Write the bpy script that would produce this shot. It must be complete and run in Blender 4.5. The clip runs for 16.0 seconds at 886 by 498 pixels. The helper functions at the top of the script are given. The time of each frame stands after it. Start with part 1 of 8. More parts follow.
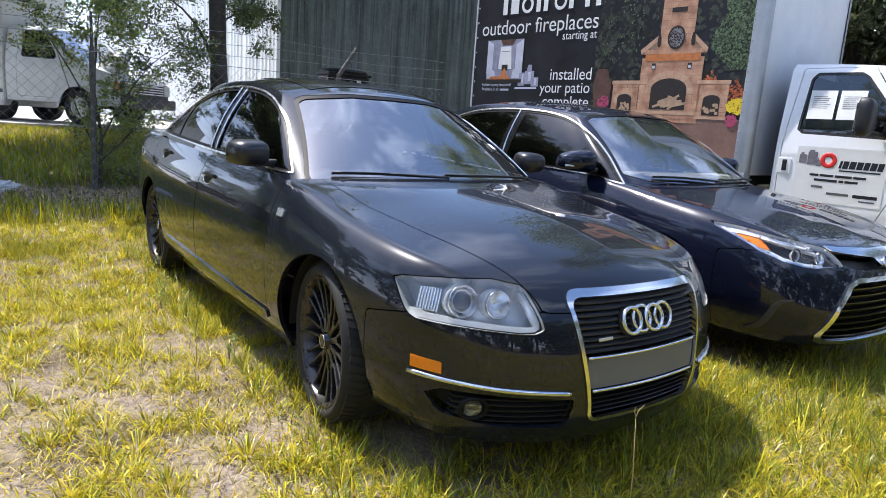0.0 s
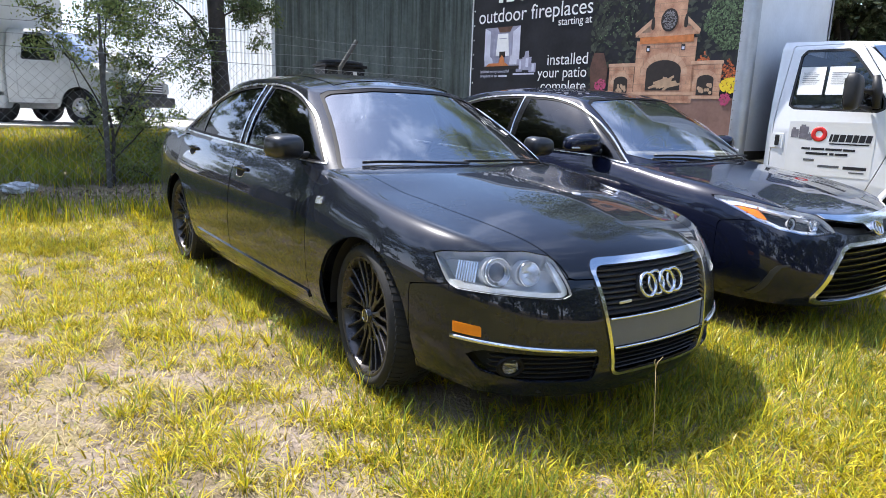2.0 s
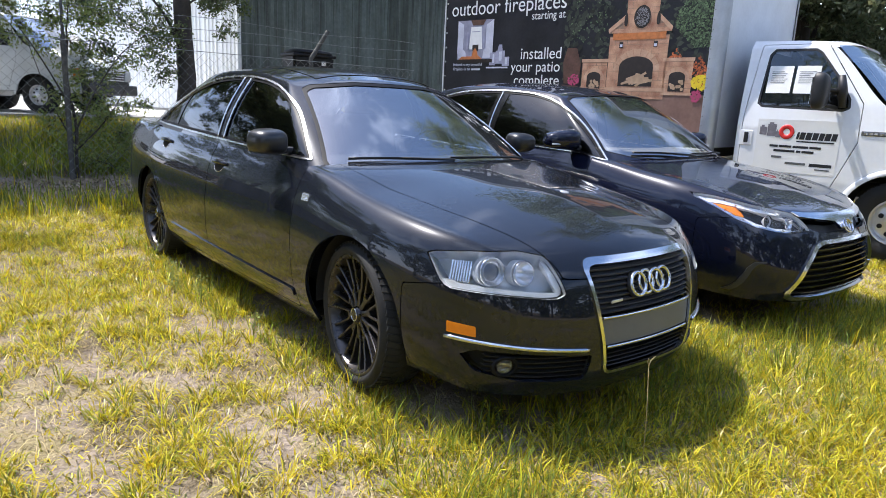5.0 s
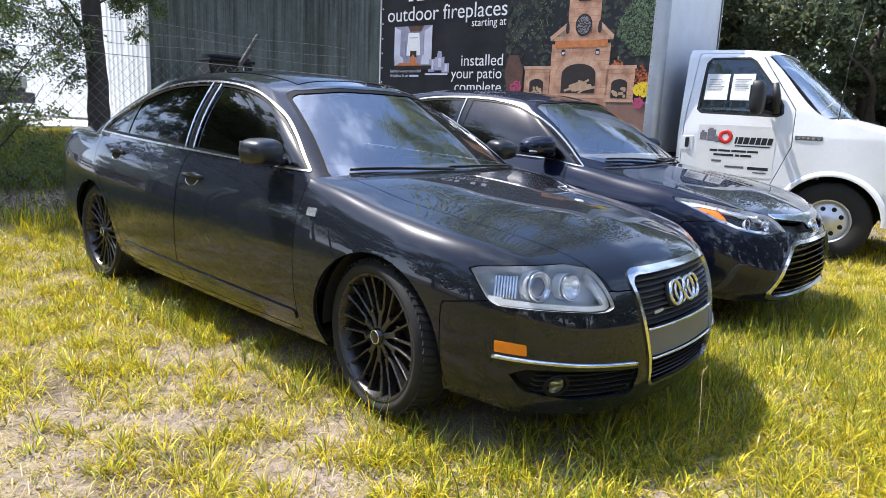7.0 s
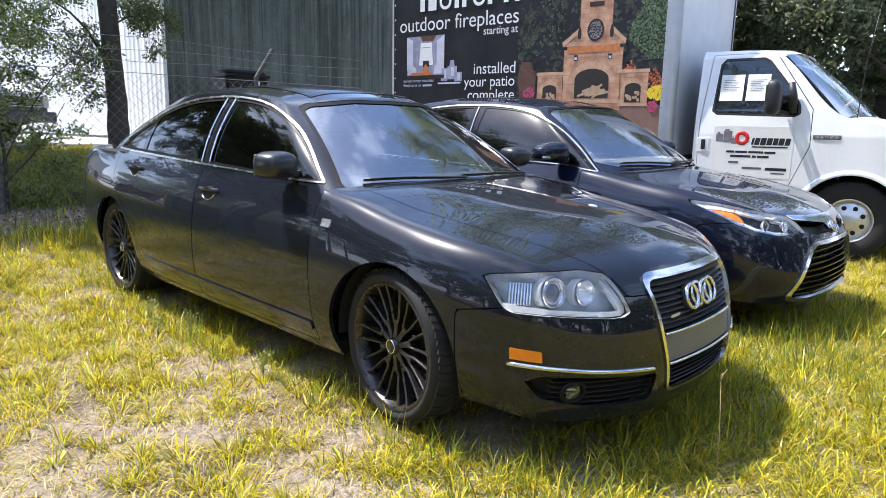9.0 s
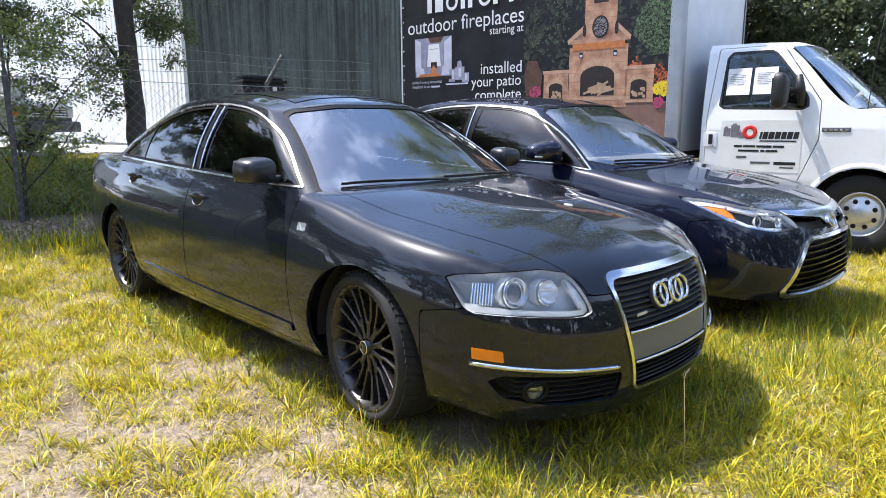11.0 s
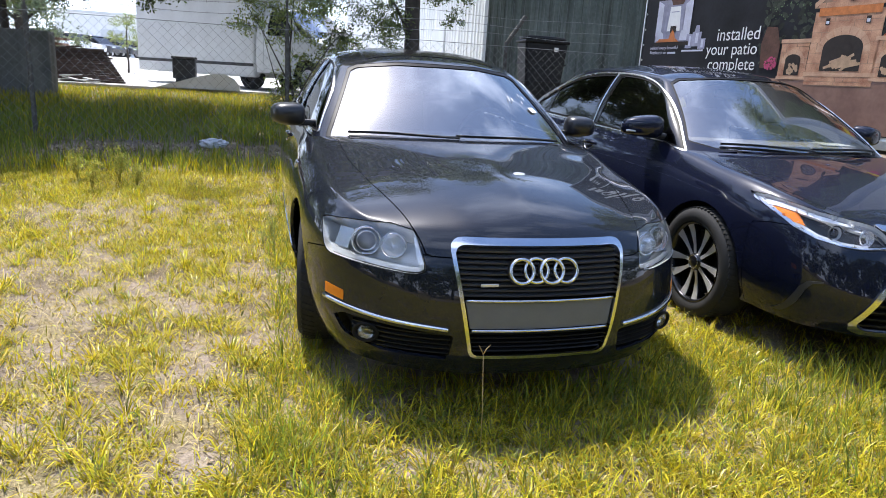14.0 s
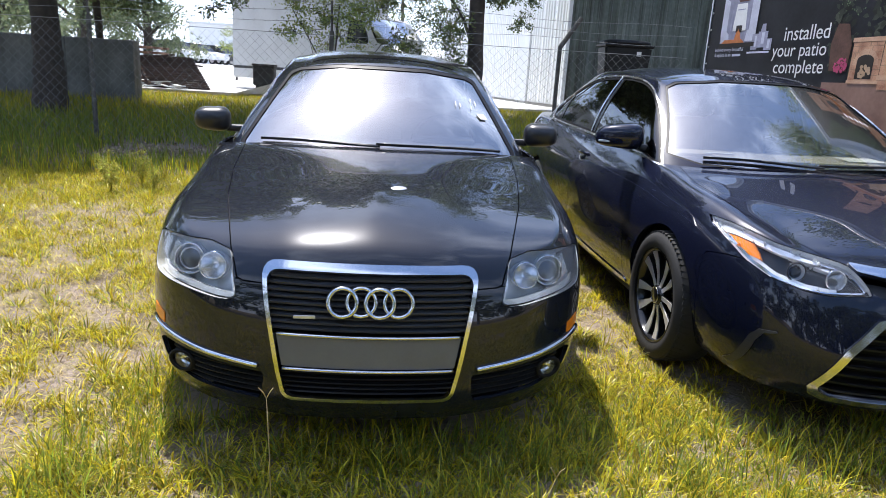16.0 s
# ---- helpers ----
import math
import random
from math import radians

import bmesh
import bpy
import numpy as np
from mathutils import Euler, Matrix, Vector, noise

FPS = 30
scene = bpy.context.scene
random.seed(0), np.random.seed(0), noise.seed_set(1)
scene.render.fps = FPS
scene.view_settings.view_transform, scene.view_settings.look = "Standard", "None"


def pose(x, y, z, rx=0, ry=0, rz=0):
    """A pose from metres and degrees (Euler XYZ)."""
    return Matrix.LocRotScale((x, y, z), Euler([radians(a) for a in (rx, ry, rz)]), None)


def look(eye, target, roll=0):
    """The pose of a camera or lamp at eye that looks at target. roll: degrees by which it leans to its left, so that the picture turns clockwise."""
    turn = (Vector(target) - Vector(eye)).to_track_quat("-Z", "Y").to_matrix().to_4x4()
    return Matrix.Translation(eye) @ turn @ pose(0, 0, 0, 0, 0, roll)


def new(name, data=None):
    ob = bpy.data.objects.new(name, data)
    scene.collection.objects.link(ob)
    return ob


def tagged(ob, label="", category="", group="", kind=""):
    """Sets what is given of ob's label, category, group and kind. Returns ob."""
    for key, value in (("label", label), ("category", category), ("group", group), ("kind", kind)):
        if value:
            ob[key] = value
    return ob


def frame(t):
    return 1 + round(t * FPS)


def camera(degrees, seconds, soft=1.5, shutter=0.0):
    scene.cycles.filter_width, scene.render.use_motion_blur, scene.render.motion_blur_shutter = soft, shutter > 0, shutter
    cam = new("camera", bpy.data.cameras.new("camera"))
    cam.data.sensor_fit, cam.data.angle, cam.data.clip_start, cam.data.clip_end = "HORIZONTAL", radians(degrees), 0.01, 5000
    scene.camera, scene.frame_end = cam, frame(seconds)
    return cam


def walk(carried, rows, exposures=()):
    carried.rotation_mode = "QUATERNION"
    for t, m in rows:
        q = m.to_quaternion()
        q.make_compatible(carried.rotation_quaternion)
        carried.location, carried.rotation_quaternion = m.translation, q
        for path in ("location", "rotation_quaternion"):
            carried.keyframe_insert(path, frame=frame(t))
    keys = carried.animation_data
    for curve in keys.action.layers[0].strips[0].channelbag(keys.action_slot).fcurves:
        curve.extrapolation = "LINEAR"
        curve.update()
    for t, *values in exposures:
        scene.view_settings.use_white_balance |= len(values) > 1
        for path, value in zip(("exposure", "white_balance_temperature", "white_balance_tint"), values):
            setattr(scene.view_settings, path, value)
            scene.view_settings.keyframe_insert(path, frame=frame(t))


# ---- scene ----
cam = camera(67.9, 16.0, soft=0.45)
PATH = [
    (0, (-1.985, -2.342, 1.222), (-0.824, -0.755, 0.859), 4.0),
    (0.5, (-2.038, -2.238, 1.236), (-0.84, -0.693, 0.814), 3.6),
    (1, (-2.177, -2.219, 1.234), (-0.95, -0.707, 0.778), 3.4),
    (1.5, (-2.209, -2.345, 1.227), (-1.008, -0.804, 0.798), 1.4),
    (2, (-2.266, -2.468, 1.227), (-1.095, -0.897, 0.827), 2.0),
    (2.5, (-2.393, -2.638, 1.226), (-1.224, -1.077, 0.783), 3.8),
    (3, (-2.343, -2.736, 1.229), (-1.188, -1.175, 0.75), 3.8),
    (3.5, (-2.261, -2.809, 1.241), (-1.18, -1.184, 0.804), 3.8),
    (4, (-2.207, -2.781, 1.252), (-1.162, -1.128, 0.834), 3.4),
    (4.2, (-2.244, -2.722, 1.254), (-1.145, -1.102, 0.846), 3.6),
    (6.3, (-2.463, -1.96, 1.241), (-1.123, -0.54, 0.81), 2.4),
    (6.5, (-2.522, -1.946, 1.241), (-1.156, -0.543, 0.834), 2.6),
    (7, (-2.591, -1.929, 1.23), (-1.135, -0.614, 0.84), 2.5),
    (7.5, (-2.6, -1.925, 1.23), (-1.152, -0.597, 0.86), 1.6),
    (8, (-2.593, -1.924, 1.235), (-1.164, -0.576, 0.858), 1.1),
    (8.5, (-2.59, -1.931, 1.23), (-1.158, -0.595, 0.828), 0.8),
    (9, (-2.583, -1.944, 1.232), (-1.161, -0.586, 0.865), 1.0),
    (9.2, (-2.574, -1.937, 1.231), (-1.202, -0.532, 0.855), -0.5),
    (11.3, (-2.354, -2.249, 1.251), (-0.996, -0.826, 0.884), -0.2),
    (11.5, (-2.279, -2.345, 1.254), (-0.974, -0.893, 0.823), 1.1),
    (12, (-2.015, -2.462, 1.221), (-0.766, -0.941, 0.863), 1.1),
    (12.5, (-1.643, -2.592, 1.252), (-0.669, -0.881, 0.903), 0.2),
    (13, (-1.347, -2.762, 1.256), (-0.538, -0.995, 0.784), 2.7),
    (13.5, (-1.197, -3.002, 1.259), (-0.536, -1.165, 0.822), 3.4),
    (14, (-1.02, -3.153, 1.281), (-0.508, -1.285, 0.782), 3.5),
    (14.5, (-0.709, -3.19, 1.353), (-0.355, -1.28, 0.877), 6.0),
    (15, (-0.474, -3.148, 1.283), (-0.101, -1.222, 0.893), 0.9),
    (15.5, (-0.224, -3.001, 1.312), (0.085, -1.071, 0.887), 1.8),
    (16, (0.034, -2.967, 1.315), (0.215, -1.039, 0.817), 3.4),
]
walk(cam, [(t, look(eye, target, roll)) for t, eye, target, roll in PATH], exposures=((0.0, 0.58, 5930, 15), (2.0, 0.76, 5930, 15), (4.0, 0.55, 5930, 15), (6.5, 0.70, 5930, 15), (8.5, 0.80, 5930, 15), (12.0, 0.82, 5930, 15), (13.0, 0.78, 5930, 15), (14.0, 0.60, 5930, 15), (16.0, 0.58, 5930, 15)))

# ---- world, sun ----
SUN_AZ, SUN_EL = 21.0, 62.0          # degrees: bearing from +y towards -x, height
world = bpy.data.worlds.new("sky")
world.use_nodes = True
scene.world = world
wn = world.node_tree.nodes
sky = wn.new("ShaderNodeTexSky")
sky.sky_type = 'NISHITA'
sky.sun_disc = False
sky.sun_elevation = radians(SUN_EL)
sky.sun_rotation = radians(-SUN_AZ)
sky.air_density, sky.dust_density, sky.ozone_density = 1.2, 1.2, 2.0
# thin bright cloud over the blue, by direction
geo = wn.new("ShaderNodeTexCoord")
cl = wn.new("ShaderNodeTexNoise")
cl.inputs["Scale"].default_value = 2.2
cl.inputs["Detail"].default_value = 9
cl.inputs["Roughness"].default_value = 0.6
ramp = wn.new("ShaderNodeValToRGB")
ramp.color_ramp.elements[0].position, ramp.color_ramp.elements[1].position = 0.50, 0.74
mixc = wn.new("ShaderNodeMix")
mixc.data_type = 'RGBA'
mixc.inputs["B"].default_value = (24.0, 26.5, 31.0, 1)
wl = world.node_tree.links
# white haze towards the horizon
sep = wn.new("ShaderNodeSeparateXYZ")
hz = wn.new("ShaderNodeMapRange")
hz.interpolation_type = 'SMOOTHSTEP'
hz.inputs["From Min"].default_value, hz.inputs["From Max"].default_value = 0.0, 0.4
hz.inputs["To Min"].default_value, hz.inputs["To Max"].default_value = 0.75, 0.0
mxh = wn.new("ShaderNodeMath")
mxh.operation = 'MAXIMUM'
wl.new(geo.outputs["Generated"], sep.inputs[0])
wl.new(sep.outputs["Z"], hz.inputs["Value"])
wl.new(hz.outputs["Result"], mxh.inputs[0])
wl.new(ramp.outputs["Color"], mxh.inputs[1])
wl.new(geo.outputs["Generated"], cl.inputs["Vector"])
wl.new(cl.outputs["Fac"], ramp.inputs["Fac"])
wl.new(mxh.outputs[0], mixc.inputs["Factor"])
gain = wn.new("ShaderNodeMix")
gain.data_type, gain.blend_type = 'RGBA', 'MULTIPLY'
gain.inputs["Factor"].default_value = 1.0
gain.inputs["B"].default_value = (2.0, 2.05, 2.12, 1)
wl.new(sky.outputs["Color"], gain.inputs["A"])
wl.new(gain.outputs["Result"], mixc.inputs["A"])
wl.new(mixc.outputs["Result"], wn["Background"].inputs["Color"])
wn["Background"].inputs["Strength"].default_value = 0.072

sd = bpy.data.lights.new("sun", 'SUN')
sd.energy, sd.angle, sd.color = 5.6, radians(0.6), (1.0, 0.93, 0.80)
sun = new("sun", sd)
_a, _e = radians(SUN_AZ), radians(SUN_EL)
SUN_DIR = Vector((-math.sin(_a) * math.cos(_e), math.cos(_a) * math.cos(_e), math.sin(_e)))
sun.matrix_world = look(SUN_DIR * 40, (0, 0, 0))

# ---- materials ----
def material(name, color, rough=0.5, metal=0.0, vary=0.12, scale=8.0, bump=0.0, bump_scale=60.0, coat=0.0, spec=0.5,
             color2=None, island=0.0, objvary=0.0, trans=0.0):
    """Principled surface with two scales of colour variation, roughness wear and fine relief."""
    m = bpy.data.materials.new(name)
    m.use_nodes = True
    n, l = m.node_tree.nodes, m.node_tree.links
    b = n["Principled BSDF"]
    tc = n.new("ShaderNodeTexCoord")
    n1 = n.new("ShaderNodeTexNoise")
    n1.inputs["Scale"].default_value, n1.inputs["Detail"].default_value = scale, 6
    n2 = n.new("ShaderNodeTexNoise")
    n2.inputs["Scale"].default_value, n2.inputs["Detail"].default_value = scale * 9, 3
    l.new(tc.outputs["Object"], n1.inputs["Vector"])
    l.new(tc.outputs["Object"], n2.inputs["Vector"])
    add = n.new("ShaderNodeMath")
    add.operation = 'MULTIPLY_ADD'
    l.new(n2.outputs["Fac"], add.inputs[0])
    add.inputs[1].default_value = 0.4
    l.new(n1.outputs["Fac"], add.inputs[2])
    rp = n.new("ShaderNodeMapRange")
    rp.inputs["From Min"].default_value, rp.inputs["From Max"].default_value = 0.4, 1.0
    l.new(add.outputs[0], rp.inputs["Value"])
    mx = n.new("ShaderNodeMix")
    mx.data_type = 'RGBA'
    c2 = color2 if color2 else tuple(min(1, c * (1 + 2 * vary)) for c in color)
    c1 = color if color2 else tuple(c * (1 - vary) for c in color)
    mx.inputs["A"].default_value, mx.inputs["B"].default_value = (*c1, 1), (*c2, 1)
    l.new(rp.outputs["Result"], mx.inputs["Factor"])
    out = mx.outputs["Result"]
    if island or objvary:
        hv = n.new("ShaderNodeHueSaturation")
        src = n.new("ShaderNodeNewGeometry").outputs["Random Per Island"] if island else n.new("ShaderNodeObjectInfo").outputs["Random"]
        amt = island or objvary
        mr = n.new("ShaderNodeMapRange")
        mr.inputs["To Min"].default_value, mr.inputs["To Max"].default_value = 1 - amt, 1 + amt
        l.new(src, mr.inputs["Value"])
        l.new(mr.outputs["Result"], hv.inputs["Value"])
        l.new(out, hv.inputs["Color"])
        out = hv.outputs["Color"]
    l.new(out, b.inputs["Base Color"])
    b.inputs["Metallic"].default_value = metal
    b.inputs["Specular IOR Level"].default_value = spec
    rr = n.new("ShaderNodeMapRange")
    rr.inputs["To Min"].default_value, rr.inputs["To Max"].default_value = max(0.02, rough * 0.85), min(1, rough * 1.15)
    l.new(n1.outputs["Fac"], rr.inputs["Value"])
    l.new(rr.outputs["Result"], b.inputs["Roughness"])
    if coat:
        b.inputs["Coat Weight"].default_value, b.inputs["Coat Roughness"].default_value, b.inputs["Coat IOR"].default_value = coat, 0.015, 1.45
    if trans:
        b.inputs["Transmission Weight"].default_value = trans
    if bump:
        bp = n.new("ShaderNodeBump")
        bp.inputs["Strength"].default_value, bp.inputs["Distance"].default_value = bump, 0.01
        n3 = n.new("ShaderNodeTexNoise")
        n3.inputs["Scale"].default_value, n3.inputs["Detail"].default_value = bump_scale, 5
        l.new(tc.outputs["Object"], n3.inputs["Vector"])
        l.new(n3.outputs["Fac"], bp.inputs["Height"])
        l.new(bp.outputs["Normal"], b.inputs["Normal"])
    return m


def glass(name, tint, rough=0.0, ior=1.5, gloss=1.0, dust=0.0):
    """A thin pane: tinted see-through, with a mirror gloss by Fresnel."""
    m = bpy.data.materials.new(name)
    m.use_nodes = True
    n, l = m.node_tree.nodes, m.node_tree.links
    n.remove(n["Principled BSDF"])
    t = n.new("ShaderNodeBsdfTransparent")
    t.inputs["Color"].default_value = (*tint, 1)
    g = n.new("ShaderNodeBsdfGlossy")
    g.inputs["Roughness"].default_value = rough
    g.inputs["Color"].default_value = (gloss, gloss, gloss, 1)
    f = n.new("ShaderNodeFresnel")
    f.inputs["IOR"].default_value = ior
    mx = n.new("ShaderNodeMixShader")
    l.new(f.outputs["Fac"], mx.inputs["Fac"])
    l.new(t.outputs[0], mx.inputs[1])
    l.new(g.outputs[0], mx.inputs[2])
    out = mx.outputs[0]
    if dust:
        # a film of dust and wiped-in grease that scatters the light round the mirror direction, in a close and a wide lobe
        tc = n.new("ShaderNodeTexCoord")
        ns = n.new("ShaderNodeTexNoise")
        ns.inputs["Scale"].default_value, ns.inputs["Detail"].default_value = 5, 6
        l.new(tc.outputs["Object"], ns.inputs["Vector"])
        for rough_, share in ((.24, dust * .35), (.12, dust * .9)):
            d = n.new("ShaderNodeBsdfGlossy")
            d.inputs["Roughness"].default_value = rough_
            mr = n.new("ShaderNodeMapRange")
            mr.inputs["To Min"].default_value, mr.inputs["To Max"].default_value = share * .4, share * 1.5
            l.new(ns.outputs["Fac"], mr.inputs["Value"])
            m2 = n.new("ShaderNodeMixShader")
            l.new(mr.outputs["Result"], m2.inputs["Fac"])
            l.new(out, m2.inputs[1])
            l.new(d.outputs[0], m2.inputs[2])
            out = m2.outputs[0]
    l.new(out, n["Material Output"].inputs["Surface"])
    return m


M_PAINT = material("paint_black_metallic", (0.0098, 0.0118, 0.0175), 0.26, 0.05, 0.1, 3, coat=1.0, spec=.06)
M_PAINT2 = material("paint_navy_metallic", (0.0066, 0.0084, 0.0205), 0.26, 0.05, 0.1, 3, coat=1.0, spec=.06)
M_WHITE = material("paint_white", (0.82, 0.83, 0.84), 0.3, 0.0, 0.04, 3, coat=0.6)
M_CHROME = material("chrome", (0.66, 0.67, 0.70), 0.15, 1.0, 0.04, 12)
M_SATIN = material("satin_bright_trim", (0.74, 0.74, 0.75), 0.27, 1.0, 0.04, 12)
M_BLACK = material("black_plastic", (0.014, 0.014, 0.015), 0.5, 0, 0.2, 20, bump=0.08, bump_scale=300)
M_BLACKGLOSS = material("black_gloss", (0.01, 0.01, 0.011), 0.15, 0, 0.1, 10)
M_MIRROR = material("satin_black_paint", (0.0105, 0.011, 0.0135), 0.34, 0, 0.1, 10, coat=.2)
M_LINER = material("dark_liner", (0.006, 0.006, 0.006), 0.85, 0, 0.2, 15)
M_RUBBER = material("rubber", (0.012, 0.0118, 0.0115), 0.8, 0, 0.3, 30, bump=0.15, bump_scale=200)
M_RIM = material("rim_black", (0.058, 0.054, 0.054), 0.28, 0.7, 0.2, 20)
M_SILVER = material("machined_silver", (0.62, 0.62, 0.63), 0.35, 0.6, 0.08, 20)
M_TRIMGREY = material("dull_grey_trim", (0.028, 0.028, 0.030), 0.4, 0, 0.15, 12)
M_SLAT = material("grille_slat", (0.05, 0.051, 0.056), 0.3, 0, 0.1, 10)
M_GREY = material("grey_plate", (0.125, 0.128, 0.132), 0.45, 0.2, 0.06, 12)
M_ORANGE = material("amber_lens", (0.80, 0.23, 0.008), 0.2, 0, 0.06, 30)
M_TINT = glass("tinted_glass", (0.03, 0.032, 0.035), 0.01, 1.55, dust=.02)
M_WIND = glass("windshield_glass", (0.42, 0.47, 0.48), 0.0, 3.5, dust=.12)
M_LENS = glass("lamp_lens", (0.93, 0.94, 0.95), 0.01, 1.45, dust=.045)
M_LENS2 = glass("clear_lamp_lens", (0.93, 0.94, 0.95), 0.0, 1.45)
M_REFL = material("lamp_reflector", (0.85, 0.86, 0.88), 0.2, .85, 0.05, 20)
M_LAMPIN = material("lamp_housing", (0.50, 0.52, 0.54), 0.3, 0.1, 0.08, 20)
M_BLADE = material("lamp_white_blade", (0.90, 0.91, 0.92), 0.25, 0.3, 0.04, 20)
M_SEAT = material("seat_cloth", (0.05, 0.05, 0.052), 0.8, 0, 0.2, 20)
M_BEIGE = material("beige_leather", (0.35, 0.31, 0.25), 0.6, 0, 0.12, 20)
M_STEEL = material("galvanised_steel", (0.33, 0.34, 0.34), 0.5, 0.75, 0.2, 25, bump=0.05)
M_DISC = material("brake_disc_iron", (0.025, 0.023, 0.021), 0.5, 0.7, 0.3, 25)
M_SEAL = material("rubber_seal", (0.008, 0.008, 0.009), 0.45, 0, 0.2, 15, spec=.12)
M_PAPER = material("paper", (0.78, 0.78, 0.76), 0.8, 0, 0.03, 10)

# ---- mesh tools ----
def link(name, me, mat_, parent=None, label="", smooth=True):
    if mat_ is not None:
        me.materials.append(mat_)
    if smooth:
        me.polygons.foreach_set("use_smooth", [True] * len(me.polygons))
    ob = new(name, me)
    if parent is not None:
        ob.parent = parent
    if label:
        ob["label"] = label
    return ob


def part(name, bm, mat_, parent=None, label="", smooth=False):
    me = bpy.data.meshes.new(name)
    bm.normal_update()
    bm.to_mesh(me)
    bm.free()
    return link(name, me, mat_, parent, label, smooth)


def raw(name, verts, faces, mat_, parent=None, label="", smooth=True):
    me = bpy.data.meshes.new(name)
    me.from_pydata([tuple(v) for v in verts], [], [tuple(f) for f in faces])
    me.update()
    return link(name, me, mat_, parent, label, smooth)


def thing(name, m, label, category, group="", kind=""):
    e = new(name)
    e.matrix_basis = m
    e.empty_display_size = 0.1
    return tagged(e, label, category, group, kind)


def box(bm, size, at, bevel=0.0, rot=None):
    r = bmesh.ops.create_cube(bm, size=1.0)
    vs = r["verts"]
    m = Matrix.Translation(at) @ (rot.to_4x4() if rot is not None else Matrix.Identity(4)) @ Matrix.Diagonal((*size, 1))
    bmesh.ops.transform(bm, matrix=m, verts=vs)
    if bevel:
        es = list({e for v in vs for e in v.link_edges})
        bmesh.ops.bevel(bm, geom=es, offset=bevel, segments=2, affect='EDGES', profile=0.5)
    return bm


def boxes(*items):
    bm = bmesh.new()
    for it in items:
        box(bm, *it)
    return bm


def tube(bm, a, b, r, r2=None, seg=10, caps=True):
    a, b = Vector(a), Vector(b)
    d = b - a
    m = Matrix.Translation((a + b) / 2) @ d.to_track_quat('Z', 'Y').to_matrix().to_4x4()
    bmesh.ops.create_cone(bm, cap_ends=caps, segments=seg, radius1=r, radius2=r if r2 is None else r2, depth=d.length, matrix=m)
    return bm


def sweep(path, radius, seg=8, closed=False, squash=1.0):
    """Verts and faces of a tube along a path; radius a number or a list."""
    pts = [Vector(p) for p in path]
    n = len(pts)
    rad = radius if hasattr(radius, "__len__") else [radius] * n
    vs, fs = [], []
    up = Vector((0.13, 0.07, 1)).normalized()
    for i, p in enumerate(pts):
        d = (pts[(i + 1) % n] - pts[i - 1]) if closed or 0 < i < n - 1 else (pts[1] - pts[0] if i == 0 else pts[-1] - pts[-2])
        d.normalize()
        u = d.cross(up)
        if u.length < 1e-3:
            u = d.cross(Vector((1, 0, 0)))
        u.normalize()
        w = u.cross(d)
        for k in range(seg):
            a = 2 * math.pi * k / seg
            vs.append(p + u * (math.cos(a) * rad[i]) + w * (math.sin(a) * rad[i] * squash))
    for i in range(n if closed else n - 1):
        for k in range(seg):
            j = (i + 1) % n
            fs.append((i * seg + k, i * seg + (k + 1) % seg, j * seg + (k + 1) % seg, j * seg + k))
    if not closed:
        fs.append(tuple(range(seg))[::-1])
        fs.append(tuple((n - 1) * seg + k for k in range(seg)))
    return vs, fs


def lathe(profile, axis='X', seg=40, closed=False):
    """Verts and faces of a profile of (along, radius) turned about the axis x."""
    vs, fs = [], []
    n = len(profile)
    for k in range(seg):
        a = 2 * math.pi * k / seg
        for x, r in profile:
            vs.append((x, r * math.cos(a), r * math.sin(a)))
    for k in range(seg):
        for i in range(n if closed else n - 1):
            j = (i + 1) % n
            q = (k + 1) % seg
            fs.append((k * n + i, k * n + j, q * n + j, q * n + i))
    return vs, fs


def spl(xs, ys):
    """A smooth monotone curve through points (pchip)."""
    x, y = np.array(xs, float), np.array(ys, float)
    h, d = np.diff(x), np.diff(y) / np.diff(x)
    m = np.zeros_like(x)
    for i in range(1, len(x) - 1):
        if d[i - 1] * d[i] > 0:
            w1, w2 = 2 * h[i] + h[i - 1], h[i] + 2 * h[i - 1]
            m[i] = (w1 + w2) / (w1 / d[i - 1] + w2 / d[i])
    m[0], m[-1] = d[0], d[-1]

    def f(t):
        t = np.clip(np.asarray(t, float), x[0], x[-1])
        i = np.clip(np.searchsorted(x, t) - 1, 0, len(x) - 2)
        u = (t - x[i]) / h[i]
        return ((1 + 2 * u) * (1 - u) ** 2 * y[i] + u * (1 - u) ** 2 * h[i] * m[i] + u * u * (3 - 2 * u) * y[i + 1] + u * u * (u - 1) * h[i] * m[i + 1])
    return f


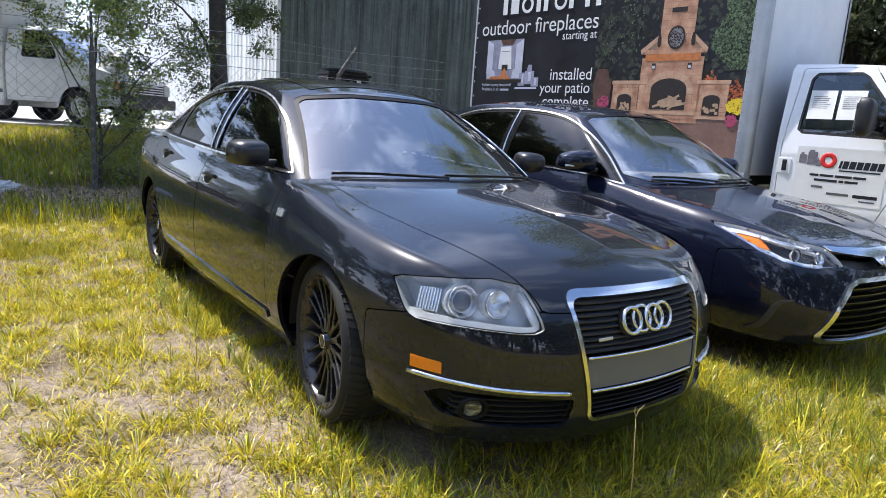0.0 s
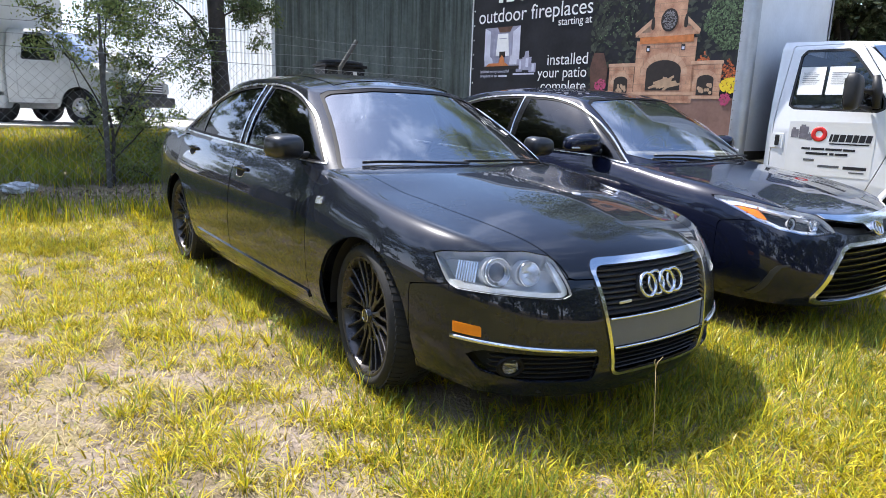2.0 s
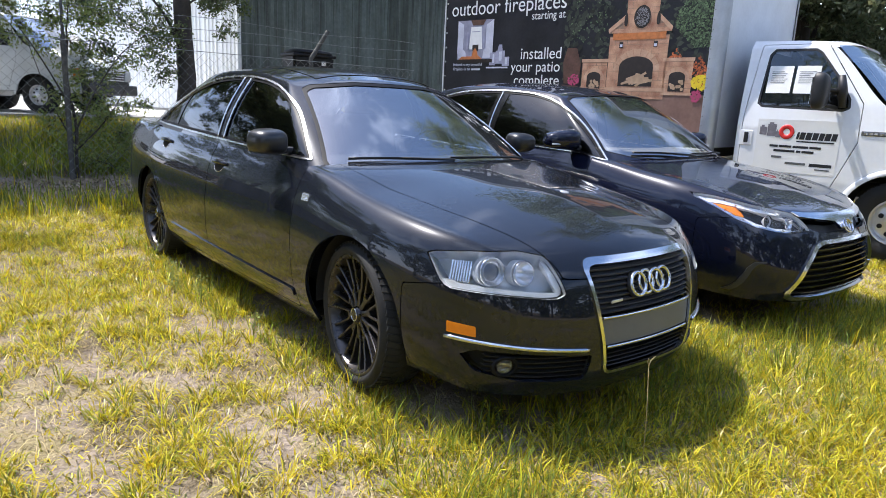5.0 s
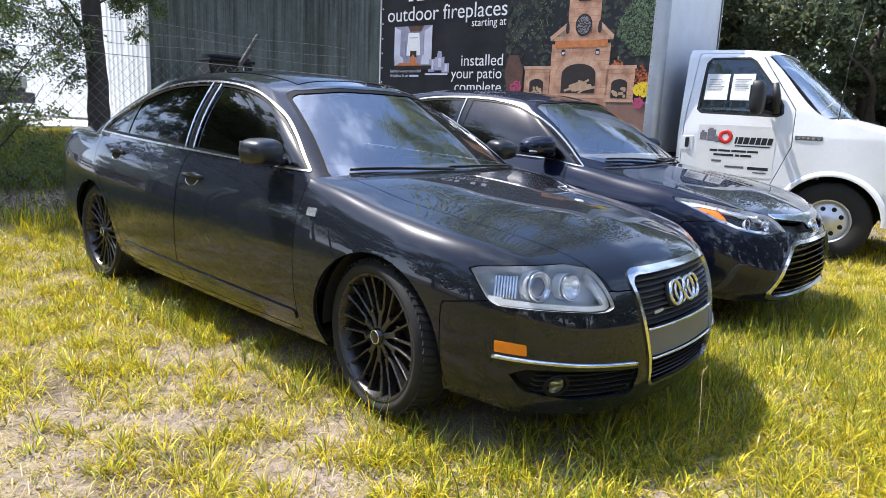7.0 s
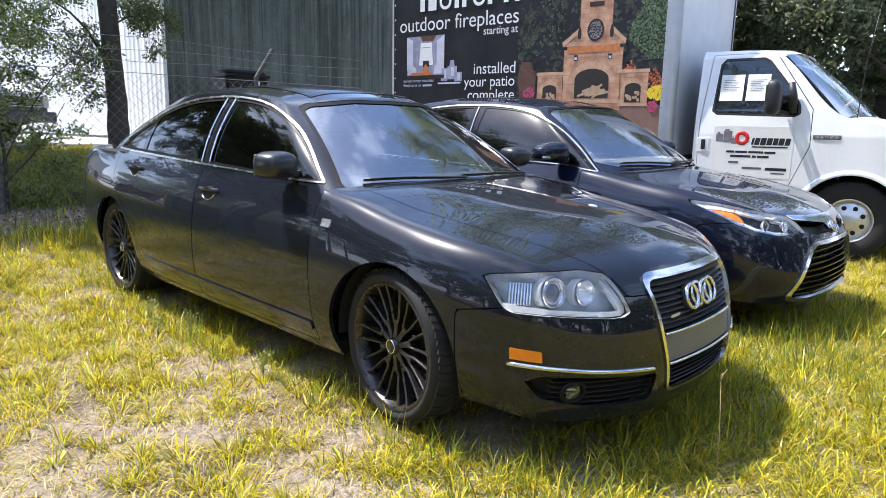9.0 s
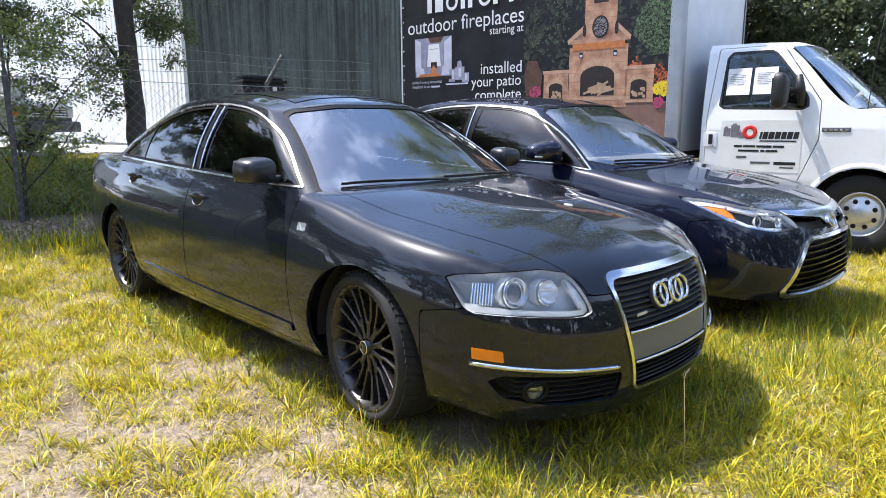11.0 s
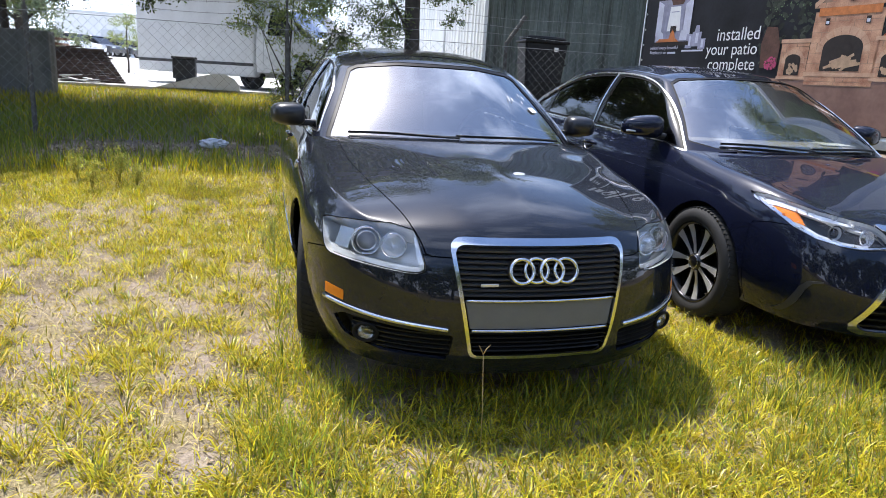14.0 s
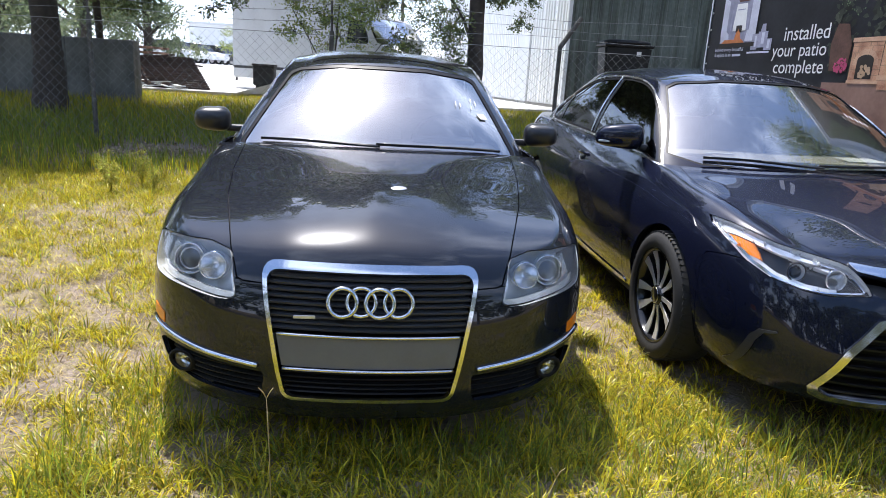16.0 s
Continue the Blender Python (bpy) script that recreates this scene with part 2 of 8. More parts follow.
def round_curve(pts, step):
    """Points at even steps along a smooth curve (Catmull-Rom) through pts, any dimension; also the control index of each."""
    p = np.array(pts, float)
    q = np.vstack([2 * p[0] - p[1], p, 2 * p[-1] - p[-2]])
    out, idx = [], []
    for i in range(1, len(q) - 2):
        t = np.linspace(0, 1, 24, endpoint=False)[:, None]
        a, b, c, d = q[i - 1], q[i], q[i + 1], q[i + 2]
        out.append(0.5 * (2 * b + (c - a) * t + (2 * a - 5 * b + 4 * c - d) * t ** 2 + (3 * b - a - 3 * c + d) * t ** 3))
        idx.append(i - 1 + t[:, 0])
    out, idx = np.vstack(out + [p[-1:]]), np.concatenate(idx + [np.array([len(p) - 1.0])])
    s = np.concatenate([[0], np.cumsum(np.linalg.norm(np.diff(out, axis=0), axis=1))])
    n = max(3, int(round(s[-1] / step)) + 1)
    t = np.linspace(0, s[-1], n)
    return np.stack([np.interp(t, s, out[:, k]) for k in range(p.shape[1])], 1), np.interp(t, s, idx)


class Shell:
    """A surface of verts and faces that can be cut along any function of its points."""

    def __init__(self, v, f):
        self.v, self.f = np.asarray(v, float), [tuple(x) for x in f]

    @staticmethod
    def grid(p):
        n, m = p.shape[:2]
        i = np.arange(n * m).reshape(n, m)
        f = np.stack([i[:-1, :-1], i[1:, :-1], i[1:, 1:], i[:-1, 1:]], -1).reshape(-1, 4)
        return Shell(p.reshape(-1, 3), f.tolist())

    def merge(self, *others, eps=2e-4):
        vs, fs = [self.v], list(self.f)
        o = len(self.v)
        for s in others:
            vs.append(s.v)
            fs += [tuple(i + o for i in f) for f in s.f]
            o += len(s.v)
        v = np.vstack(vs)
        key = {}
        remap = np.zeros(len(v), int)
        outv = []
        for i, k in enumerate(map(tuple, np.round(v / eps).astype(int))):
            if k not in key:
                key[k] = len(outv)
                outv.append(v[i])
            remap[i] = key[k]
        nf = []
        for f in fs:
            g = []
            for i in f:
                r = int(remap[i])
                if r not in g:
                    g.append(r)
            if len(g) > 2:
                nf.append(tuple(g))
        return Shell(np.array(outv), nf)

    def mirrored(self):
        return Shell(self.v * np.array([-1, 1, 1]), [f[::-1] for f in self.f])

    def smooth(self, times, fixed=None):
        e = set()
        cnt = {}
        for f in self.f:
            for a, b in zip(f, f[1:] + f[:1]):
                k = (min(a, b), max(a, b))
                cnt[k] = cnt.get(k, 0) + 1
        ed = np.array(list(cnt.keys()))
        bd = np.array([k for k, c in cnt.items() if c == 1])
        hold = np.zeros(len(self.v), bool)
        if len(bd):
            hold[bd.ravel()] = True
        deg = np.bincount(ed.ravel(), minlength=len(self.v)).astype(float)[:, None]
        for _ in range(times):
            s = np.zeros_like(self.v)
            np.add.at(s, ed[:, 0], self.v[ed[:, 1]])
            np.add.at(s, ed[:, 1], self.v[ed[:, 0]])
            nv = self.v * 0.5 + 0.5 * s / np.maximum(deg, 1)
            nv[hold] = self.v[hold]
            self.v = nv
        return self

    def cut(self, fn):
        """The part where fn(points) > 0."""
        val = np.asarray(fn(self.v), float)
        val = np.where(np.abs(val) < 1e-6, 1e-6, val)
        pos = val > 0
        nv, remap, cross, nf = [], {}, {}, []

        def keep(i):
            if i not in remap:
                remap[i] = len(nv)
                nv.append(self.v[i])
            return remap[i]
        for f in self.f:
            k = sum(pos[i] for i in f)
            if k == 0:
                continue
            if k == len(f):
                nf.append(tuple(keep(i) for i in f))
                continue
            g = []
            for a, b in zip(f, f[1:] + f[:1]):
                if pos[a]:
                    g.append(keep(a))
                if pos[a] != pos[b]:
                    key = (min(a, b), max(a, b))
                    if key not in cross:
                        t = val[a] / (val[a] - val[b])
                        cross[key] = len(nv)
                        nv.append(self.v[a] * (1 - t) + self.v[b] * t)
                    g.append(cross[key])
            if len(g) > 2:
                nf.append(tuple(g))
        return Shell(np.array(nv) if nv else np.zeros((0, 3)), nf)

    def fine(self, fn, reach=.05, times=2):
        """The faces near a region, split finer, so that narrow shapes can be cut out of them."""
        val = np.asarray(fn(self.v), float)
        sh = Shell(self.v, [f for f in self.f if max(val[i] for i in f) > -reach])
        for _ in range(times):
            v, mid, nf = [tuple(x) for x in sh.v], {}, []

            def half(a, b):
                k = (min(a, b), max(a, b))
                if k not in mid:
                    mid[k] = len(v)
                    v.append(tuple((sh.v[a] + sh.v[b]) / 2))
                return mid[k]
            for f in sh.f:
                c = len(v)
                v.append(tuple(sh.v[list(f)].mean(0)))
                n = len(f)
                for i in range(n):
                    nf.append((f[i], half(f[i], f[(i + 1) % n]), c, half(f[i - 1], f[i])))
            sh = Shell(np.array(v), nf)
        return sh

    def normals(self):
        n = np.zeros_like(self.v)
        for f in self.f:
            a, b, c = self.v[f[0]], self.v[f[1]], self.v[f[2]]
            k = np.cross(b - a, c - a)
            if len(f) > 3:
                k = k + np.cross(c - a, self.v[f[3]] - a)
            for i in f:
                n[i] += k
        return n / np.maximum(np.linalg.norm(n, axis=1), 1e-12)[:, None]

    def out(self, d):
        """The same surface moved d along its normals."""
        return Shell(self.v + self.normals() * d, self.f)

    def rim(self, d):
        """Turn the borders inwards by d, so that the sheet shows a thickness."""
        cnt = {}
        for f in self.f:
            for a, b in zip(f, f[1:] + f[:1]):
                cnt[(a, b)] = 1
        bd = [(a, b) for (a, b) in cnt if (b, a) not in cnt]
        n = self.normals()
        nv, idx, nf = [], {}, list(self.f)
        o = len(self.v)

        def q(i):
            if i not in idx:
                idx[i] = (o + 2 * len(idx), o + 2 * len(idx) + 1)
                nv.append(self.v[i])
                nv.append(self.v[i] - n[i] * d)
            return idx[i]
        for a, b in bd:
            (a0, a1), (b0, b1) = q(a), q(b)
            nf.append((b0, a0, a1, b1))
        return Shell(np.vstack([self.v, np.array(nv)]) if nv else self.v, nf)

    def add(self, name, mat_, parent=None, label="", smooth=True):
        return raw(name, self.v, self.f, mat_, parent, label, smooth)


def poly_sdf(poly, r=0.0):
    """Signed distance to a polygon in a plane (positive inside), with corners rounded by r."""
    P = np.array(poly, float)

    def f(a, b):
        p = np.stack([a, b], -1)
        d = np.full(len(p), 1e9)
        inside = np.zeros(len(p), bool)
        for i in range(len(P)):
            s, e = P[i], P[(i + 1) % len(P)]
            w, k = p - s, e - s
            t = np.clip((w @ k) / (k @ k), 0, 1)
            d = np.minimum(d, np.linalg.norm(w - t[:, None] * k, axis=1))
            c = (s[1] > p[:, 1]) != (e[1] > p[:, 1])
            xx = s[0] + (p[:, 1] - s[1]) / (k[1] if abs(k[1]) > 1e-9 else 1e-9) * k[0]
            inside ^= c & (p[:, 0] < xx)
        return np.where(inside, d, -d)
    return f


def side(f):
    return lambda v: f(v[:, 1], v[:, 2])


def face(f):
    return lambda v: f(np.abs(v[:, 0]), v[:, 2])


def plan(f):
    return lambda v: f(np.abs(v[:, 0]), v[:, 1])


def both(*fs):
    return lambda v: np.min([f(v) for f in fs], axis=0)


def neg(f, gap=0.0):
    return lambda v: -f(v) - gap


def shrink(f, gap):
    return lambda v: f(v) - gap

# ---- cars ----
def cr(pts, k, sym=True):
    """Catmull-Rom through control points, at control indices k; sym: both ends lie on the mirror plane x = 0."""
    p = np.array(pts, float)
    q = np.vstack([2 * p[0] - p[1], p, 2 * p[-1] - p[-2]])
    if sym:
        flip = np.array([-1, 1, 1])[:p.shape[1]] if p.shape[1] > 1 else np.array([1])
        q[0], q[-1] = p[1] * flip, p[-2] * flip
    k = np.clip(np.asarray(k, float), 0, len(p) - 1)
    i = np.minimum(k.astype(int), len(p) - 2)
    t = (k - i)[:, None]
    a, b, c, d = q[i], q[i + 1], q[i + 2], q[i + 3]
    return 0.5 * (2 * b + (c - a) * t + (2 * a - 5 * b + 4 * c - d) * t ** 2 + (3 * b - a - 3 * c + d) * t ** 3)


def coons(front, rear, centre, edge):
    """A patch between four border curves; front and rear run from the centre line out to the edge."""
    na, nb = len(front), len(centre)
    a = np.linspace(0, 1, na)
    a = np.concatenate([[0], np.cumsum(np.linalg.norm(np.diff(front, axis=0), axis=1))])
    a = (a / a[-1])[:, None, None]
    b = np.concatenate([[0], np.cumsum(np.linalg.norm(np.diff(edge, axis=0), axis=1))])
    b = (b / b[-1])[None, :, None]
    return ((1 - b) * front[:, None] + b * rear[:, None] + (1 - a) * centre[None] + a * edge[None]
            - ((1 - a) * (1 - b) * front[0] + a * (1 - b) * front[-1] + (1 - a) * b * rear[0] + a * b * rear[-1]))


def along(n, pts):
    """n points evenly along a smooth curve."""
    c, _ = round_curve(pts, 0.004)
    s = np.concatenate([[0], np.cumsum(np.linalg.norm(np.diff(c, axis=0), axis=1))])
    t = np.linspace(0, s[-1], n)
    return np.stack([np.interp(t, s, c[:, k]) for k in range(3)], 1)


VLEV = [0, .15, .35, .55, .75, .9, 1]


def body_half(S, step=0.024, nv=30):
    """Lower body, bonnet and boot lid of one half of a car (x > 0)."""
    _, ks = round_curve(S["outline"], step)
    marks = [S["corner"], S["cowl"], S["deck"], S["tail"]]
    ks = np.array(sorted(set(np.round(ks, 4)) | set(float(m) for m in marks)))
    # drop samples that crowd the marks
    keep = [True] * len(ks)
    for m in marks:
        for i, k in enumerate(ks):
            if 0 < abs(k - m) < 0.04:
                keep[i] = False
    ks = ks[keep]
    c = cr(S["outline"], ks)
    tan = np.gradient(c, axis=0)
    tan /= np.linalg.norm(tan, axis=1)[:, None]
    nor = np.stack([tan[:, 1] * 1.0, -tan[:, 0]], 1)
    zb, zt = cr(np.array(S["zb"])[:, None], ks)[:, 0], cr(np.array(S["zt"])[:, None], ks)[:, 0]
    stations = sorted(S["off"])
    v = np.linspace(0, 1, nv)
    table = np.array([spl(VLEV, S["off"][k])(v) for k in stations])
    off = np.stack([np.interp(ks, stations, table[:, j]) for j in range(nv)], 1)
    p = np.zeros((len(ks), nv, 3))
    p[:, :, 0] = c[:, 0:1] + nor[:, 0:1] * off
    p[:, :, 1] = c[:, 1:2] + nor[:, 1:2] * off
    p[:, :, 2] = zb[:, None] + (zt - zb)[:, None] * v[None]
    p[0, :, 0] = 0
    p[-1, :, 0] = 0
    top = p[:, -1]
    ic, iw, idk, it = [int(np.argmin(np.abs(ks - m))) for m in marks]
    wrap = Shell.grid(p)
    # bonnet
    f, e = top[:ic + 1], top[ic:iw + 1]
    zc = spl(*S["hood_line"])
    yc = f[0][1] + (S["hood_line"][0][-1] - f[0][1]) * np.linspace(0, 1, len(e))
    cen = np.stack([0 * yc, yc, zc(yc)], 1)
    cen[0] = f[0]
    a = np.linspace(0, 1, len(f))
    x1, y1, z1 = e[-1]
    rear = np.stack([x1 * a, cen[-1][1] + (y1 - cen[-1][1]) * a ** 2.2, cen[-1][2] + (z1 - cen[-1][2]) * a ** 3], 1)
    hood = Shell.grid(np.swapaxes(coons(f, rear, cen, e), 0, 1)[:, ::1])
    hood.f = [q[::-1] for q in hood.f]
    # boot lid
    e2, r2 = top[idk:it + 1], top[it:][::-1]
    zc2 = spl(*S["deck_line"])
    yc2 = np.linspace(S["deck_line"][0][0], r2[0][1], len(e2))
    cen2 = np.stack([0 * yc2, yc2, zc2(yc2)], 1)
    cen2[-1] = r2[0]
    a2 = np.linspace(0, 1, len(r2))
    x2, y2, z2 = e2[0]
    fr2 = np.stack([x2 * a2, cen2[0][1] + (y2 - cen2[0][1]) * a2 ** 2, cen2[0][2] + (z2 - cen2[0][2]) * a2 ** 2], 1)
    deck = Shell.grid(np.swapaxes(coons(fr2, r2, cen2, e2), 0, 1))
    deck.f = [q[::-1] for q in deck.f]
    return wrap, hood, deck


def house_half(S, per=16, nv=26):
    """Windscreen, side glass and roof of one half of a car."""
    g0, g1 = S["base"], S["rail"]
    c1, c2 = S["gcorners"]
    n = len(g0) - 1
    ks = np.linspace(0, n, n * per + 1)
    A, B = cr(g0, ks), cr(g1, ks)
    v = np.linspace(0, 1, nv)[None, :, None]
    p = A[:, None] * (1 - v) + B[:, None] * v
    mid = (A + B) / 2
    tan = np.gradient(mid, axis=0)
    nor = np.stack([tan[:, 1], -tan[:, 0], 0 * tan[:, 0]], 1)
    nor /= np.linalg.norm(nor, axis=1)[:, None]
    p = p + nor[:, None] * (np.sin(np.pi * v) * S["bulge"])
    p[0, :, 0] = 0
    p[-1, :, 0] = 0
    glass_ = Shell.grid(p)
    i1, i2 = c1 * per, c2 * per
    top = p[:, -1]
    f, e, r = top[:i1 + 1], top[i1:i2 + 1], top[i2:][::-1]
    rr = along(len(f), r)
    rr[0], rr[-1] = r[0], r[-1]
    zc = spl(*S["roof_line"])
    yc = np.linspace(f[0][1], r[0][1], len(e))
    cen = np.stack([0 * yc, yc, zc(yc)], 1)
    cen[0], cen[-1] = f[0], r[0]
    roof = Shell.grid(np.swapaxes(coons(f, rr, cen, e), 0, 1))
    roof.f = [q[::-1] for q in roof.f]
    return glass_, roof


def two(shell):
    return shell.merge(shell.mirrored())


def ring_mesh(R_, r_, m, seg=40, sec=10, flat=1.0):
    vs, fs = [], []
    for i in range(seg):
        a = 2 * math.pi * i / seg
        for j in range(sec):
            b = 2 * math.pi * j / sec
            vs.append(m @ Vector(((R_ + r_ * math.cos(b)) * math.cos(a), (R_ + r_ * math.cos(b)) * math.sin(a), r_ * flat * math.sin(b))))
    for i in range(seg):
        for j in range(sec):
            fs.append((i * sec + j, ((i + 1) % seg) * sec + j, ((i + 1) % seg) * sec + (j + 1) % sec, i * sec + (j + 1) % sec))
    return vs, fs


def wheel(parent, name, at, R, r, w, style, flip, steer=0.0):
    """A wheel turned about x: tyre with tread, rim with spokes, hub cap, brake disc. Outer face at -x, or +x if flip."""
    e = new(name)
    e.parent = parent
    e.matrix_basis = Matrix.Translation(at) @ pose(0, 0, 0, 0, 0, steer + (180 if flip else 0))
    h = w / 2
    prof = [(-h + .012, r - .004), (-h, r + .012), (-h - .004, (R + r) / 2), (-h + .008, R - .022), (-h + .03, R - .004), (0, R), (h - .03, R - .004), (h - .008, R - .022),
            (h + .004, (R + r) / 2), (h, r + .012), (h - .012, r - .004)]
    vs, fs = lathe(prof, seg=56)
    t = raw("tyre", vs, fs, M_RUBBER, e)
    low = .0 if style == "mesh" else .003
    bm = bmesh.new()
    for k in range(64):
        for sx in (-1, 1):
            a = 2 * math.pi * (k + (0.25 if sx > 0 else 0)) / 64
            box(bm, (h * 0.50, .021, .009), (sx * h * 0.62, (R - .004 - low) * math.cos(a), (R - .004 - low) * math.sin(a)), 0,
                (Matrix.Rotation(a - math.pi / 2, 3, 'X') @ Matrix.Rotation(sx * 0.28, 3, 'Z') @ Matrix.Rotation(sx * .10, 3, 'Y')))
            box(bm, (h * 0.26, .024, .008), (sx * h * 0.17, (R - .003 - low) * math.cos(a), (R - .003 - low) * math.sin(a)), 0,
                (Matrix.Rotation(a - math.pi / 2, 3, 'X') @ Matrix.Rotation(sx * -0.5, 3, 'Z')))
    part("tread", bm, M_RUBBER, t)
    face_x = -h + .02
    rimp = [(-h + .008, r), (-h + .004, r - .006), (-h + .016, r - .016), (h * .1, r - .032), (h - .03, r - .02), (h - .012, r)]
    vs, fs = lathe(rimp, seg=56)
    rim = raw("rim", vs, fs, M_RIM if style == "mesh" else M_SILVER if style == "steel" else M_BLACKGLOSS, e)
    if style == "mesh":
        # ten forked spokes: a broad stem at the hub that parts into two thin, nearly parallel legs, each a deep blade
        for k in range(10):
            a = 2 * math.pi * (k + .5) / 10
            bm = bmesh.new()

            def bar_(run):
                rows = []
                for rad, b, dx, hw, deep in run:
                    ca, sa = math.cos(a), math.sin(a)
                    u, v = rad, b
                    cy, cz = ca * u - sa * v, sa * u + ca * v
                    rows.append([bm.verts.new((face_x + dx + dd, cy - sa * hw * q, cz + ca * hw * q)) for q, dd in ((-1, .004), (-.45, 0), (.45, 0), (1, .004), (.7, deep), (-.7, deep))])
                for p, q in zip(rows, rows[1:]):
                    for m_ in range(6):
                        bm.faces.new((p[m_], p[(m_ + 1) % 6], q[(m_ + 1) % 6], q[m_]))
                bm.faces.new(rows[0])
                bm.faces.new(rows[-1][::-1])
            bar_([(.034, 0, .014, .013, .03), (r * .24, 0, .018, .012, .03), (r * .36, 0, .020, .014, .03), (r * .42, 0, .021, .017, .03)])
            for d in (-1, 1):
                bar_([(r * .36, d * .009, .019, .007, .03), (r * .46, d * .020, .020, .0062, .034), (r * .72, d * .035, .013, .0050, .036), (r - .008, d * .050, .001, .0085, .03)])
            bmesh.ops.recalc_face_normals(bm, faces=bm.faces)
            part("spoke", bm, M_RIM, rim)
        for k in range(20):
            a = 2 * math.pi * (k + .5) / 20
            part("rim_bolt", tube(bmesh.new(), (-h + .006, math.cos(a) * (r - .014), math.sin(a) * (r - .014)), (-h + .016, math.cos(a) * (r - .014), math.sin(a) * (r - .014)), .0035, seg=6), M_RIM, rim)
    elif style == "ten":
        for k in range(10):
            a = 2 * math.pi * (k + (.10 if k % 2 else -.10)) / 10
            a0 = 2 * math.pi * (k + (.0 if k % 2 else .0)) / 10
            bm = bmesh.new()
            vs = []
            for t_, rad, hw, dx in ((0, .045, .010, .012), (.45, r * .45, .010, .016), (.8, r * .74, .019, .012), (1, r - .010, .027, .0)):
                b = a0 + (a - a0) * t_
                ca, sa = math.cos(b), math.sin(b)
                for s, dd in ((-1, 0), (1, 0), (.9, .006), (-.9, .006)):
                    vs.append(bm.verts.new((face_x + dx + dd, ca * rad - sa * hw * s, sa * rad + ca * hw * s)))
            for i in range(3):
                for j in range(4):
                    bm.faces.new((vs[i * 4 + j], vs[i * 4 + (j + 1) % 4], vs[i * 4 + 4 + (j + 1) % 4], vs[i * 4 + 4 + j]))
            bm.faces.new(vs[12:16])
            bmesh.ops.recalc_face_normals(bm, faces=bm.faces)
            part("spoke", bm, M_SILVER, rim)
            bm = bmesh.new()
            rows = [[bm.verts.new((face_x + dx + dd, math.cos(a0 + (a - a0) * t_) * rad - math.sin(a0 + (a - a0) * t_) * hw * q, math.sin(a0 + (a - a0) * t_) * rad + math.cos(a0 + (a - a0) * t_) * hw * q)) for q, dd in ((-1.25, .005), (1.25, .005), (1.1, .04), (-1.1, .04))]
                    for t_, rad, hw, dx in ((0, .045, .010, .012), (.45, r * .45, .010, .016), (.8, r * .74, .019, .012), (1, r - .012, .026, .0))]
            for u_, v_ in zip(rows, rows[1:]):
                for j in range(4):
                    bm.faces.new((u_[j], u_[(j + 1) % 4], v_[(j + 1) % 4], v_[j]))
            bmesh.ops.recalc_face_normals(bm, faces=bm.faces)
            part("spoke_back", bm, M_BLACKGLOSS, rim, "black flank of the spoke")
    else:
        vs, fs = lathe([(face_x + .05, r - .02), (face_x + .015, r * .72), (face_x + .02, r * .5), (face_x - .0, r * .42), (face_x - .012, r * .2), (face_x - .012, .001)], seg=40)
        raw("wheel_disc", vs, fs, M_RIM if style == "dull" else M_SILVER, rim)
        for k in range(8):
            a = 2 * math.pi * (k + .5) / 8
            bm = bmesh.new()
            bmesh.ops.create_uvsphere(bm, u_segments=10, v_segments=6, radius=.024)
            bmesh.ops.transform(bm, matrix=Matrix.Translation((face_x + .018, math.cos(a) * r * .6, math.sin(a) * r * .6)) @ Matrix.Diagonal((.4, 1, 1, 1)), verts=bm.verts)
            part("hole", bm, M_LINER, rim, smooth=True)
    hc = .7 if style == "mesh" else 1.0
    vs, fs = lathe([(face_x + .03, .055 * hc), (face_x + .004, .05 * hc), (face_x - .004, .036 * hc), (face_x - .004, .0005)], seg=24)
    raw("hub_cap", vs, fs, M_BLACKGLOSS, e)
    vs, fs = ring_mesh(.040 * hc, .003, Matrix.Translation((face_x - .002, 0, 0)) @ Matrix.Rotation(math.pi / 2, 4, 'Y'), 28, 6)
    raw("hub_ring", vs, fs, M_CHROME, e)
    vs, fs = lathe([(.02, r - .05), (.012, r - .05), (.012, .06), (.02, .06)], seg=36)
    raw("brake_disc", vs, fs, M_DISC, e)
    bm = boxes(((.07, .09, .16), (.0, r * .45, .09), .012))
    part("brake_caliper", bm, M_BLACK, e)
    return e


def ring_band(shell, f, w0, w1):
    """The band of a surface between two distances from a region's border."""
    return shell.cut(lambda v: f(v) + w1).cut(lambda v: w0 - f(v))


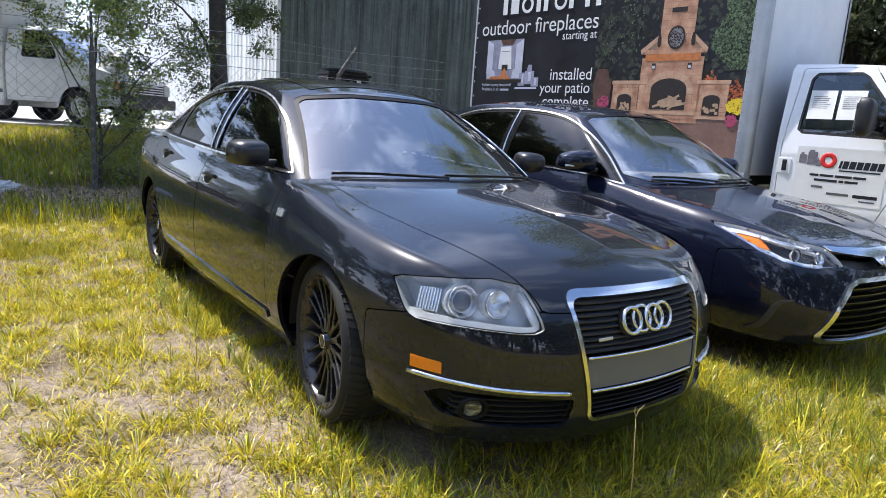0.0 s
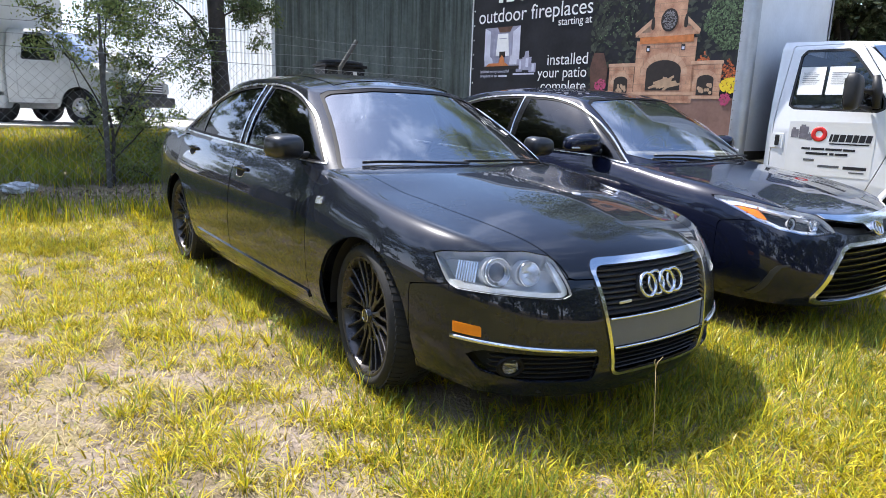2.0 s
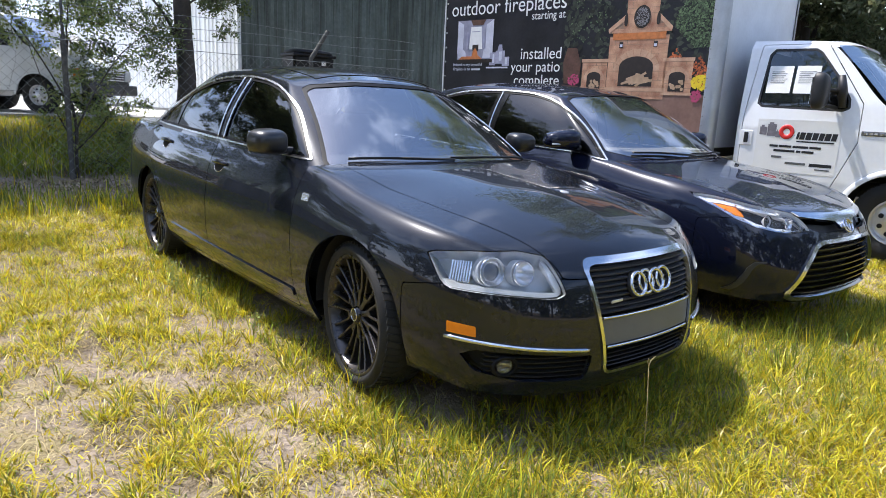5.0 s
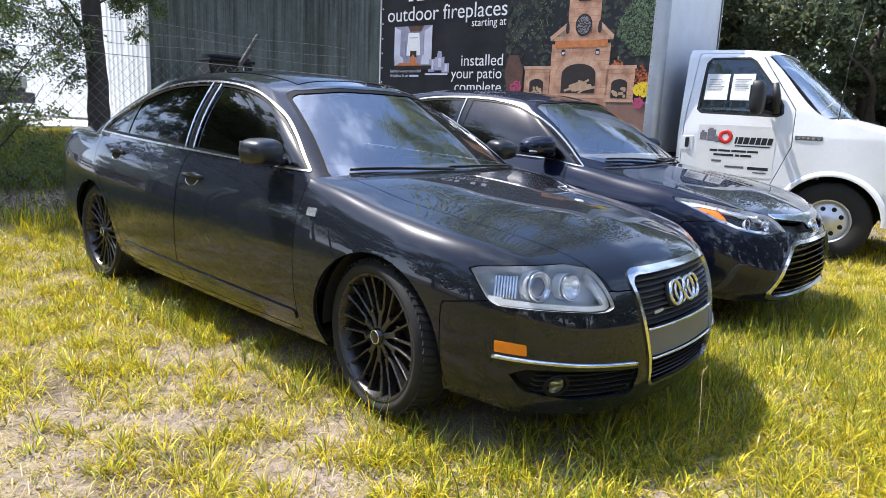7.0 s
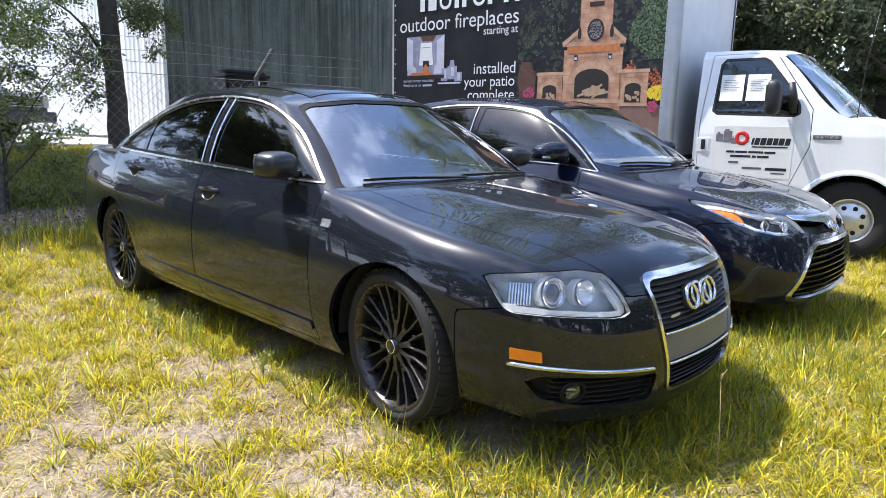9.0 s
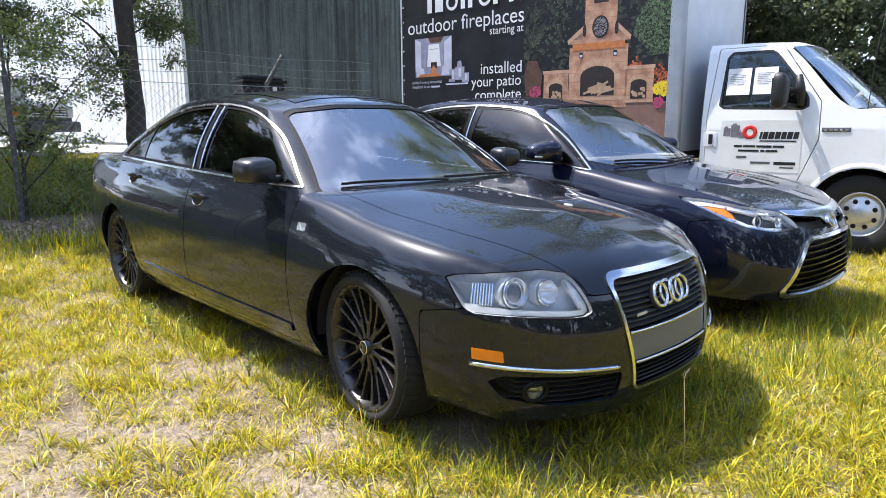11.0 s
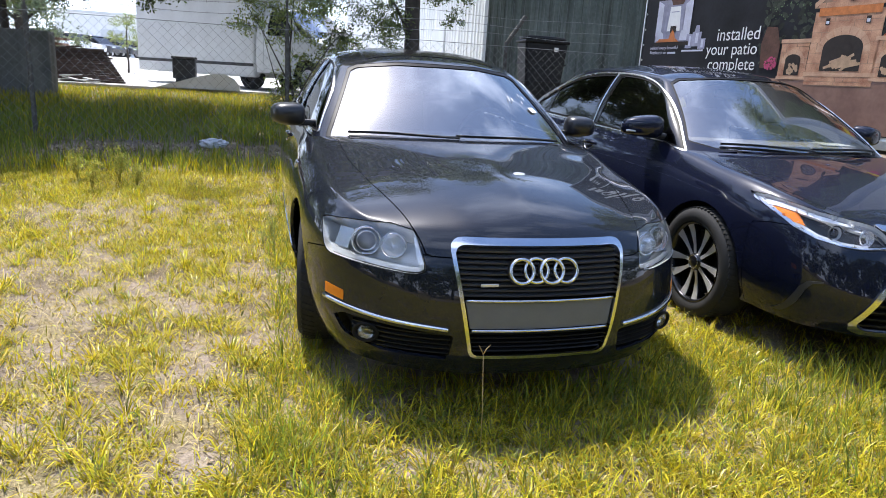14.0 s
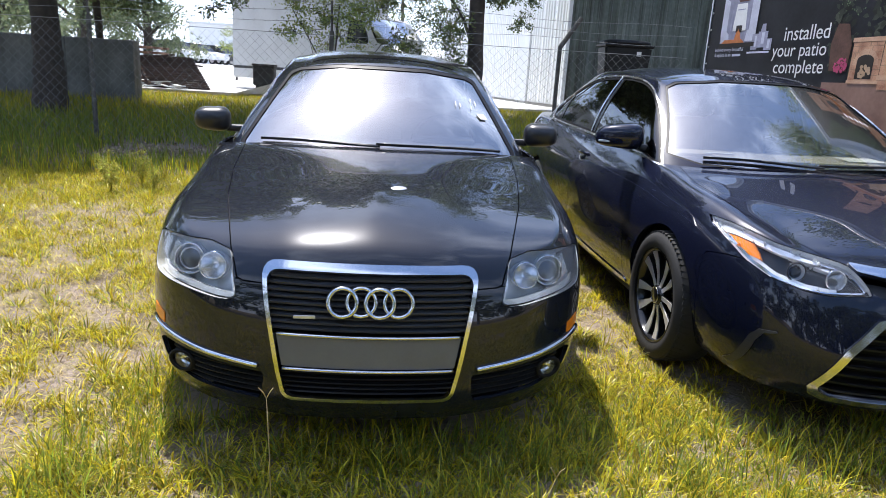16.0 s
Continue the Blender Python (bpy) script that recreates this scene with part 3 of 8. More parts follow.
def mirror_housing(parent, m, sx, paint, shape):
    w, hgt, dep = shape
    e = new("door_mirror")
    e.parent = parent
    e.matrix_basis = m
    bm = bmesh.new()
    bmesh.ops.create_uvsphere(bm, u_segments=24, v_segments=14, radius=1)
    for v in bm.verts:
        x, y, z = v.co
        k = 0.62
        x, y, z = [math.copysign(abs(c) ** k, c) for c in (x, y, z)]
        tap = 1 - (.22 if dep < .113 else .48) * (x * sx + 1) / 2 * (1 if z < 0 else .5)
        u = (x * sx + 1) / 2 if dep > .113 else 0.0
        v.co = (x * w / 2, (y if y < 0 else y * .35) * dep * (1 - .25 * u * u), (z * tap - .22 * u * u) * hgt / 2)
    part("mirror_shell", bm, paint, e, smooth=True)
    small = dep > .113
    bm = boxes(((w * (.5 if small else .72), .006, hgt * (.6 if small else .72)), (-sx * w * .18 if small else 0, dep * (.33 if small else .355), 0), .002))
    part("mirror_glass", bm, M_CHROME, e)
    bm = boxes(((.12, .05, .035), (-sx * (w / 2 + .03), -.01, -hgt * .33), .012))
    part("mirror_foot", bm, M_BLACK, e)
    bm = boxes(((w * .30, .012, .012), (sx * w * .26, -dep * .80, -.030), .004))
    if shape[2] > .113:
        part("mirror_indicator", bm, M_LAMPIN, e)
    else:
        bm.free()
    return e

BLACK_SEDAN = dict(
    outline=[(0, -.955), (.26, -.937), (.40, -.900), (.55, -.835), (.67, -.745), (.75, -.655), (.815, -.535), (.862, -.37), (.892, -.15), (.905, .1),
             (.915, .5), (.922, 1.1), (.925, 1.8), (.92, 2.5), (.91, 2.9), (.885, 3.3), (.83, 3.62), (.74, 3.82), (.5, 3.93), (0, 3.96)],
    zb=[.172, .172, .173, .176, .18, .185, .20, .21, .21, .20, .20, .20, .20, .20, .22, .24, .26, .27, .27, .27],
    zt=[.735, .735, .73, .725, .735, .752, .775, .80, .83, .865, .935, .945, .96, .98, .99, 1.0, 1.005, 1.0, 1.0, 1.0],
    off={0: (-.06, -.012, 0, -.012, -.035, -.072, -.12), 2: (-.06, -.012, 0, -.012, -.035, -.072, -.12), 5: (-.05, -.012, 0, -.006, -.02, -.055, -.10),
         8: (-.07, -.03, -.005, 0, -.012, -.045, -.11), 10: (-.085, -.03, -.004, 0, -.018, -.055, -.10), 13: (-.085, -.03, -.004, 0, -.018, -.055, -.10),
         16: (-.06, -.02, 0, -.005, -.02, -.05, -.10), 19: (-.06, -.02, 0, -.005, -.02, -.05, -.10)},
    corner=5, cowl=10, deck=14, tail=17,
    hood_line=((-.84, -.75, -.6, -.355, 0, .38), (.735, .785, .838, .892, .932, .962)),
    deck_line=((3.0, 3.3, 3.6, 3.9), (1.0, 1.03, 1.03, 1.0)),
    base=[(0, .36, .95), (.40, .40, .95), (.72, .50, .925), (.80, .75, .925), (.812, 1.3, .935), (.815, 1.9, .95), (.80, 2.5, .965), (.77, 2.95, .98), (.71, 3.22, .985),
          (.4, 3.28, 1.01), (0, 3.30, 1.02)],
    rail=[(0, 1.02, 1.375), (.30, 1.05, 1.362), (.545, 1.13, 1.315), (.56, 1.28, 1.355), (.575, 1.6, 1.392), (.58, 1.95, 1.40), (.57, 2.27, 1.385), (.545, 2.54, 1.342), (.51, 2.72, 1.297),
          (.3, 2.76, 1.345), (0, 2.78, 1.36)],
    gcorners=(2, 8), bulge=.03,
    roof_line=((1.02, 1.3, 1.7, 2.2, 2.78), (1.375, 1.425, 1.45, 1.435, 1.36)),
)
def arc_pts(pts):
    """A smooth run of points through an open outline, without its ends."""
    c = cr(pts, np.linspace(0, len(pts) - 1, 6 * (len(pts) - 1) + 1), False)
    return [tuple(float(k) for k in p) for p in c[1:-1]]


# outlines of the panels: side view (y, z), front view (x, z), plan (x, y)
A_LAMP = poly_sdf([(.480, .720), (.462, .65), (.450, .600), (.452, .586), (.468, .577), (.52, .575), (.67, .585), (.785, .592), (.800, .602), (.806, .65), (.804, .705), (.795, .717), (.70, .730), (.56, .735)])
A_GRILLE = poly_sdf([(-1, .713), (.300, .713), (.325, .710), (.342, .702), (.353, .688), (.357, .668), (.347, .60), (.303, .36), (.288, .290), (.277, .272), (.254, .262), (-1, .262)])
A_GRILLE_IN = poly_sdf([(-1, .688), (.298, .688), (.316, .685), (.329, .678), (.337, .667), (.340, .655), (.332, .60), (.289, .36), (.275, .294), (.266, .281), (.248, .274), (-1, .274)])
A_DLO = poly_sdf([(.59, .957), (1.7, .984), (3.0, 1.014)] + arc_pts([(3.0, 1.014), (2.94, 1.07), (2.76, 1.165), (2.48, 1.27), (2.16, 1.338), (1.8, 1.362), (1.5, 1.352), (1.25, 1.31), (1.0, 1.222), (.8, 1.11), (.59, .957)]))
A_DOOR_F = poly_sdf([(.485, .235), (1.615, .235), (1.595, .7), (1.62, 1.0), (.50, 1.0), (.495, .6)])
A_DOOR_R = poly_sdf([(1.622, .235), (2.36, .235), (2.44, .48), (2.62, .66), (2.80, .80), (2.84, 1.0), (1.627, 1.0), (1.602, .7)])
A_HOOD = poly_sdf([(-1, -1.1), (.40, -1.1), (.44, -.84), (.485, -.73), (.535, -.53), (.59, -.3), (.645, .05), (.672, .47), (-1, .47)])
A_BUMP = poly_sdf([(-2, .0), (-.365, .0), (-.36, .575), (-.5, .60), (-.75, .645), (-2, .645)])
A_INTAKE = poly_sdf([(.345, .352), (.60, .368), (.735, .372), (.77, .35), (.735, .285), (.60, .252), (.36, .245)])
A_MARK = poly_sdf([(.736, .421), (.797, .427), (.797, .468), (.736, .461)])
A_PLATE = poly_sdf([(-1, .383), (.287, .383), (.306, .488), (-1, .488)])
A_WIND = poly_sdf([(-1, .93), (.716, .925), (.711, .955), (.540, 1.306), (.485, 1.330), (.25, 1.357), (-1, 1.367)])
A_REARW = poly_sdf([(-1, 1.03), (.6, 1.02), (.44, 1.27), (.25, 1.315), (-1, 1.33)])


def ahead(v):
    return -.2 - v[:, 1]


def sedan(name, label, m, S, R, paint):
    """A four-door car: painted panels cut out of one skin, glass, trims, cabin and underside."""
    car = thing(name, m, label, "car", "parked cars")
    wrap, hood, deck = body_half(S)
    shell = two(wrap.merge(hood, deck)).smooth(5)
    half = shell.cut(lambda v: v[:, 0] + 1e-5)
    gl, roof = house_half(S)
    gh = two(gl.merge(roof)).smooth(3)
    ghalf = gh.cut(lambda v: v[:, 0] + 1e-5)
    wb, hz, ra = R["wheelbase"], R["hub"], R["arch"]
    arch = lambda v: np.minimum(np.hypot(v[:, 1], v[:, 2] - hz), np.hypot(v[:, 1] - wb, v[:, 2] - hz)) - ra
    lamp = both(face(R["lamp"]), ahead)
    holes = [both(face(f), ahead) for f in R["holes"]]
    liner = shell.out(-.02).cut(arch).cut(neg(lamp))
    for f in holes:
        liner = liner.cut(neg(f))
    liner.add("inner_shell", M_LINER, car)
    hoodf = both(plan(R["hood"]), lambda v: v[:, 2] - R["hood_z"], lambda v: .62 - v[:, 1])
    g = .0022
    h0 = half.cut(arch).cut(neg(lamp, .003))
    for f in holes:
        h0 = h0.cut(neg(f))
    two(h0.cut(shrink(hoodf, g))).rim(.012).add("bonnet", paint, car)
    rest = h0.cut(neg(hoodf, g))
    bumpf = side(R["bumper"])
    two(rest.cut(shrink(bumpf, g))).rim(.015).add("front_bumper", paint, car)
    rest = rest.cut(neg(bumpf, g)).cut(neg(side(R["door_f"]), g)).cut(neg(side(R["door_r"]), g))
    two(rest).rim(.015).add("body", paint, car)
    doors = {}
    for nm in ("door_f", "door_r"):
        d = half.cut(arch).cut(shrink(side(R[nm]), g)).rim(.012)
        for s, sx in ((d, 1), (d.mirrored(), -1)):
            doors[nm, sx] = s.add("front_door" if nm == "door_f" else "rear_door", paint, car)
    # roof, pillars and glass
    dlo = both(side(R["dlo"]), lambda v: v[:, 0] - .45)
    wind = both(face(R["wind"]), lambda v: 1.35 - v[:, 1])
    rearw = both(face(R["rearw"]), lambda v: v[:, 1] - 2.4)
    two(ghalf.cut(neg(dlo)).cut(neg(wind)).cut(neg(rearw))).rim(.014).add("roof", paint, car)
    two(ghalf.cut(shrink(wind, -.004))).out(-.006).add("windscreen", R["glass"], car).visible_shadow = False
    two(ring_band(ghalf, wind, R["frit"], .0)).out(-.002).add("windscreen_seal", M_SEAL, car)
    two(ghalf.cut(shrink(rearw, -.004))).out(-.006).add("rear_window", M_TINT, car)
    b1, b2, q1, q2 = R["posts"]
    for nm, f in (("front_side_window", lambda v: b1 - v[:, 1]), ("rear_side_window", lambda v: np.minimum(v[:, 1] - b2, q1 - v[:, 1])), ("quarter_window", lambda v: v[:, 1] - q2)):
        w = ghalf.cut(shrink(dlo, .012)).cut(f).out(-.008)
        for s in (w, w.mirrored()):
            s.add(nm, M_TINT, car)
    for f in (lambda v: np.minimum(v[:, 1] - b1 + .005, b2 + .005 - v[:, 1]), lambda v: np.minimum(v[:, 1] - q1 + .005, q2 + .005 - v[:, 1])):
        bp = ghalf.cut(shrink(dlo, .008)).cut(f).out(-.004)
        for s in (bp, bp.mirrored()):
            s.add("window_post", M_BLACKGLOSS, car)
    hb_ = bvh_of(gh)
    for y0_ in R["post_trims"]:
        run = []
        for z in np.linspace(.97, 1.40, 60):
            y = y0_ + (z - 1.15) * .06
            p, nn = side_of(hb_, 1, y, z)
            if p is not None and dlo(np.array([[p.x, p.y, p.z]]))[0] > .004:
                run.append(p + nn * .002)
        for sx in (1, -1):
            raw("post_trim", *sweep([(sx * p.x, p.y, p.z) for p in run], .0058, 6), M_SATIN, car, "thin bright edge of the door frame")
    ghf = ghalf.fine(lambda v: .04 - np.abs(dlo(v)), 0, 1)
    thin = lambda v: dlo(v) / np.interp(v[:, 1], (.6, 1.2, 1.7), (.55, .7, 1))
    ch = ring_band(ghf, thin, .005, .006).out(.005).rim(.012)
    sl = ring_band(ghf, thin, .022, -.008).out(-.003)
    for s, t in ((ch, sl), (ch.mirrored(), sl.mirrored())):
        s.add("window_trim", M_SATIN, car, "bright satin window surround")
        t.add("window_seal", M_SEAL, car)
    # underside, wheel housings, engine block
    part("underbody", boxes(((1.1, wb + 1.6, .05), (0, wb / 2, .22), .01), ((1.66, wb - .86, .05), (0, wb / 2, .215), .01)), M_LINER, car)
    part("engine", boxes(((1.0, .95, .38), (0, -.1, .42), .05)), M_LINER, car)
    for yy in (0, wb):
        for sx in (-1, 1):
            vs, fs = [], []
            for k in range(25):
                a = math.pi * (k / 24 * 1.06 - .03)
                for x in (.56, .835):
                    vs.append((sx * x, yy + math.cos(a) * (ra + .012), hz + math.sin(a) * (ra + .012)))
            for k in range(24):
                fs.append((2 * k, 2 * k + 1, 2 * k + 3, 2 * k + 2))
            n0 = len(vs)
            vs.append((sx * .56, yy, hz))
            for k in range(24):
                fs.append((n0, 2 * k, 2 * k + 2))
            raw("wheel_housing", vs, fs, M_LINER, car)
    # cabin
    cab = R["cabin"]
    part("dashboard", boxes(((1.34, .42, .10), (0, .80, .90), .04), ((1.3, .12, .3), (0, .96, .75), .03), ((.36, .2, .05), (-.36 * -1, .92, .955), .02)), cab, car, smooth=False)
    for sx in (-1, 1):
        seat = new("seat")
        seat.parent = car
        seat.matrix_basis = Matrix.Translation((sx * .37, 1.5, 0))
        part("cushion", boxes(((.5, .5, .16), (0, 0, .52), .05)), cab, seat)
        part("backrest", boxes(((.48, .14, .62), (0, .3, .86), .055, Matrix.Rotation(-.3, 3, 'X'))), cab, seat)
        part("headrest", boxes(((.26, .09, .17), (0, .42, 1.21), .04, Matrix.Rotation(-.2, 3, 'X'))), cab, seat)
    part("rear_bench", boxes(((1.3, .5, .2), (0, 2.3, .52), .06), ((1.3, .16, .6), (0, 2.62, .82), .06, Matrix.Rotation(-.35, 3, 'X'))), cab, car)
    part("cabin_floor", boxes(((1.6, 2.4, .04), (0, 1.6, .40))), M_LINER, car)
    vs, fs = sweep([(.37 + math.cos(a) * .185, 1.06 - math.sin(a) * .07, .93 + math.sin(a) * .17) for a in np.linspace(0, 2 * math.pi, 28, endpoint=False)], .014, 8, True)
    raw("steering_wheel", vs, fs, M_BLACK, car)
    part("inner_mirror", boxes(((.24, .04, .065), (0, 1.08, 1.29), .015), ((.03, .05, .05), (0, 1.05, 1.33), .008)), M_BLACK, car)
    return car, shell, gh, half, ghalf, doors


def bvh_of(s):
    from mathutils.bvhtree import BVHTree
    return BVHTree.FromPolygons([tuple(v) for v in s.v], s.f)


def front_of(b, x, z):
    p, n, _, _ = b.ray_cast(Vector((x, -3, z)), Vector((0, 1, 0)))
    return p, n


def side_of(b, sx, y, z):
    p, n, _, _ = b.ray_cast(Vector((sx * 3, y, z)), Vector((-sx, 0, 0)))
    return p, n


def top_of(b, x, y):
    p, n, _, _ = b.ray_cast(Vector((x, y, 4)), Vector((0, 0, -1)))
    return p, n


def bar_across(b, z, half_w, recess, hgt, dep, n=22, x0=None):
    """A slat that follows the skin of a car's nose."""
    bm = bmesh.new()
    rows = []
    for i in range(n + 1):
        x = (-half_w if x0 is None else x0) + (half_w - (-half_w if x0 is None else x0)) * i / n
        p, _ = front_of(b, x, z)
        y = p.y + recess
        rows.append([bm.verts.new(c) for c in ((x, y, z + hgt * .15), (x, y + .004, z - hgt * .5), (x, y + dep, z + hgt * .1), (x, y + dep * .8, z + hgt * .6))])
    for r, s in zip(rows, rows[1:]):
        for j in range(4):
            bm.faces.new((r[j], r[(j + 1) % 4], s[(j + 1) % 4], s[j]))
    bm.faces.new(rows[0])
    bm.faces.new(rows[-1][::-1])
    bmesh.ops.recalc_face_normals(bm, faces=bm.faces)
    return bm


def facing(p, n, spin=0.0):
    """A frame at p whose z axis is n, x level."""
    n = n.normalized()
    x = Vector((0, 0, 1)).cross(n)
    x = x.normalized() if x.length > 1e-4 else Vector((1, 0, 0))
    y = n.cross(x)
    m = Matrix((x, y, n)).transposed().to_4x4()
    m.translation = p
    return m


def disc_lens(R_, bulge, m, seg=28):
    vs, fs = [m @ Vector((0, 0, bulge))], []
    for k in (1, 2, 3, 4):
        for i in range(seg):
            a = 2 * math.pi * i / seg
            vs.append(m @ Vector((R_ * k / 4 * math.cos(a), R_ * k / 4 * math.sin(a), bulge * (1 - (k / 4) ** 2))))
    for i in range(seg):
        fs.append((0, 1 + i, 1 + (i + 1) % seg))
        for k in range(3):
            fs.append((1 + k * seg + i, 1 + (k + 1) * seg + i, 1 + (k + 1) * seg + (i + 1) % seg, 1 + k * seg + (i + 1) % seg))
    return vs, fs


def cup(R_, depth, m, seg=28):
    """A round lamp reflector, open towards +z."""
    vs, fs = [], []
    for k in range(6):
        t = k / 5
        for i in range(seg):
            a = 2 * math.pi * i / seg
            vs.append(m @ Vector((R_ * max(t, .02) * math.cos(a), R_ * max(t, .02) * math.sin(a), -depth * (1 - t * t))))
    for k in range(5):
        for i in range(seg):
            fs.append((k * seg + i, (k + 1) * seg + i, (k + 1) * seg + (i + 1) % seg, k * seg + (i + 1) % seg))
    return vs, fs


def wiper(car, b, x0, x1, y0, bow):
    """A wiper arm and blade lying low along the foot of the windscreen."""
    def run(xa, xb, fwd, lift, n):
        pts = []
        for i in range(n):
            x = xa + (xb - xa) * i / (n - 1)
            p, q = top_of(b, x, y0 + .012 - fwd + bow * abs(x) ** 2 + .012 * i / (n - 1))
            pts.append(p + q * lift)
        return pts
    blade = run(x0, x1, 0, .009, 12)
    w = raw("wiper", *sweep(blade, [.0062] * 12, 6, squash=1.3), M_BLACK, car)
    raw("wiper_rib", *sweep([p + Vector((0, -.007, .003)) for p in blade], [.004] * 12, 6), M_BLACKGLOSS, w)
    arm = run(x0 + (x1 - x0) * .02, x0 + (x1 - x0) * .55, .008, .016, 7)
    raw("wiper_arm", *sweep(arm, [.011, .010, .0095, .009, .008, .007, .006], 6, squash=.6), M_BLACK, w)


def handle(parent, b, sx, y, z, mat_, cup_mat):
    """A pull handle over a recessed cup."""
    p, n = side_of(b, sx, y, z)
    m = facing(p, n)
    bm = bmesh.new()
    bmesh.ops.create_uvsphere(bm, u_segments=20, v_segments=10, radius=1)
    bmesh.ops.transform(bm, matrix=m @ Matrix.Diagonal((.062, .036, .006, 1)), verts=bm.verts)
    part("handle_cup", bm, cup_mat, parent, smooth=True)
    pts = [m @ Vector((-.100, .014, -.002)), m @ Vector((-.08, .014, .010)), m @ Vector((0, .016, .018)), m @ Vector((.08, .014, .010)), m @ Vector((.100, .014, -.002))]
    vs, fs = sweep(pts, [.010, .012, .013, .012, .010], 8)
    raw("handle", vs, fs, mat_, parent)
    rim_ = [m @ Vector((.066 * math.cos(a), .040 * math.sin(a), .001)) for a in np.linspace(math.pi * 1.02, math.pi * 1.98, 15)]
    raw("handle_edge", *sweep(rim_, .0016, 6), M_SATIN, parent, "bright lower edge of the handle recess")


black_car, black_shell, black_house, a_half, a_ghalf, a_doors = sedan(
    "black_sedan", "glossy black sedan, chrome-framed grille, black alloy wheels, on grass", pose(0, 0, 0, .55), BLACK_SEDAN,
    dict(wheelbase=2.843, hub=.33, arch=.362, lamp=A_LAMP, holes=[A_GRILLE, A_INTAKE], hood=A_HOOD, hood_z=.642, bumper=A_BUMP, door_f=A_DOOR_F, door_r=A_DOOR_R,
         dlo=A_DLO, wind=A_WIND, rearw=A_REARW, posts=(1.60, 1.70, 2.52, 2.57), post_trims=(1.605, 1.695), glass=M_WIND, cabin=M_SEAT, frit=.016), M_PAINT)
for yy, tag in ((0.0, "front_wheel"), (2.843, "rear_wheel")):
    st = -7.0 if yy == 0 else 0.0
    wheel(black_car, tag, (-.744 if st else -.750, yy, .33), .33, .270, .235, "mesh", False, st)
    wheel(black_car, tag, (.744 if st else .750, yy, .33), .33, .270, .235, "mesh", True, st)


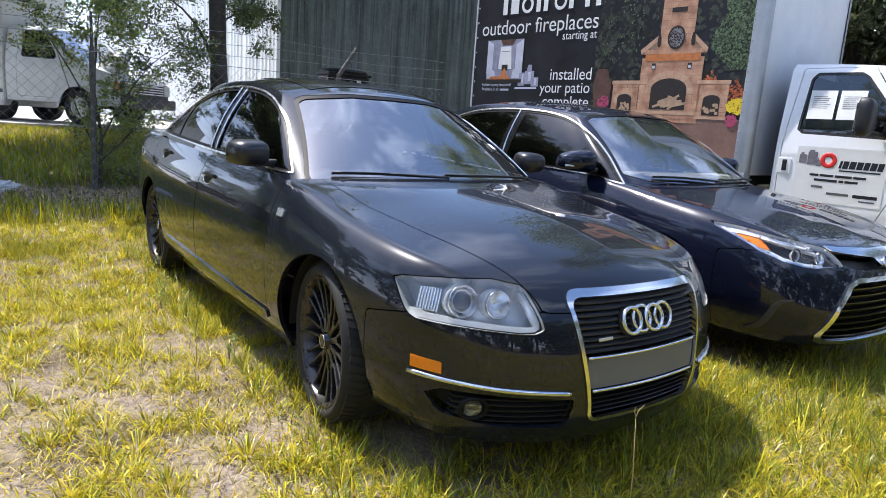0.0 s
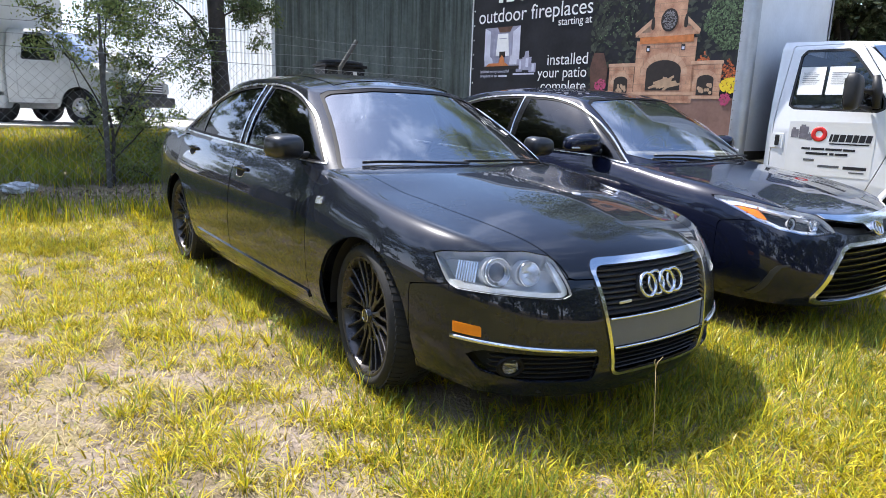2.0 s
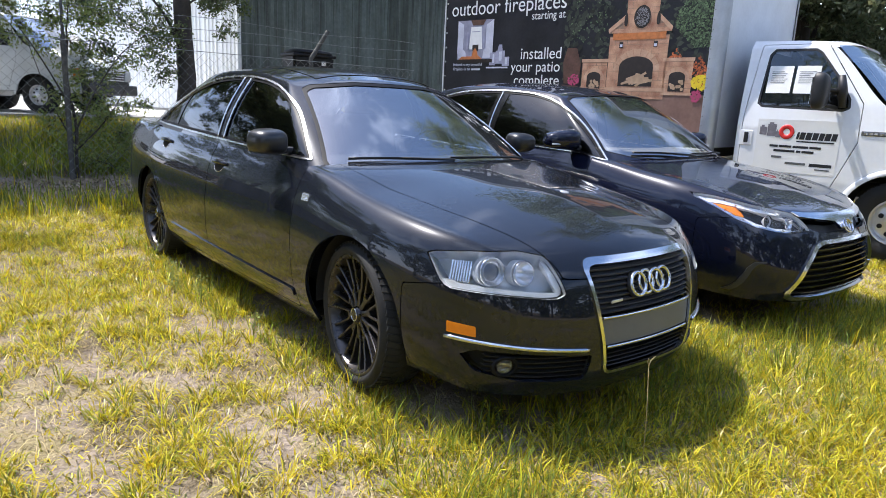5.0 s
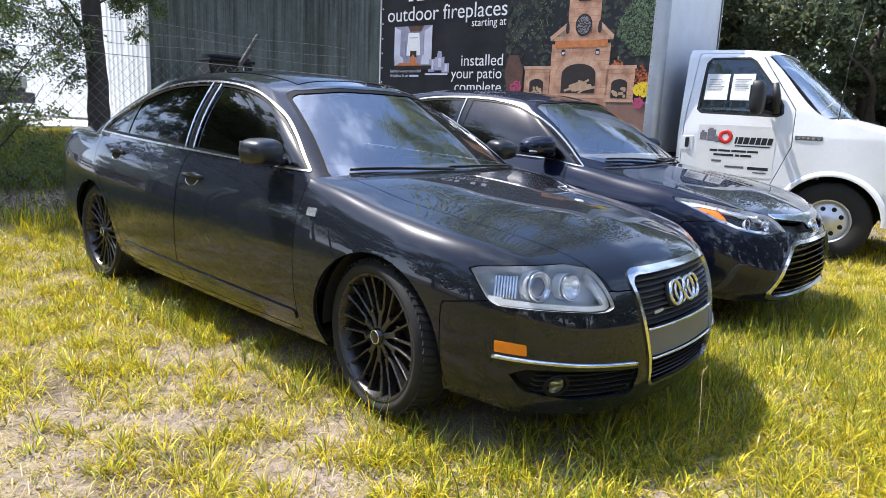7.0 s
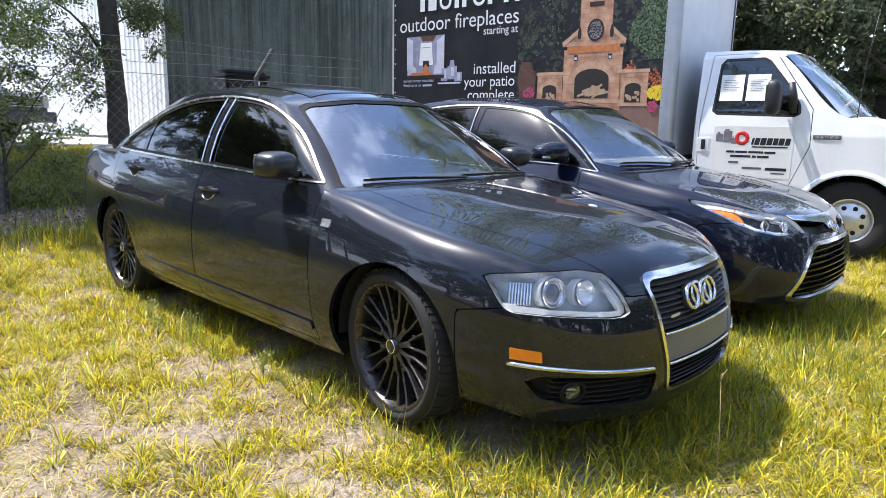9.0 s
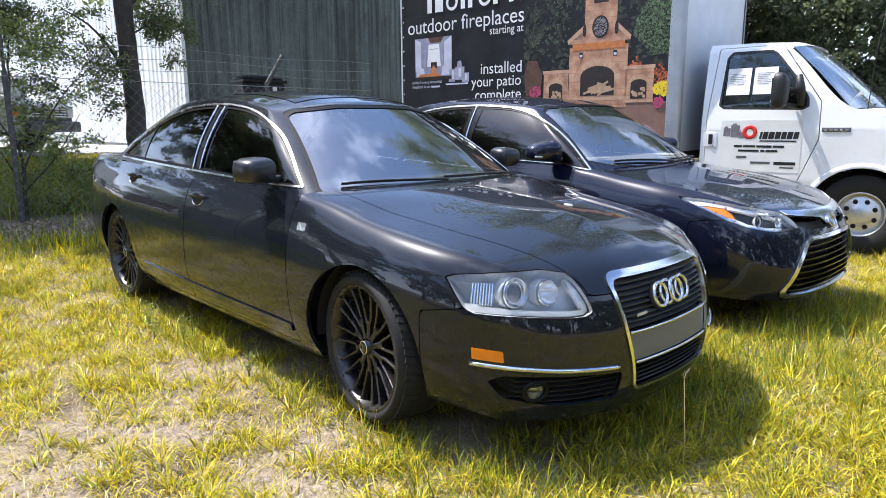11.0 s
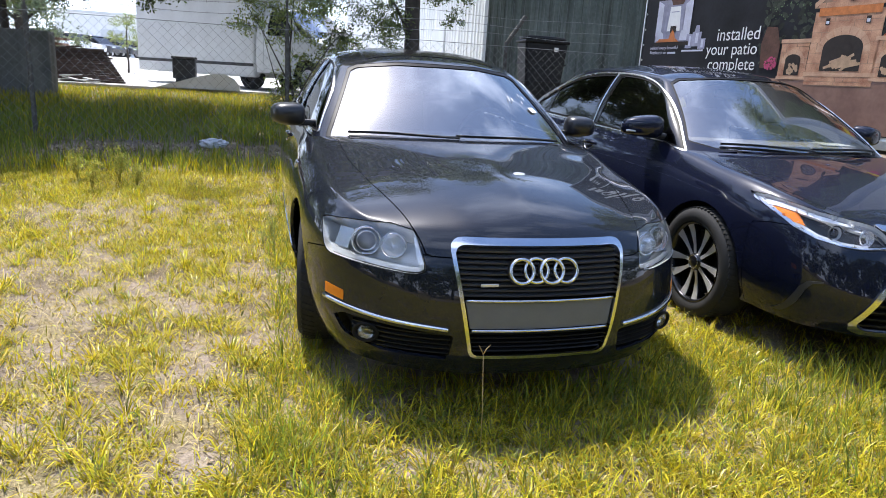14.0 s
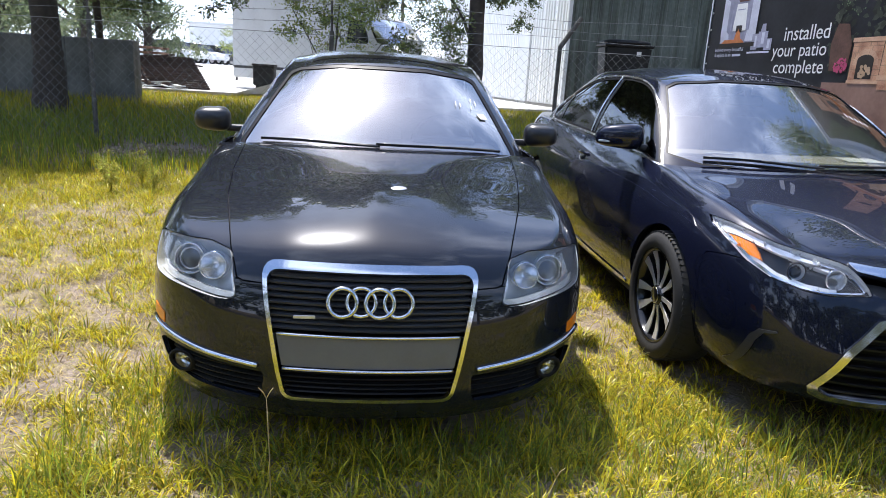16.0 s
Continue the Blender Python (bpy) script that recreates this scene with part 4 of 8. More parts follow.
def black_front():
    car, b = black_car, bvh_of(black_shell)
    gr = both(face(A_GRILLE), ahead)
    g = two(a_half.cut(gr))
    grille = g.out(-.07).add("grille", M_LINER, car)
    two(a_half.fine(gr).cut(gr).cut(neg(face(A_GRILLE_IN)))).out(.008).rim(.03).add("chrome_frame", M_CHROME, grille, "thick chrome grille frame")
    pl = lambda f, d, r: two(a_half.fine(both(face(f), ahead)).cut(both(face(f), ahead))).out(d).rim(r)
    pl(A_PLATE, -.004, .03).add("plate_panel", M_GREY, grille, "plain grey plate panel")
    for z, hw in ((.492, .302), (.377, .282)):
        run = [front_of(b, x, z)[0] + Vector((0, -.003, 0)) for x in np.linspace(-hw, hw, 25)]
        raw("chrome_strip", *sweep(run, .0058, 8), M_CHROME, grille)
    wz = spl((.26, .28, .36, .60, .65, .69), (.25, .270, .289, .333, .340, .315))
    for z in (.508, .528, .548, .568, .588, .608, .628, .648, .668, .290, .308, .326, .344, .362):
        part("slat", bar_across(b, z, float(wz(z)), .010, .012, .045), M_SLAT if z > .4 else M_SEAL, grille)
    # four interlocked chrome rings
    for k in range(4):
        x = (k - 1.5) * .0610
        p0, n0 = front_of(b, 0, .602)
        m = facing(Vector((x, p0.y + .002 + (.008 if k % 2 else .0), .602)), n0)
        vs, fs = ring_mesh(.0465, .0078, m, flat=1.2)
        raw("ring", vs, fs, M_CHROME, grille)
        vs, fs = ring_mesh(.0465, .0092, m @ Matrix.Translation((0, 0, -.012)), flat=1.4)
        raw("ring_base", vs, fs, M_BLACK, grille)
    p, n = front_of(b, -.215, .548)
    part("badge", boxes(((.072, .006, .013), (p.x, p.y + .008, p.z), .003)), M_SILVER, grille)
    # headlamps
    lf = both(face(A_LAMP), ahead)
    for sx in (1, -1):
        base = a_half if sx > 0 else a_half.mirrored()
        cutl = base.cut(lf)
        lamp = cutl.out(-.085).add("headlamp", M_LAMPIN, car)
        w = Shell(cutl.rim(.085).v, cutl.rim(.085).f[len(cutl.f):])
        w.add("lamp_wall", M_LAMPIN, lamp)
        cutl.out(-.002).add("lamp_lens", M_LENS, lamp, "clear lamp lens").visible_shadow = False
        lo = base.fine(lf).cut(both(lf, lambda v: np.maximum(.024 - (face(A_LAMP)(v)), -1) + 0 * v[:, 0], lambda v: np.maximum(.622 - v[:, 2], .487 - np.abs(v[:, 0]))))
        lo.out(-.03).rim(.02).add("lamp_trim", M_BLADE, lamp, "bright lower lamp trim")
        for x, z, rr in ((.655, .664, .054), (.556, .662, .046)):
            p, n = front_of(b, sx * x, z)
            d = (n * .35 + Vector((0, -1, .05))).normalized()
            m = facing(p - d * .045, d)
            vs, fs = cup(rr, .05, m)
            raw("reflector", vs, fs, M_REFL, lamp)
            vs, fs = ring_mesh(rr, .0042, m, 36, 8)
            raw("bezel", vs, fs, M_CHROME, lamp)
            vs, fs = lathe([(-.050, rr * 1.10), (-.018, rr * 1.12), (-.014, rr * 1.02), (-.030, rr * .98)], seg=32)
            raw("lamp_drum", [m @ Matrix.Rotation(-math.pi / 2, 4, 'Y') @ Vector(v) for v in vs], fs, M_LAMPIN, lamp)
            vs, fs = disc_lens(rr * (.62 if x > .6 else .35), .02, m @ Matrix.Translation((0, 0, -.014)))
            raw("projector_lens", vs, fs, M_GREY if x > .6 else M_LENS, lamp)
            if x > .6:
                vs, fs = ring_mesh(rr * .7, .004, m @ Matrix.Translation((0, 0, -.01)), 32, 8)
                raw("projector_ring", vs, fs, M_CHROME, lamp)
        p, n = front_of(b, sx * .760, .668)
        m = facing(p - n * .05, n)
        for k in range(8):
            bm = bmesh.new()
            box(bm, (.0085, .085, .012), (-.036 + k * .0105, .0, 0), .003)
            bmesh.ops.transform(bm, matrix=m, verts=bm.verts)
            part("flute", bm, M_REFL, lamp)
        base.fine(both(face(A_MARK), ahead)).cut(both(face(A_MARK), ahead)).out(.003).rim(.012).add("side_marker", M_ORANGE, car, "orange side marker")
        run = []
        for x in np.linspace(.366, .80, 30):
            p, n = front_of(b, sx * x, float(np.interp(x, (.366, .60, .74, .80), (.374, .390, .4045, .410))))
            run.append(p + n * .003)
        raw("bumper_strip", *sweep(run, .0095, 8), M_CHROME, car, "chrome bumper strip")
        intake = base.cut(both(face(A_INTAKE), ahead)).out(-.05).add("lower_intake", M_LINER, car)
        for z in (.268, .288, .308, .328, .348):
            part("slat", bar_across(b, z, .70, .014, .008, .03, 14, x0=.352) if sx > 0 else bar_across(b, z, -.352, .014, .008, .03, 14, x0=-.70), M_BLACK, intake)
        p, n = front_of(b, sx * .655, .315)
        m = facing(p + n * .002, (n + Vector((0, -.8, 0))).normalized())
        fog = raw("fog_lamp", *cup(.031, .03, m), M_REFL, car)
        raw("fog_lens", *disc_lens(.030, .008, m @ Matrix.Translation((0, 0, .002))), M_LENS, fog)
        bz = ring_mesh(.036, .007, m @ Matrix.Diagonal((1.3, 1, 1, 1)), 30, 8)
        raw("fog_bezel", *bz, M_SEAL, fog)
        # side repeaters, door handles, mirrors, sill strip
        p, n = side_of(b, sx, .40, .803)
        rf = lambda v: np.minimum(.030 - np.abs(v[:, 1] - .40), .017 - np.abs(v[:, 2] - .803))
        rep = black_shell.fine(rf).cut(rf).cut(lambda v: v[:, 0] * sx)
        rep.out(.005).rim(.008).add("side_repeater", M_REFL, car, "small clear side repeater")
        handle(a_doors["door_f", sx], b, sx, 1.46, .842, M_PAINT, M_LINER)
        handle(a_doors["door_r", sx], b, sx, 2.48, .895, M_PAINT, M_LINER)
        mirror_housing(car, pose(.90 if sx > 0 else -.912, .775, 1.032, 0, 0, sx * -10), sx, M_MIRROR, (.188, .138, .112))
        # lower door moulding
        mf = lambda v: np.minimum(np.minimum(v[:, 1] - .50, 2.34 - v[:, 1]), .020 - np.abs(v[:, 2] - (.315 + .012 * (v[:, 1] - .5))))
        mo = black_shell.fine(mf, .04, 1).cut(mf).cut(lambda v: v[:, 0] * sx - .5)
        mo.out(.009).rim(.012).add("door_moulding", M_PAINT, car)
    hb = bvh_of(black_house)
    sr = lambda v: np.minimum(np.minimum(.42 - np.abs(v[:, 0]), np.minimum(v[:, 1] - 1.16, 1.90 - v[:, 1])), v[:, 2] - 1.2)
    black_house.fine(sr, .05, 1).cut(sr).out(.003).rim(.01).add("sunroof", M_BLACKGLOSS, car, "dark glass sunroof")
    wiper(car, hb, .62, -.02, .365, .27)
    wiper(car, hb, .0, -.60, .365, .27)
    # cowl panel under the wipers
    part("cowl", boxes(((1.2, .10, .02), (0, .43, .940), .008)), M_SEAL, car)
    # notes on the glass and a pale mark on the bonnet
    for dx, dz, hgt in ((0, 0, .05), (.025, -.004, .04), (.09, .02, .03), (.115, .005, .045), (.09, -.02, .03)):
        p, n, _, _ = hb.ray_cast(Vector((.405 + dx, -1, 1.18 + dz)), Vector((0, 1, 0)))
        m = facing(p + n * .002, n)
        bm = bmesh.new()
        box(bm, (.0045, hgt, .001), (0, 0, 0), 0, Matrix.Rotation(-.3, 3, 'Z'))
        bmesh.ops.transform(bm, matrix=m, verts=bm.verts)
        part("chalk_mark", bm, M_PAPER, car)
    p, n, _, _ = hb.ray_cast(Vector((.55, -1, 1.12)), Vector((0, 1, 0)))
    bm = boxes(((.045, .05, .001), (0, 0, 0)))
    bmesh.ops.transform(bm, matrix=facing(p + n * .002, n), verts=bm.verts)
    part("windscreen_sticker", bm, M_PAPER, car)
    p, n = top_of(b, .088, -.34)
    bm = bmesh.new()
    bmesh.ops.create_uvsphere(bm, u_segments=18, v_segments=8, radius=1)
    bmesh.ops.transform(bm, matrix=facing(p, n) @ Matrix.Diagonal((.036, .022, .004, 1)), verts=bm.verts)
    part("bonnet_mark", bm, M_SILVER, car, smooth=True)


black_front()

NAVY_SEDAN = dict(
    outline=[(0, -1.0), (.3, -.985), (.5, -.94), (.66, -.85), (.77, -.72), (.83, -.58), (.865, -.42), (.885, -.2), (.895, .1), (.905, .5), (.915, 1.1), (.917, 1.8), (.912, 2.4),
             (.90, 2.85), (.87, 3.3), (.81, 3.65), (.7, 3.85), (.45, 3.95), (0, 3.98)],
    zb=[.19, .19, .19, .20, .20, .205, .21, .21, .20, .20, .20, .20, .20, .22, .24, .26, .27, .27, .27],
    zt=[.705, .705, .71, .725, .765, .80, .83, .865, .895, .945, .96, .975, .99, 1.005, 1.02, 1.03, 1.03, 1.02, 1.02],
    off={0: (-.06, -.01, 0, -.02, -.05, -.085, -.13), 2: (-.06, -.01, 0, -.02, -.05, -.085, -.13), 4: (-.05, -.012, 0, -.008, -.03, -.065, -.11),
         7: (-.07, -.03, -.005, 0, -.012, -.045, -.11), 9: (-.085, -.03, -.004, 0, -.02, -.058, -.10), 12: (-.085, -.03, -.004, 0, -.018, -.055, -.10),
         15: (-.06, -.02, 0, -.005, -.02, -.05, -.10), 18: (-.06, -.02, 0, -.005, -.02, -.05, -.10)},
    corner=4, cowl=9, deck=13, tail=16,
    hood_line=((-.87, -.78, -.6, -.355, 0, .34), (.705, .755, .82, .885, .94, .975)),
    deck_line=((3.05, 3.3, 3.6, 3.9), (1.03, 1.05, 1.05, 1.02)),
    base=[(0, .17, .965), (.40, .215, .962), (.76, .37, .93), (.808, .62, .93), (.812, 1.25, .95), (.812, 1.9, .965), (.80, 2.5, .98), (.77, 2.95, 1.0), (.70, 3.28, 1.01), (.4, 3.36, 1.03), (0, 3.38, 1.04)],
    rail=[(0, .87, 1.405), (.30, .90, 1.395), (.55, .99, 1.355), (.565, 1.17, 1.395), (.58, 1.60, 1.43), (.585, 2.0, 1.435), (.575, 2.3, 1.416), (.55, 2.58, 1.368), (.515, 2.76, 1.315), (.3, 2.82, 1.355), (0, 2.84, 1.37)],
    gcorners=(2, 8), bulge=.03,
    roof_line=((.87, 1.17, 1.65, 2.25, 2.84), (1.405, 1.455, 1.485, 1.468, 1.37)),
)
V_LAMP = poly_sdf([(.824, .806), (.816, .745), (.79, .685), (.74, .645), (.65, .622), (.58, .618), (.44, .635), (.468, .69), (.50, .726), (.60, .745), (.70, .766), (.78, .80)])
V_GRILLE = poly_sdf([(-1, .575), (.36, .572), (.43, .55), (.53, .43), (.615, .27), (.60, .235), (.55, .215), (-1, .205)])
V_GRILLE_IN = poly_sdf([(-1, .55), (.355, .548), (.412, .528), (.510, .412), (.585, .272), (.575, .252), (.54, .24), (-1, .232)])
V_SLOT = poly_sdf([(-1, .665), (.14, .668), (.40, .695), (.475, .70), (.448, .645), (.40, .626), (.28, .612), (-1, .605)])
V_BAR = poly_sdf([(-1, .712), (.10, .712), (.40, .722), (.492, .73), (.472, .705), (.40, .695), (.14, .668), (.09, .625), (-1, .615)])
V_HOOK = poly_sdf([(.797, .25), (.790, .34), (.780, .405), (.762, .438), (.72, .448), (.718, .440), (.75, .429), (.766, .39), (.775, .32), (.784, .25)])
V_DLO = poly_sdf([(.388, .932), (.62, .968), (1.7, .997), (2.9, 1.022)] + arc_pts([(2.9, 1.022), (2.96, 1.07), (2.84, 1.165), (2.52, 1.29), (2.2, 1.368), (1.8, 1.397), (1.4, 1.388), (1.12, 1.345), (.86, 1.25), (.62, 1.11), (.388, .932)]))
V_DOOR_F = poly_sdf([(.50, .235), (1.66, .235), (1.64, .7), (1.665, 1.0), (.50, 1.0), (.49, .6)])
V_DOOR_R = poly_sdf([(1.667, .235), (2.34, .235), (2.42, .48), (2.60, .66), (2.80, .80), (2.84, 1.02), (1.672, 1.02), (1.647, .7)])
V_HOOD = poly_sdf([(-1, -1.1), (.43, -1.1), (.46, -.84), (.56, -.72), (.66, -.55), (.715, -.35), (.735, .05), (.70, .40), (-1, .40)])
V_BUMP = poly_sdf([(-2, .0), (-.39, .0), (-.38, .66), (-.5, .68), (-.75, .69), (-2, .69)])
V_WIND = poly_sdf([(-1, .945), (.60, .955), (.735, .99), (.728, 1.015), (.566, 1.348), (.50, 1.378), (.25, 1.403), (-1, 1.413)])
V_REARW = poly_sdf([(-1, 1.045), (.6, 1.035), (.44, 1.275), (.25, 1.32), (-1, 1.335)])

navy_car, av_shell, av_house, v_half, v_ghalf, v_doors = sedan(
    "navy_sedan", "glossy dark navy sedan with wide chrome-edged grille, parked beside another", pose(2.29, .10, 0, .4, 0, 0), NAVY_SEDAN,
    dict(wheelbase=2.82, hub=.325, arch=.362, lamp=V_LAMP, holes=[V_GRILLE, V_SLOT], hood=V_HOOD, hood_z=.69, bumper=V_BUMP, door_f=V_DOOR_F, door_r=V_DOOR_R,
         dlo=V_DLO, wind=V_WIND, rearw=V_REARW, posts=(1.57, 1.68, 2.58, 2.63), post_trims=(1.625,), glass=M_WIND, cabin=M_BEIGE, frit=.009), M_PAINT2)
for yy, tag in ((0.0, "front_wheel"), (2.82, "rear_wheel")):
    wheel(navy_car, tag, (-.79, yy, .325), .33, .240, .22, "ten", False)
    wheel(navy_car, tag, (.79, yy, .325), .33, .240, .22, "ten", True)


def navy_front():
    car, b = navy_car, bvh_of(av_shell)
    cutf = lambda f, base: base.fine(both(face(f), ahead), .05, 1).cut(both(face(f), ahead))
    grille = two(cutf(V_GRILLE, v_half)).out(-.08).add("grille", M_LINER, car)
    two(cutf(V_GRILLE, v_half).cut(neg(face(V_GRILLE_IN)))).out(.01).rim(.05).add("chrome_frame", M_CHROME, grille, "chrome grille surround")
    wz = spl((.22, .25, .272, .412, .528, .55), (.53, .56, .585, .51, .412, .35))
    for z in (.262, .298, .334, .370, .406, .442, .478, .514):
        part("slat", bar_across(b, z, float(wz(z)), .012, .014, .05), M_BLACKGLOSS, grille)
    slot = two(cutf(V_SLOT, v_half)).out(-.05).add("upper_grille", M_BLACK, car)
    two(cutf(V_BAR, v_half)).out(.008).rim(.02).add("chrome_bar", M_CHROME, slot, "chrome bar over the grille")
    p, n = front_of(b, 0, .635)
    m = facing(p + n * .012, n)
    raw("emblem", *ring_mesh(.052, .006, m @ Matrix.Diagonal((1.25, .85, 1, 1))), M_CHROME, slot)
    raw("emblem_core", *ring_mesh(.026, .005, m @ Matrix.Diagonal((.8, 1.3, 1, 1))), M_CHROME, slot)
    for sx in (1, -1):
        base = v_half if sx > 0 else v_half.mirrored()
        lf = both(face(V_LAMP), ahead)
        cutl = base.cut(lf)
        lamp = cutl.out(-.06).add("headlamp", M_BLACK, car)
        w = cutl.rim(.06)
        Shell(w.v, w.f[len(cutl.f):]).add("lamp_wall", M_LAMPIN, lamp)
        cutl.out(-.002).add("lamp_lens", M_LENS2, lamp, "clear lamp lens").visible_shadow = False
        bf = base.fine(lf)
        tr = bf.cut(both(lf, lambda v: .014 - face(V_LAMP)(v)))
        tr.out(-.02).rim(.015).add("lamp_trim", M_CHROME, lamp)
        ax = lambda v: np.abs(v[:, 0])
        line = lambda v: v[:, 2] - np.interp(ax(v), (.58, .60, .70, .79), (.718, .722, .736, .768))      # lower edge of the white blade
        amb = bf.cut(both(lf, shrink(face(V_LAMP), .008), lambda v: ax(v) - .758, lambda v: .81 - ax(v), lambda v: -line(v) - .002, lambda v: line(v) + .058))
        amb.out(-.022).rim(.02).add("turn_lamp", M_ORANGE, lamp, "amber turn lamp")
        sil = bf.cut(both(lf, shrink(face(V_LAMP), .010), lambda v: ax(v) - .585, line))
        sil.out(-.018).rim(.02).add("lamp_blade", M_BLADE, lamp, "bright silver lamp blade")
        low = bf.cut(both(lf, shrink(face(V_LAMP), .012), lambda v: .028 - face(V_LAMP)(v), lambda v: .72 - v[:, 2] + 0 * ax(v), lambda v: ax(v) - .55))
        low.out(-.028).rim(.02).add("lamp_guide", M_BLADE, lamp, "bright lower light guide")
        for x, z, rr in ((.535, .672, .038), (.655, .680, .036)):
            p, n = front_of(b, sx * x, z)
            d = (n * .3 + Vector((0, -1, .05))).normalized()
            m = facing(p - d * .035, d)
            raw("reflector", *cup(rr, .04, m), M_REFL if x < .6 else M_LAMPIN, lamp)
            raw("bezel", *ring_mesh(rr, .004, m, 32, 8), M_CHROME if x < .6 else M_BLACK, lamp)
            raw("projector_lens", *disc_lens(rr * .7, .016, m @ Matrix.Translation((0, 0, -.012))), M_LENS if x < .6 else M_BLACKGLOSS, lamp)
        base.fine(both(face(V_HOOK), ahead)).cut(both(face(V_HOOK), ahead)).out(.008).rim(.02).add("fog_trim", M_TRIMGREY, car, "dull grey fog lamp trim")
        handle(v_doors["door_f", sx], b, sx, 1.50, .85, M_PAINT2, M_PAINT2)
        handle(v_doors["door_r", sx], b, sx, 2.48, .90, M_PAINT2, M_PAINT2)
        mirror_housing(car, pose(sx * .912, .715, 1.055, 0, 0, sx * 20), sx, M_PAINT2, (.275, .172, .115))
        mf = lambda v: np.minimum(np.minimum(v[:, 1] - .50, 2.3 - v[:, 1]), .012 - np.abs(v[:, 2] - (.245 + .008 * (v[:, 1] - .5))))
        mo = av_shell.fine(mf, .04, 1).cut(mf).cut(lambda v: v[:, 0] * sx - .5)
        mo.out(.007).rim(.01).add("sill_strip", M_CHROME, car)
    hb = bvh_of(av_house)
    wiper(car, hb, .60, -.02, .172, .39)
    wiper(car, hb, .0, -.58, .172, .39)
    part("cowl", boxes(((.9, .10, .02), (0, .31, .965), .008)), M_SEAL, car)
    part("dash_top", boxes(((1.3, .25, .02), (0, .62, .985), .008), ((.9, .25, .02), (0, .42, .985), .008)), M_BEIGE, car)
    part("dash_paper", boxes(((.22, .13, .003), (.40, .45, 1.006), 0, Matrix.Rotation(.05, 3, 'X'))), M_PAPER, car, "white paper sheet")
    part("dash_paper", boxes(((.16, .03, .003), (-.40, .52, 1.0), 0)), M_PAPER, car, "white paper strip")
    for k in range(5):
        p, n, _, _ = hb.ray_cast(Vector((.40 + k * .03, -1, 1.24 - k * .012)), Vector((0, 1, 0)))
        bm = boxes(((.007, .04, .001), (0, 0, 0), 0, Matrix.Rotation(-.3 + .2 * (k % 2), 3, 'Z')))
        bmesh.ops.transform(bm, matrix=facing(p + n * .002, n), verts=bm.verts)
        part("chalk_mark", bm, M_PAPER, car)


navy_front()

# ---- ground and grass ----
def gz(x, y):
    """Height of the ground: level under the cars, a grass bank up to the yard behind the fence."""
    return np.interp(np.asarray(y, float), (-50, 2.0, 6.4, 11.5, 13, 28, 44, 900), (0, 0, .22, .70, .74, .76, 1.4, 1.4))


def vnoise(x, y, scale, seed):
    """Smooth value noise on arrays, about -1 to 1."""
    rng = np.random.RandomState(seed)
    tab = rng.rand(256, 256) * 2 - 1
    u, v = np.asarray(x) * scale + 57.3, np.asarray(y) * scale + 91.7
    i, j = np.floor(u).astype(int), np.floor(v).astype(int)
    a, b = u - i, v - j
    a, b = a * a * (3 - 2 * a), b * b * (3 - 2 * b)
    g = lambda p, q: tab[p % 256, q % 256]
    return (g(i, j) * (1 - a) + g(i + 1, j) * a) * (1 - b) + (g(i, j + 1) * (1 - a) + g(i + 1, j + 1) * a) * b


def ground_material():
    m = bpy.data.materials.new("sandy_soil_and_turf")
    m.use_nodes = True
    n, l = m.node_tree.nodes, m.node_tree.links
    b = n["Principled BSDF"]
    b.inputs["Roughness"].default_value = .95
    b.inputs["Specular IOR Level"].default_value = .1
    tc = n.new("ShaderNodeTexCoord")

    def noise_(scale, detail=6, rough=.6):
        t = n.new("ShaderNodeTexNoise")
        t.inputs["Scale"].default_value, t.inputs["Detail"].default_value, t.inputs["Roughness"].default_value = scale, detail, rough
        l.new(tc.outputs["Object"], t.inputs["Vector"])
        return t.outputs["Fac"]

    def ramp_(src, p0, p1, c0, c1):
        r = n.new("ShaderNodeValToRGB")
        e = r.color_ramp.elements
        e[0].position, e[1].position, e[0].color, e[1].color = p0, p1, (*c0, 1), (*c1, 1)
        l.new(src, r.inputs["Fac"])
        return r.outputs["Color"]
    sand = ramp_(noise_(30, 9, .75), .35, .68, (.165, .13, .10), (.40, .33, .262))
    soil = ramp_(noise_(90, 5), .3, .7, (.06, .045, .028), (.24, .19, .12))
    straw = ramp_(noise_(70, 4), .3, .7, (.14, .11, .05), (.42, .35, .19))
    mk = lambda src, p0, p1: ramp_(src, p0, p1, (0, 0, 0), (1, 1, 1))
    m1 = n.new("ShaderNodeMix")
    m1.data_type = 'RGBA'
    l.new(mk(noise_(3.0, 8), .47, .60), m1.inputs["Factor"])
    l.new(sand, m1.inputs["A"])
    l.new(straw, m1.inputs["B"])
    m2 = n.new("ShaderNodeMix")
    m2.data_type = 'RGBA'
    l.new(mk(noise_(1.4, 9, .7), .50, .60), m2.inputs["Factor"])
    l.new(m1.outputs["Result"], m2.inputs["A"])
    l.new(soil, m2.inputs["B"])
    l.new(m2.outputs["Result"], b.inputs["Base Color"])
    bp = n.new("ShaderNodeBump")
    bp.inputs["Strength"].default_value, bp.inputs["Distance"].default_value = .8, .02
    l.new(noise_(60, 6), bp.inputs["Height"])
    l.new(bp.outputs["Normal"], b.inputs["Normal"])
    return m


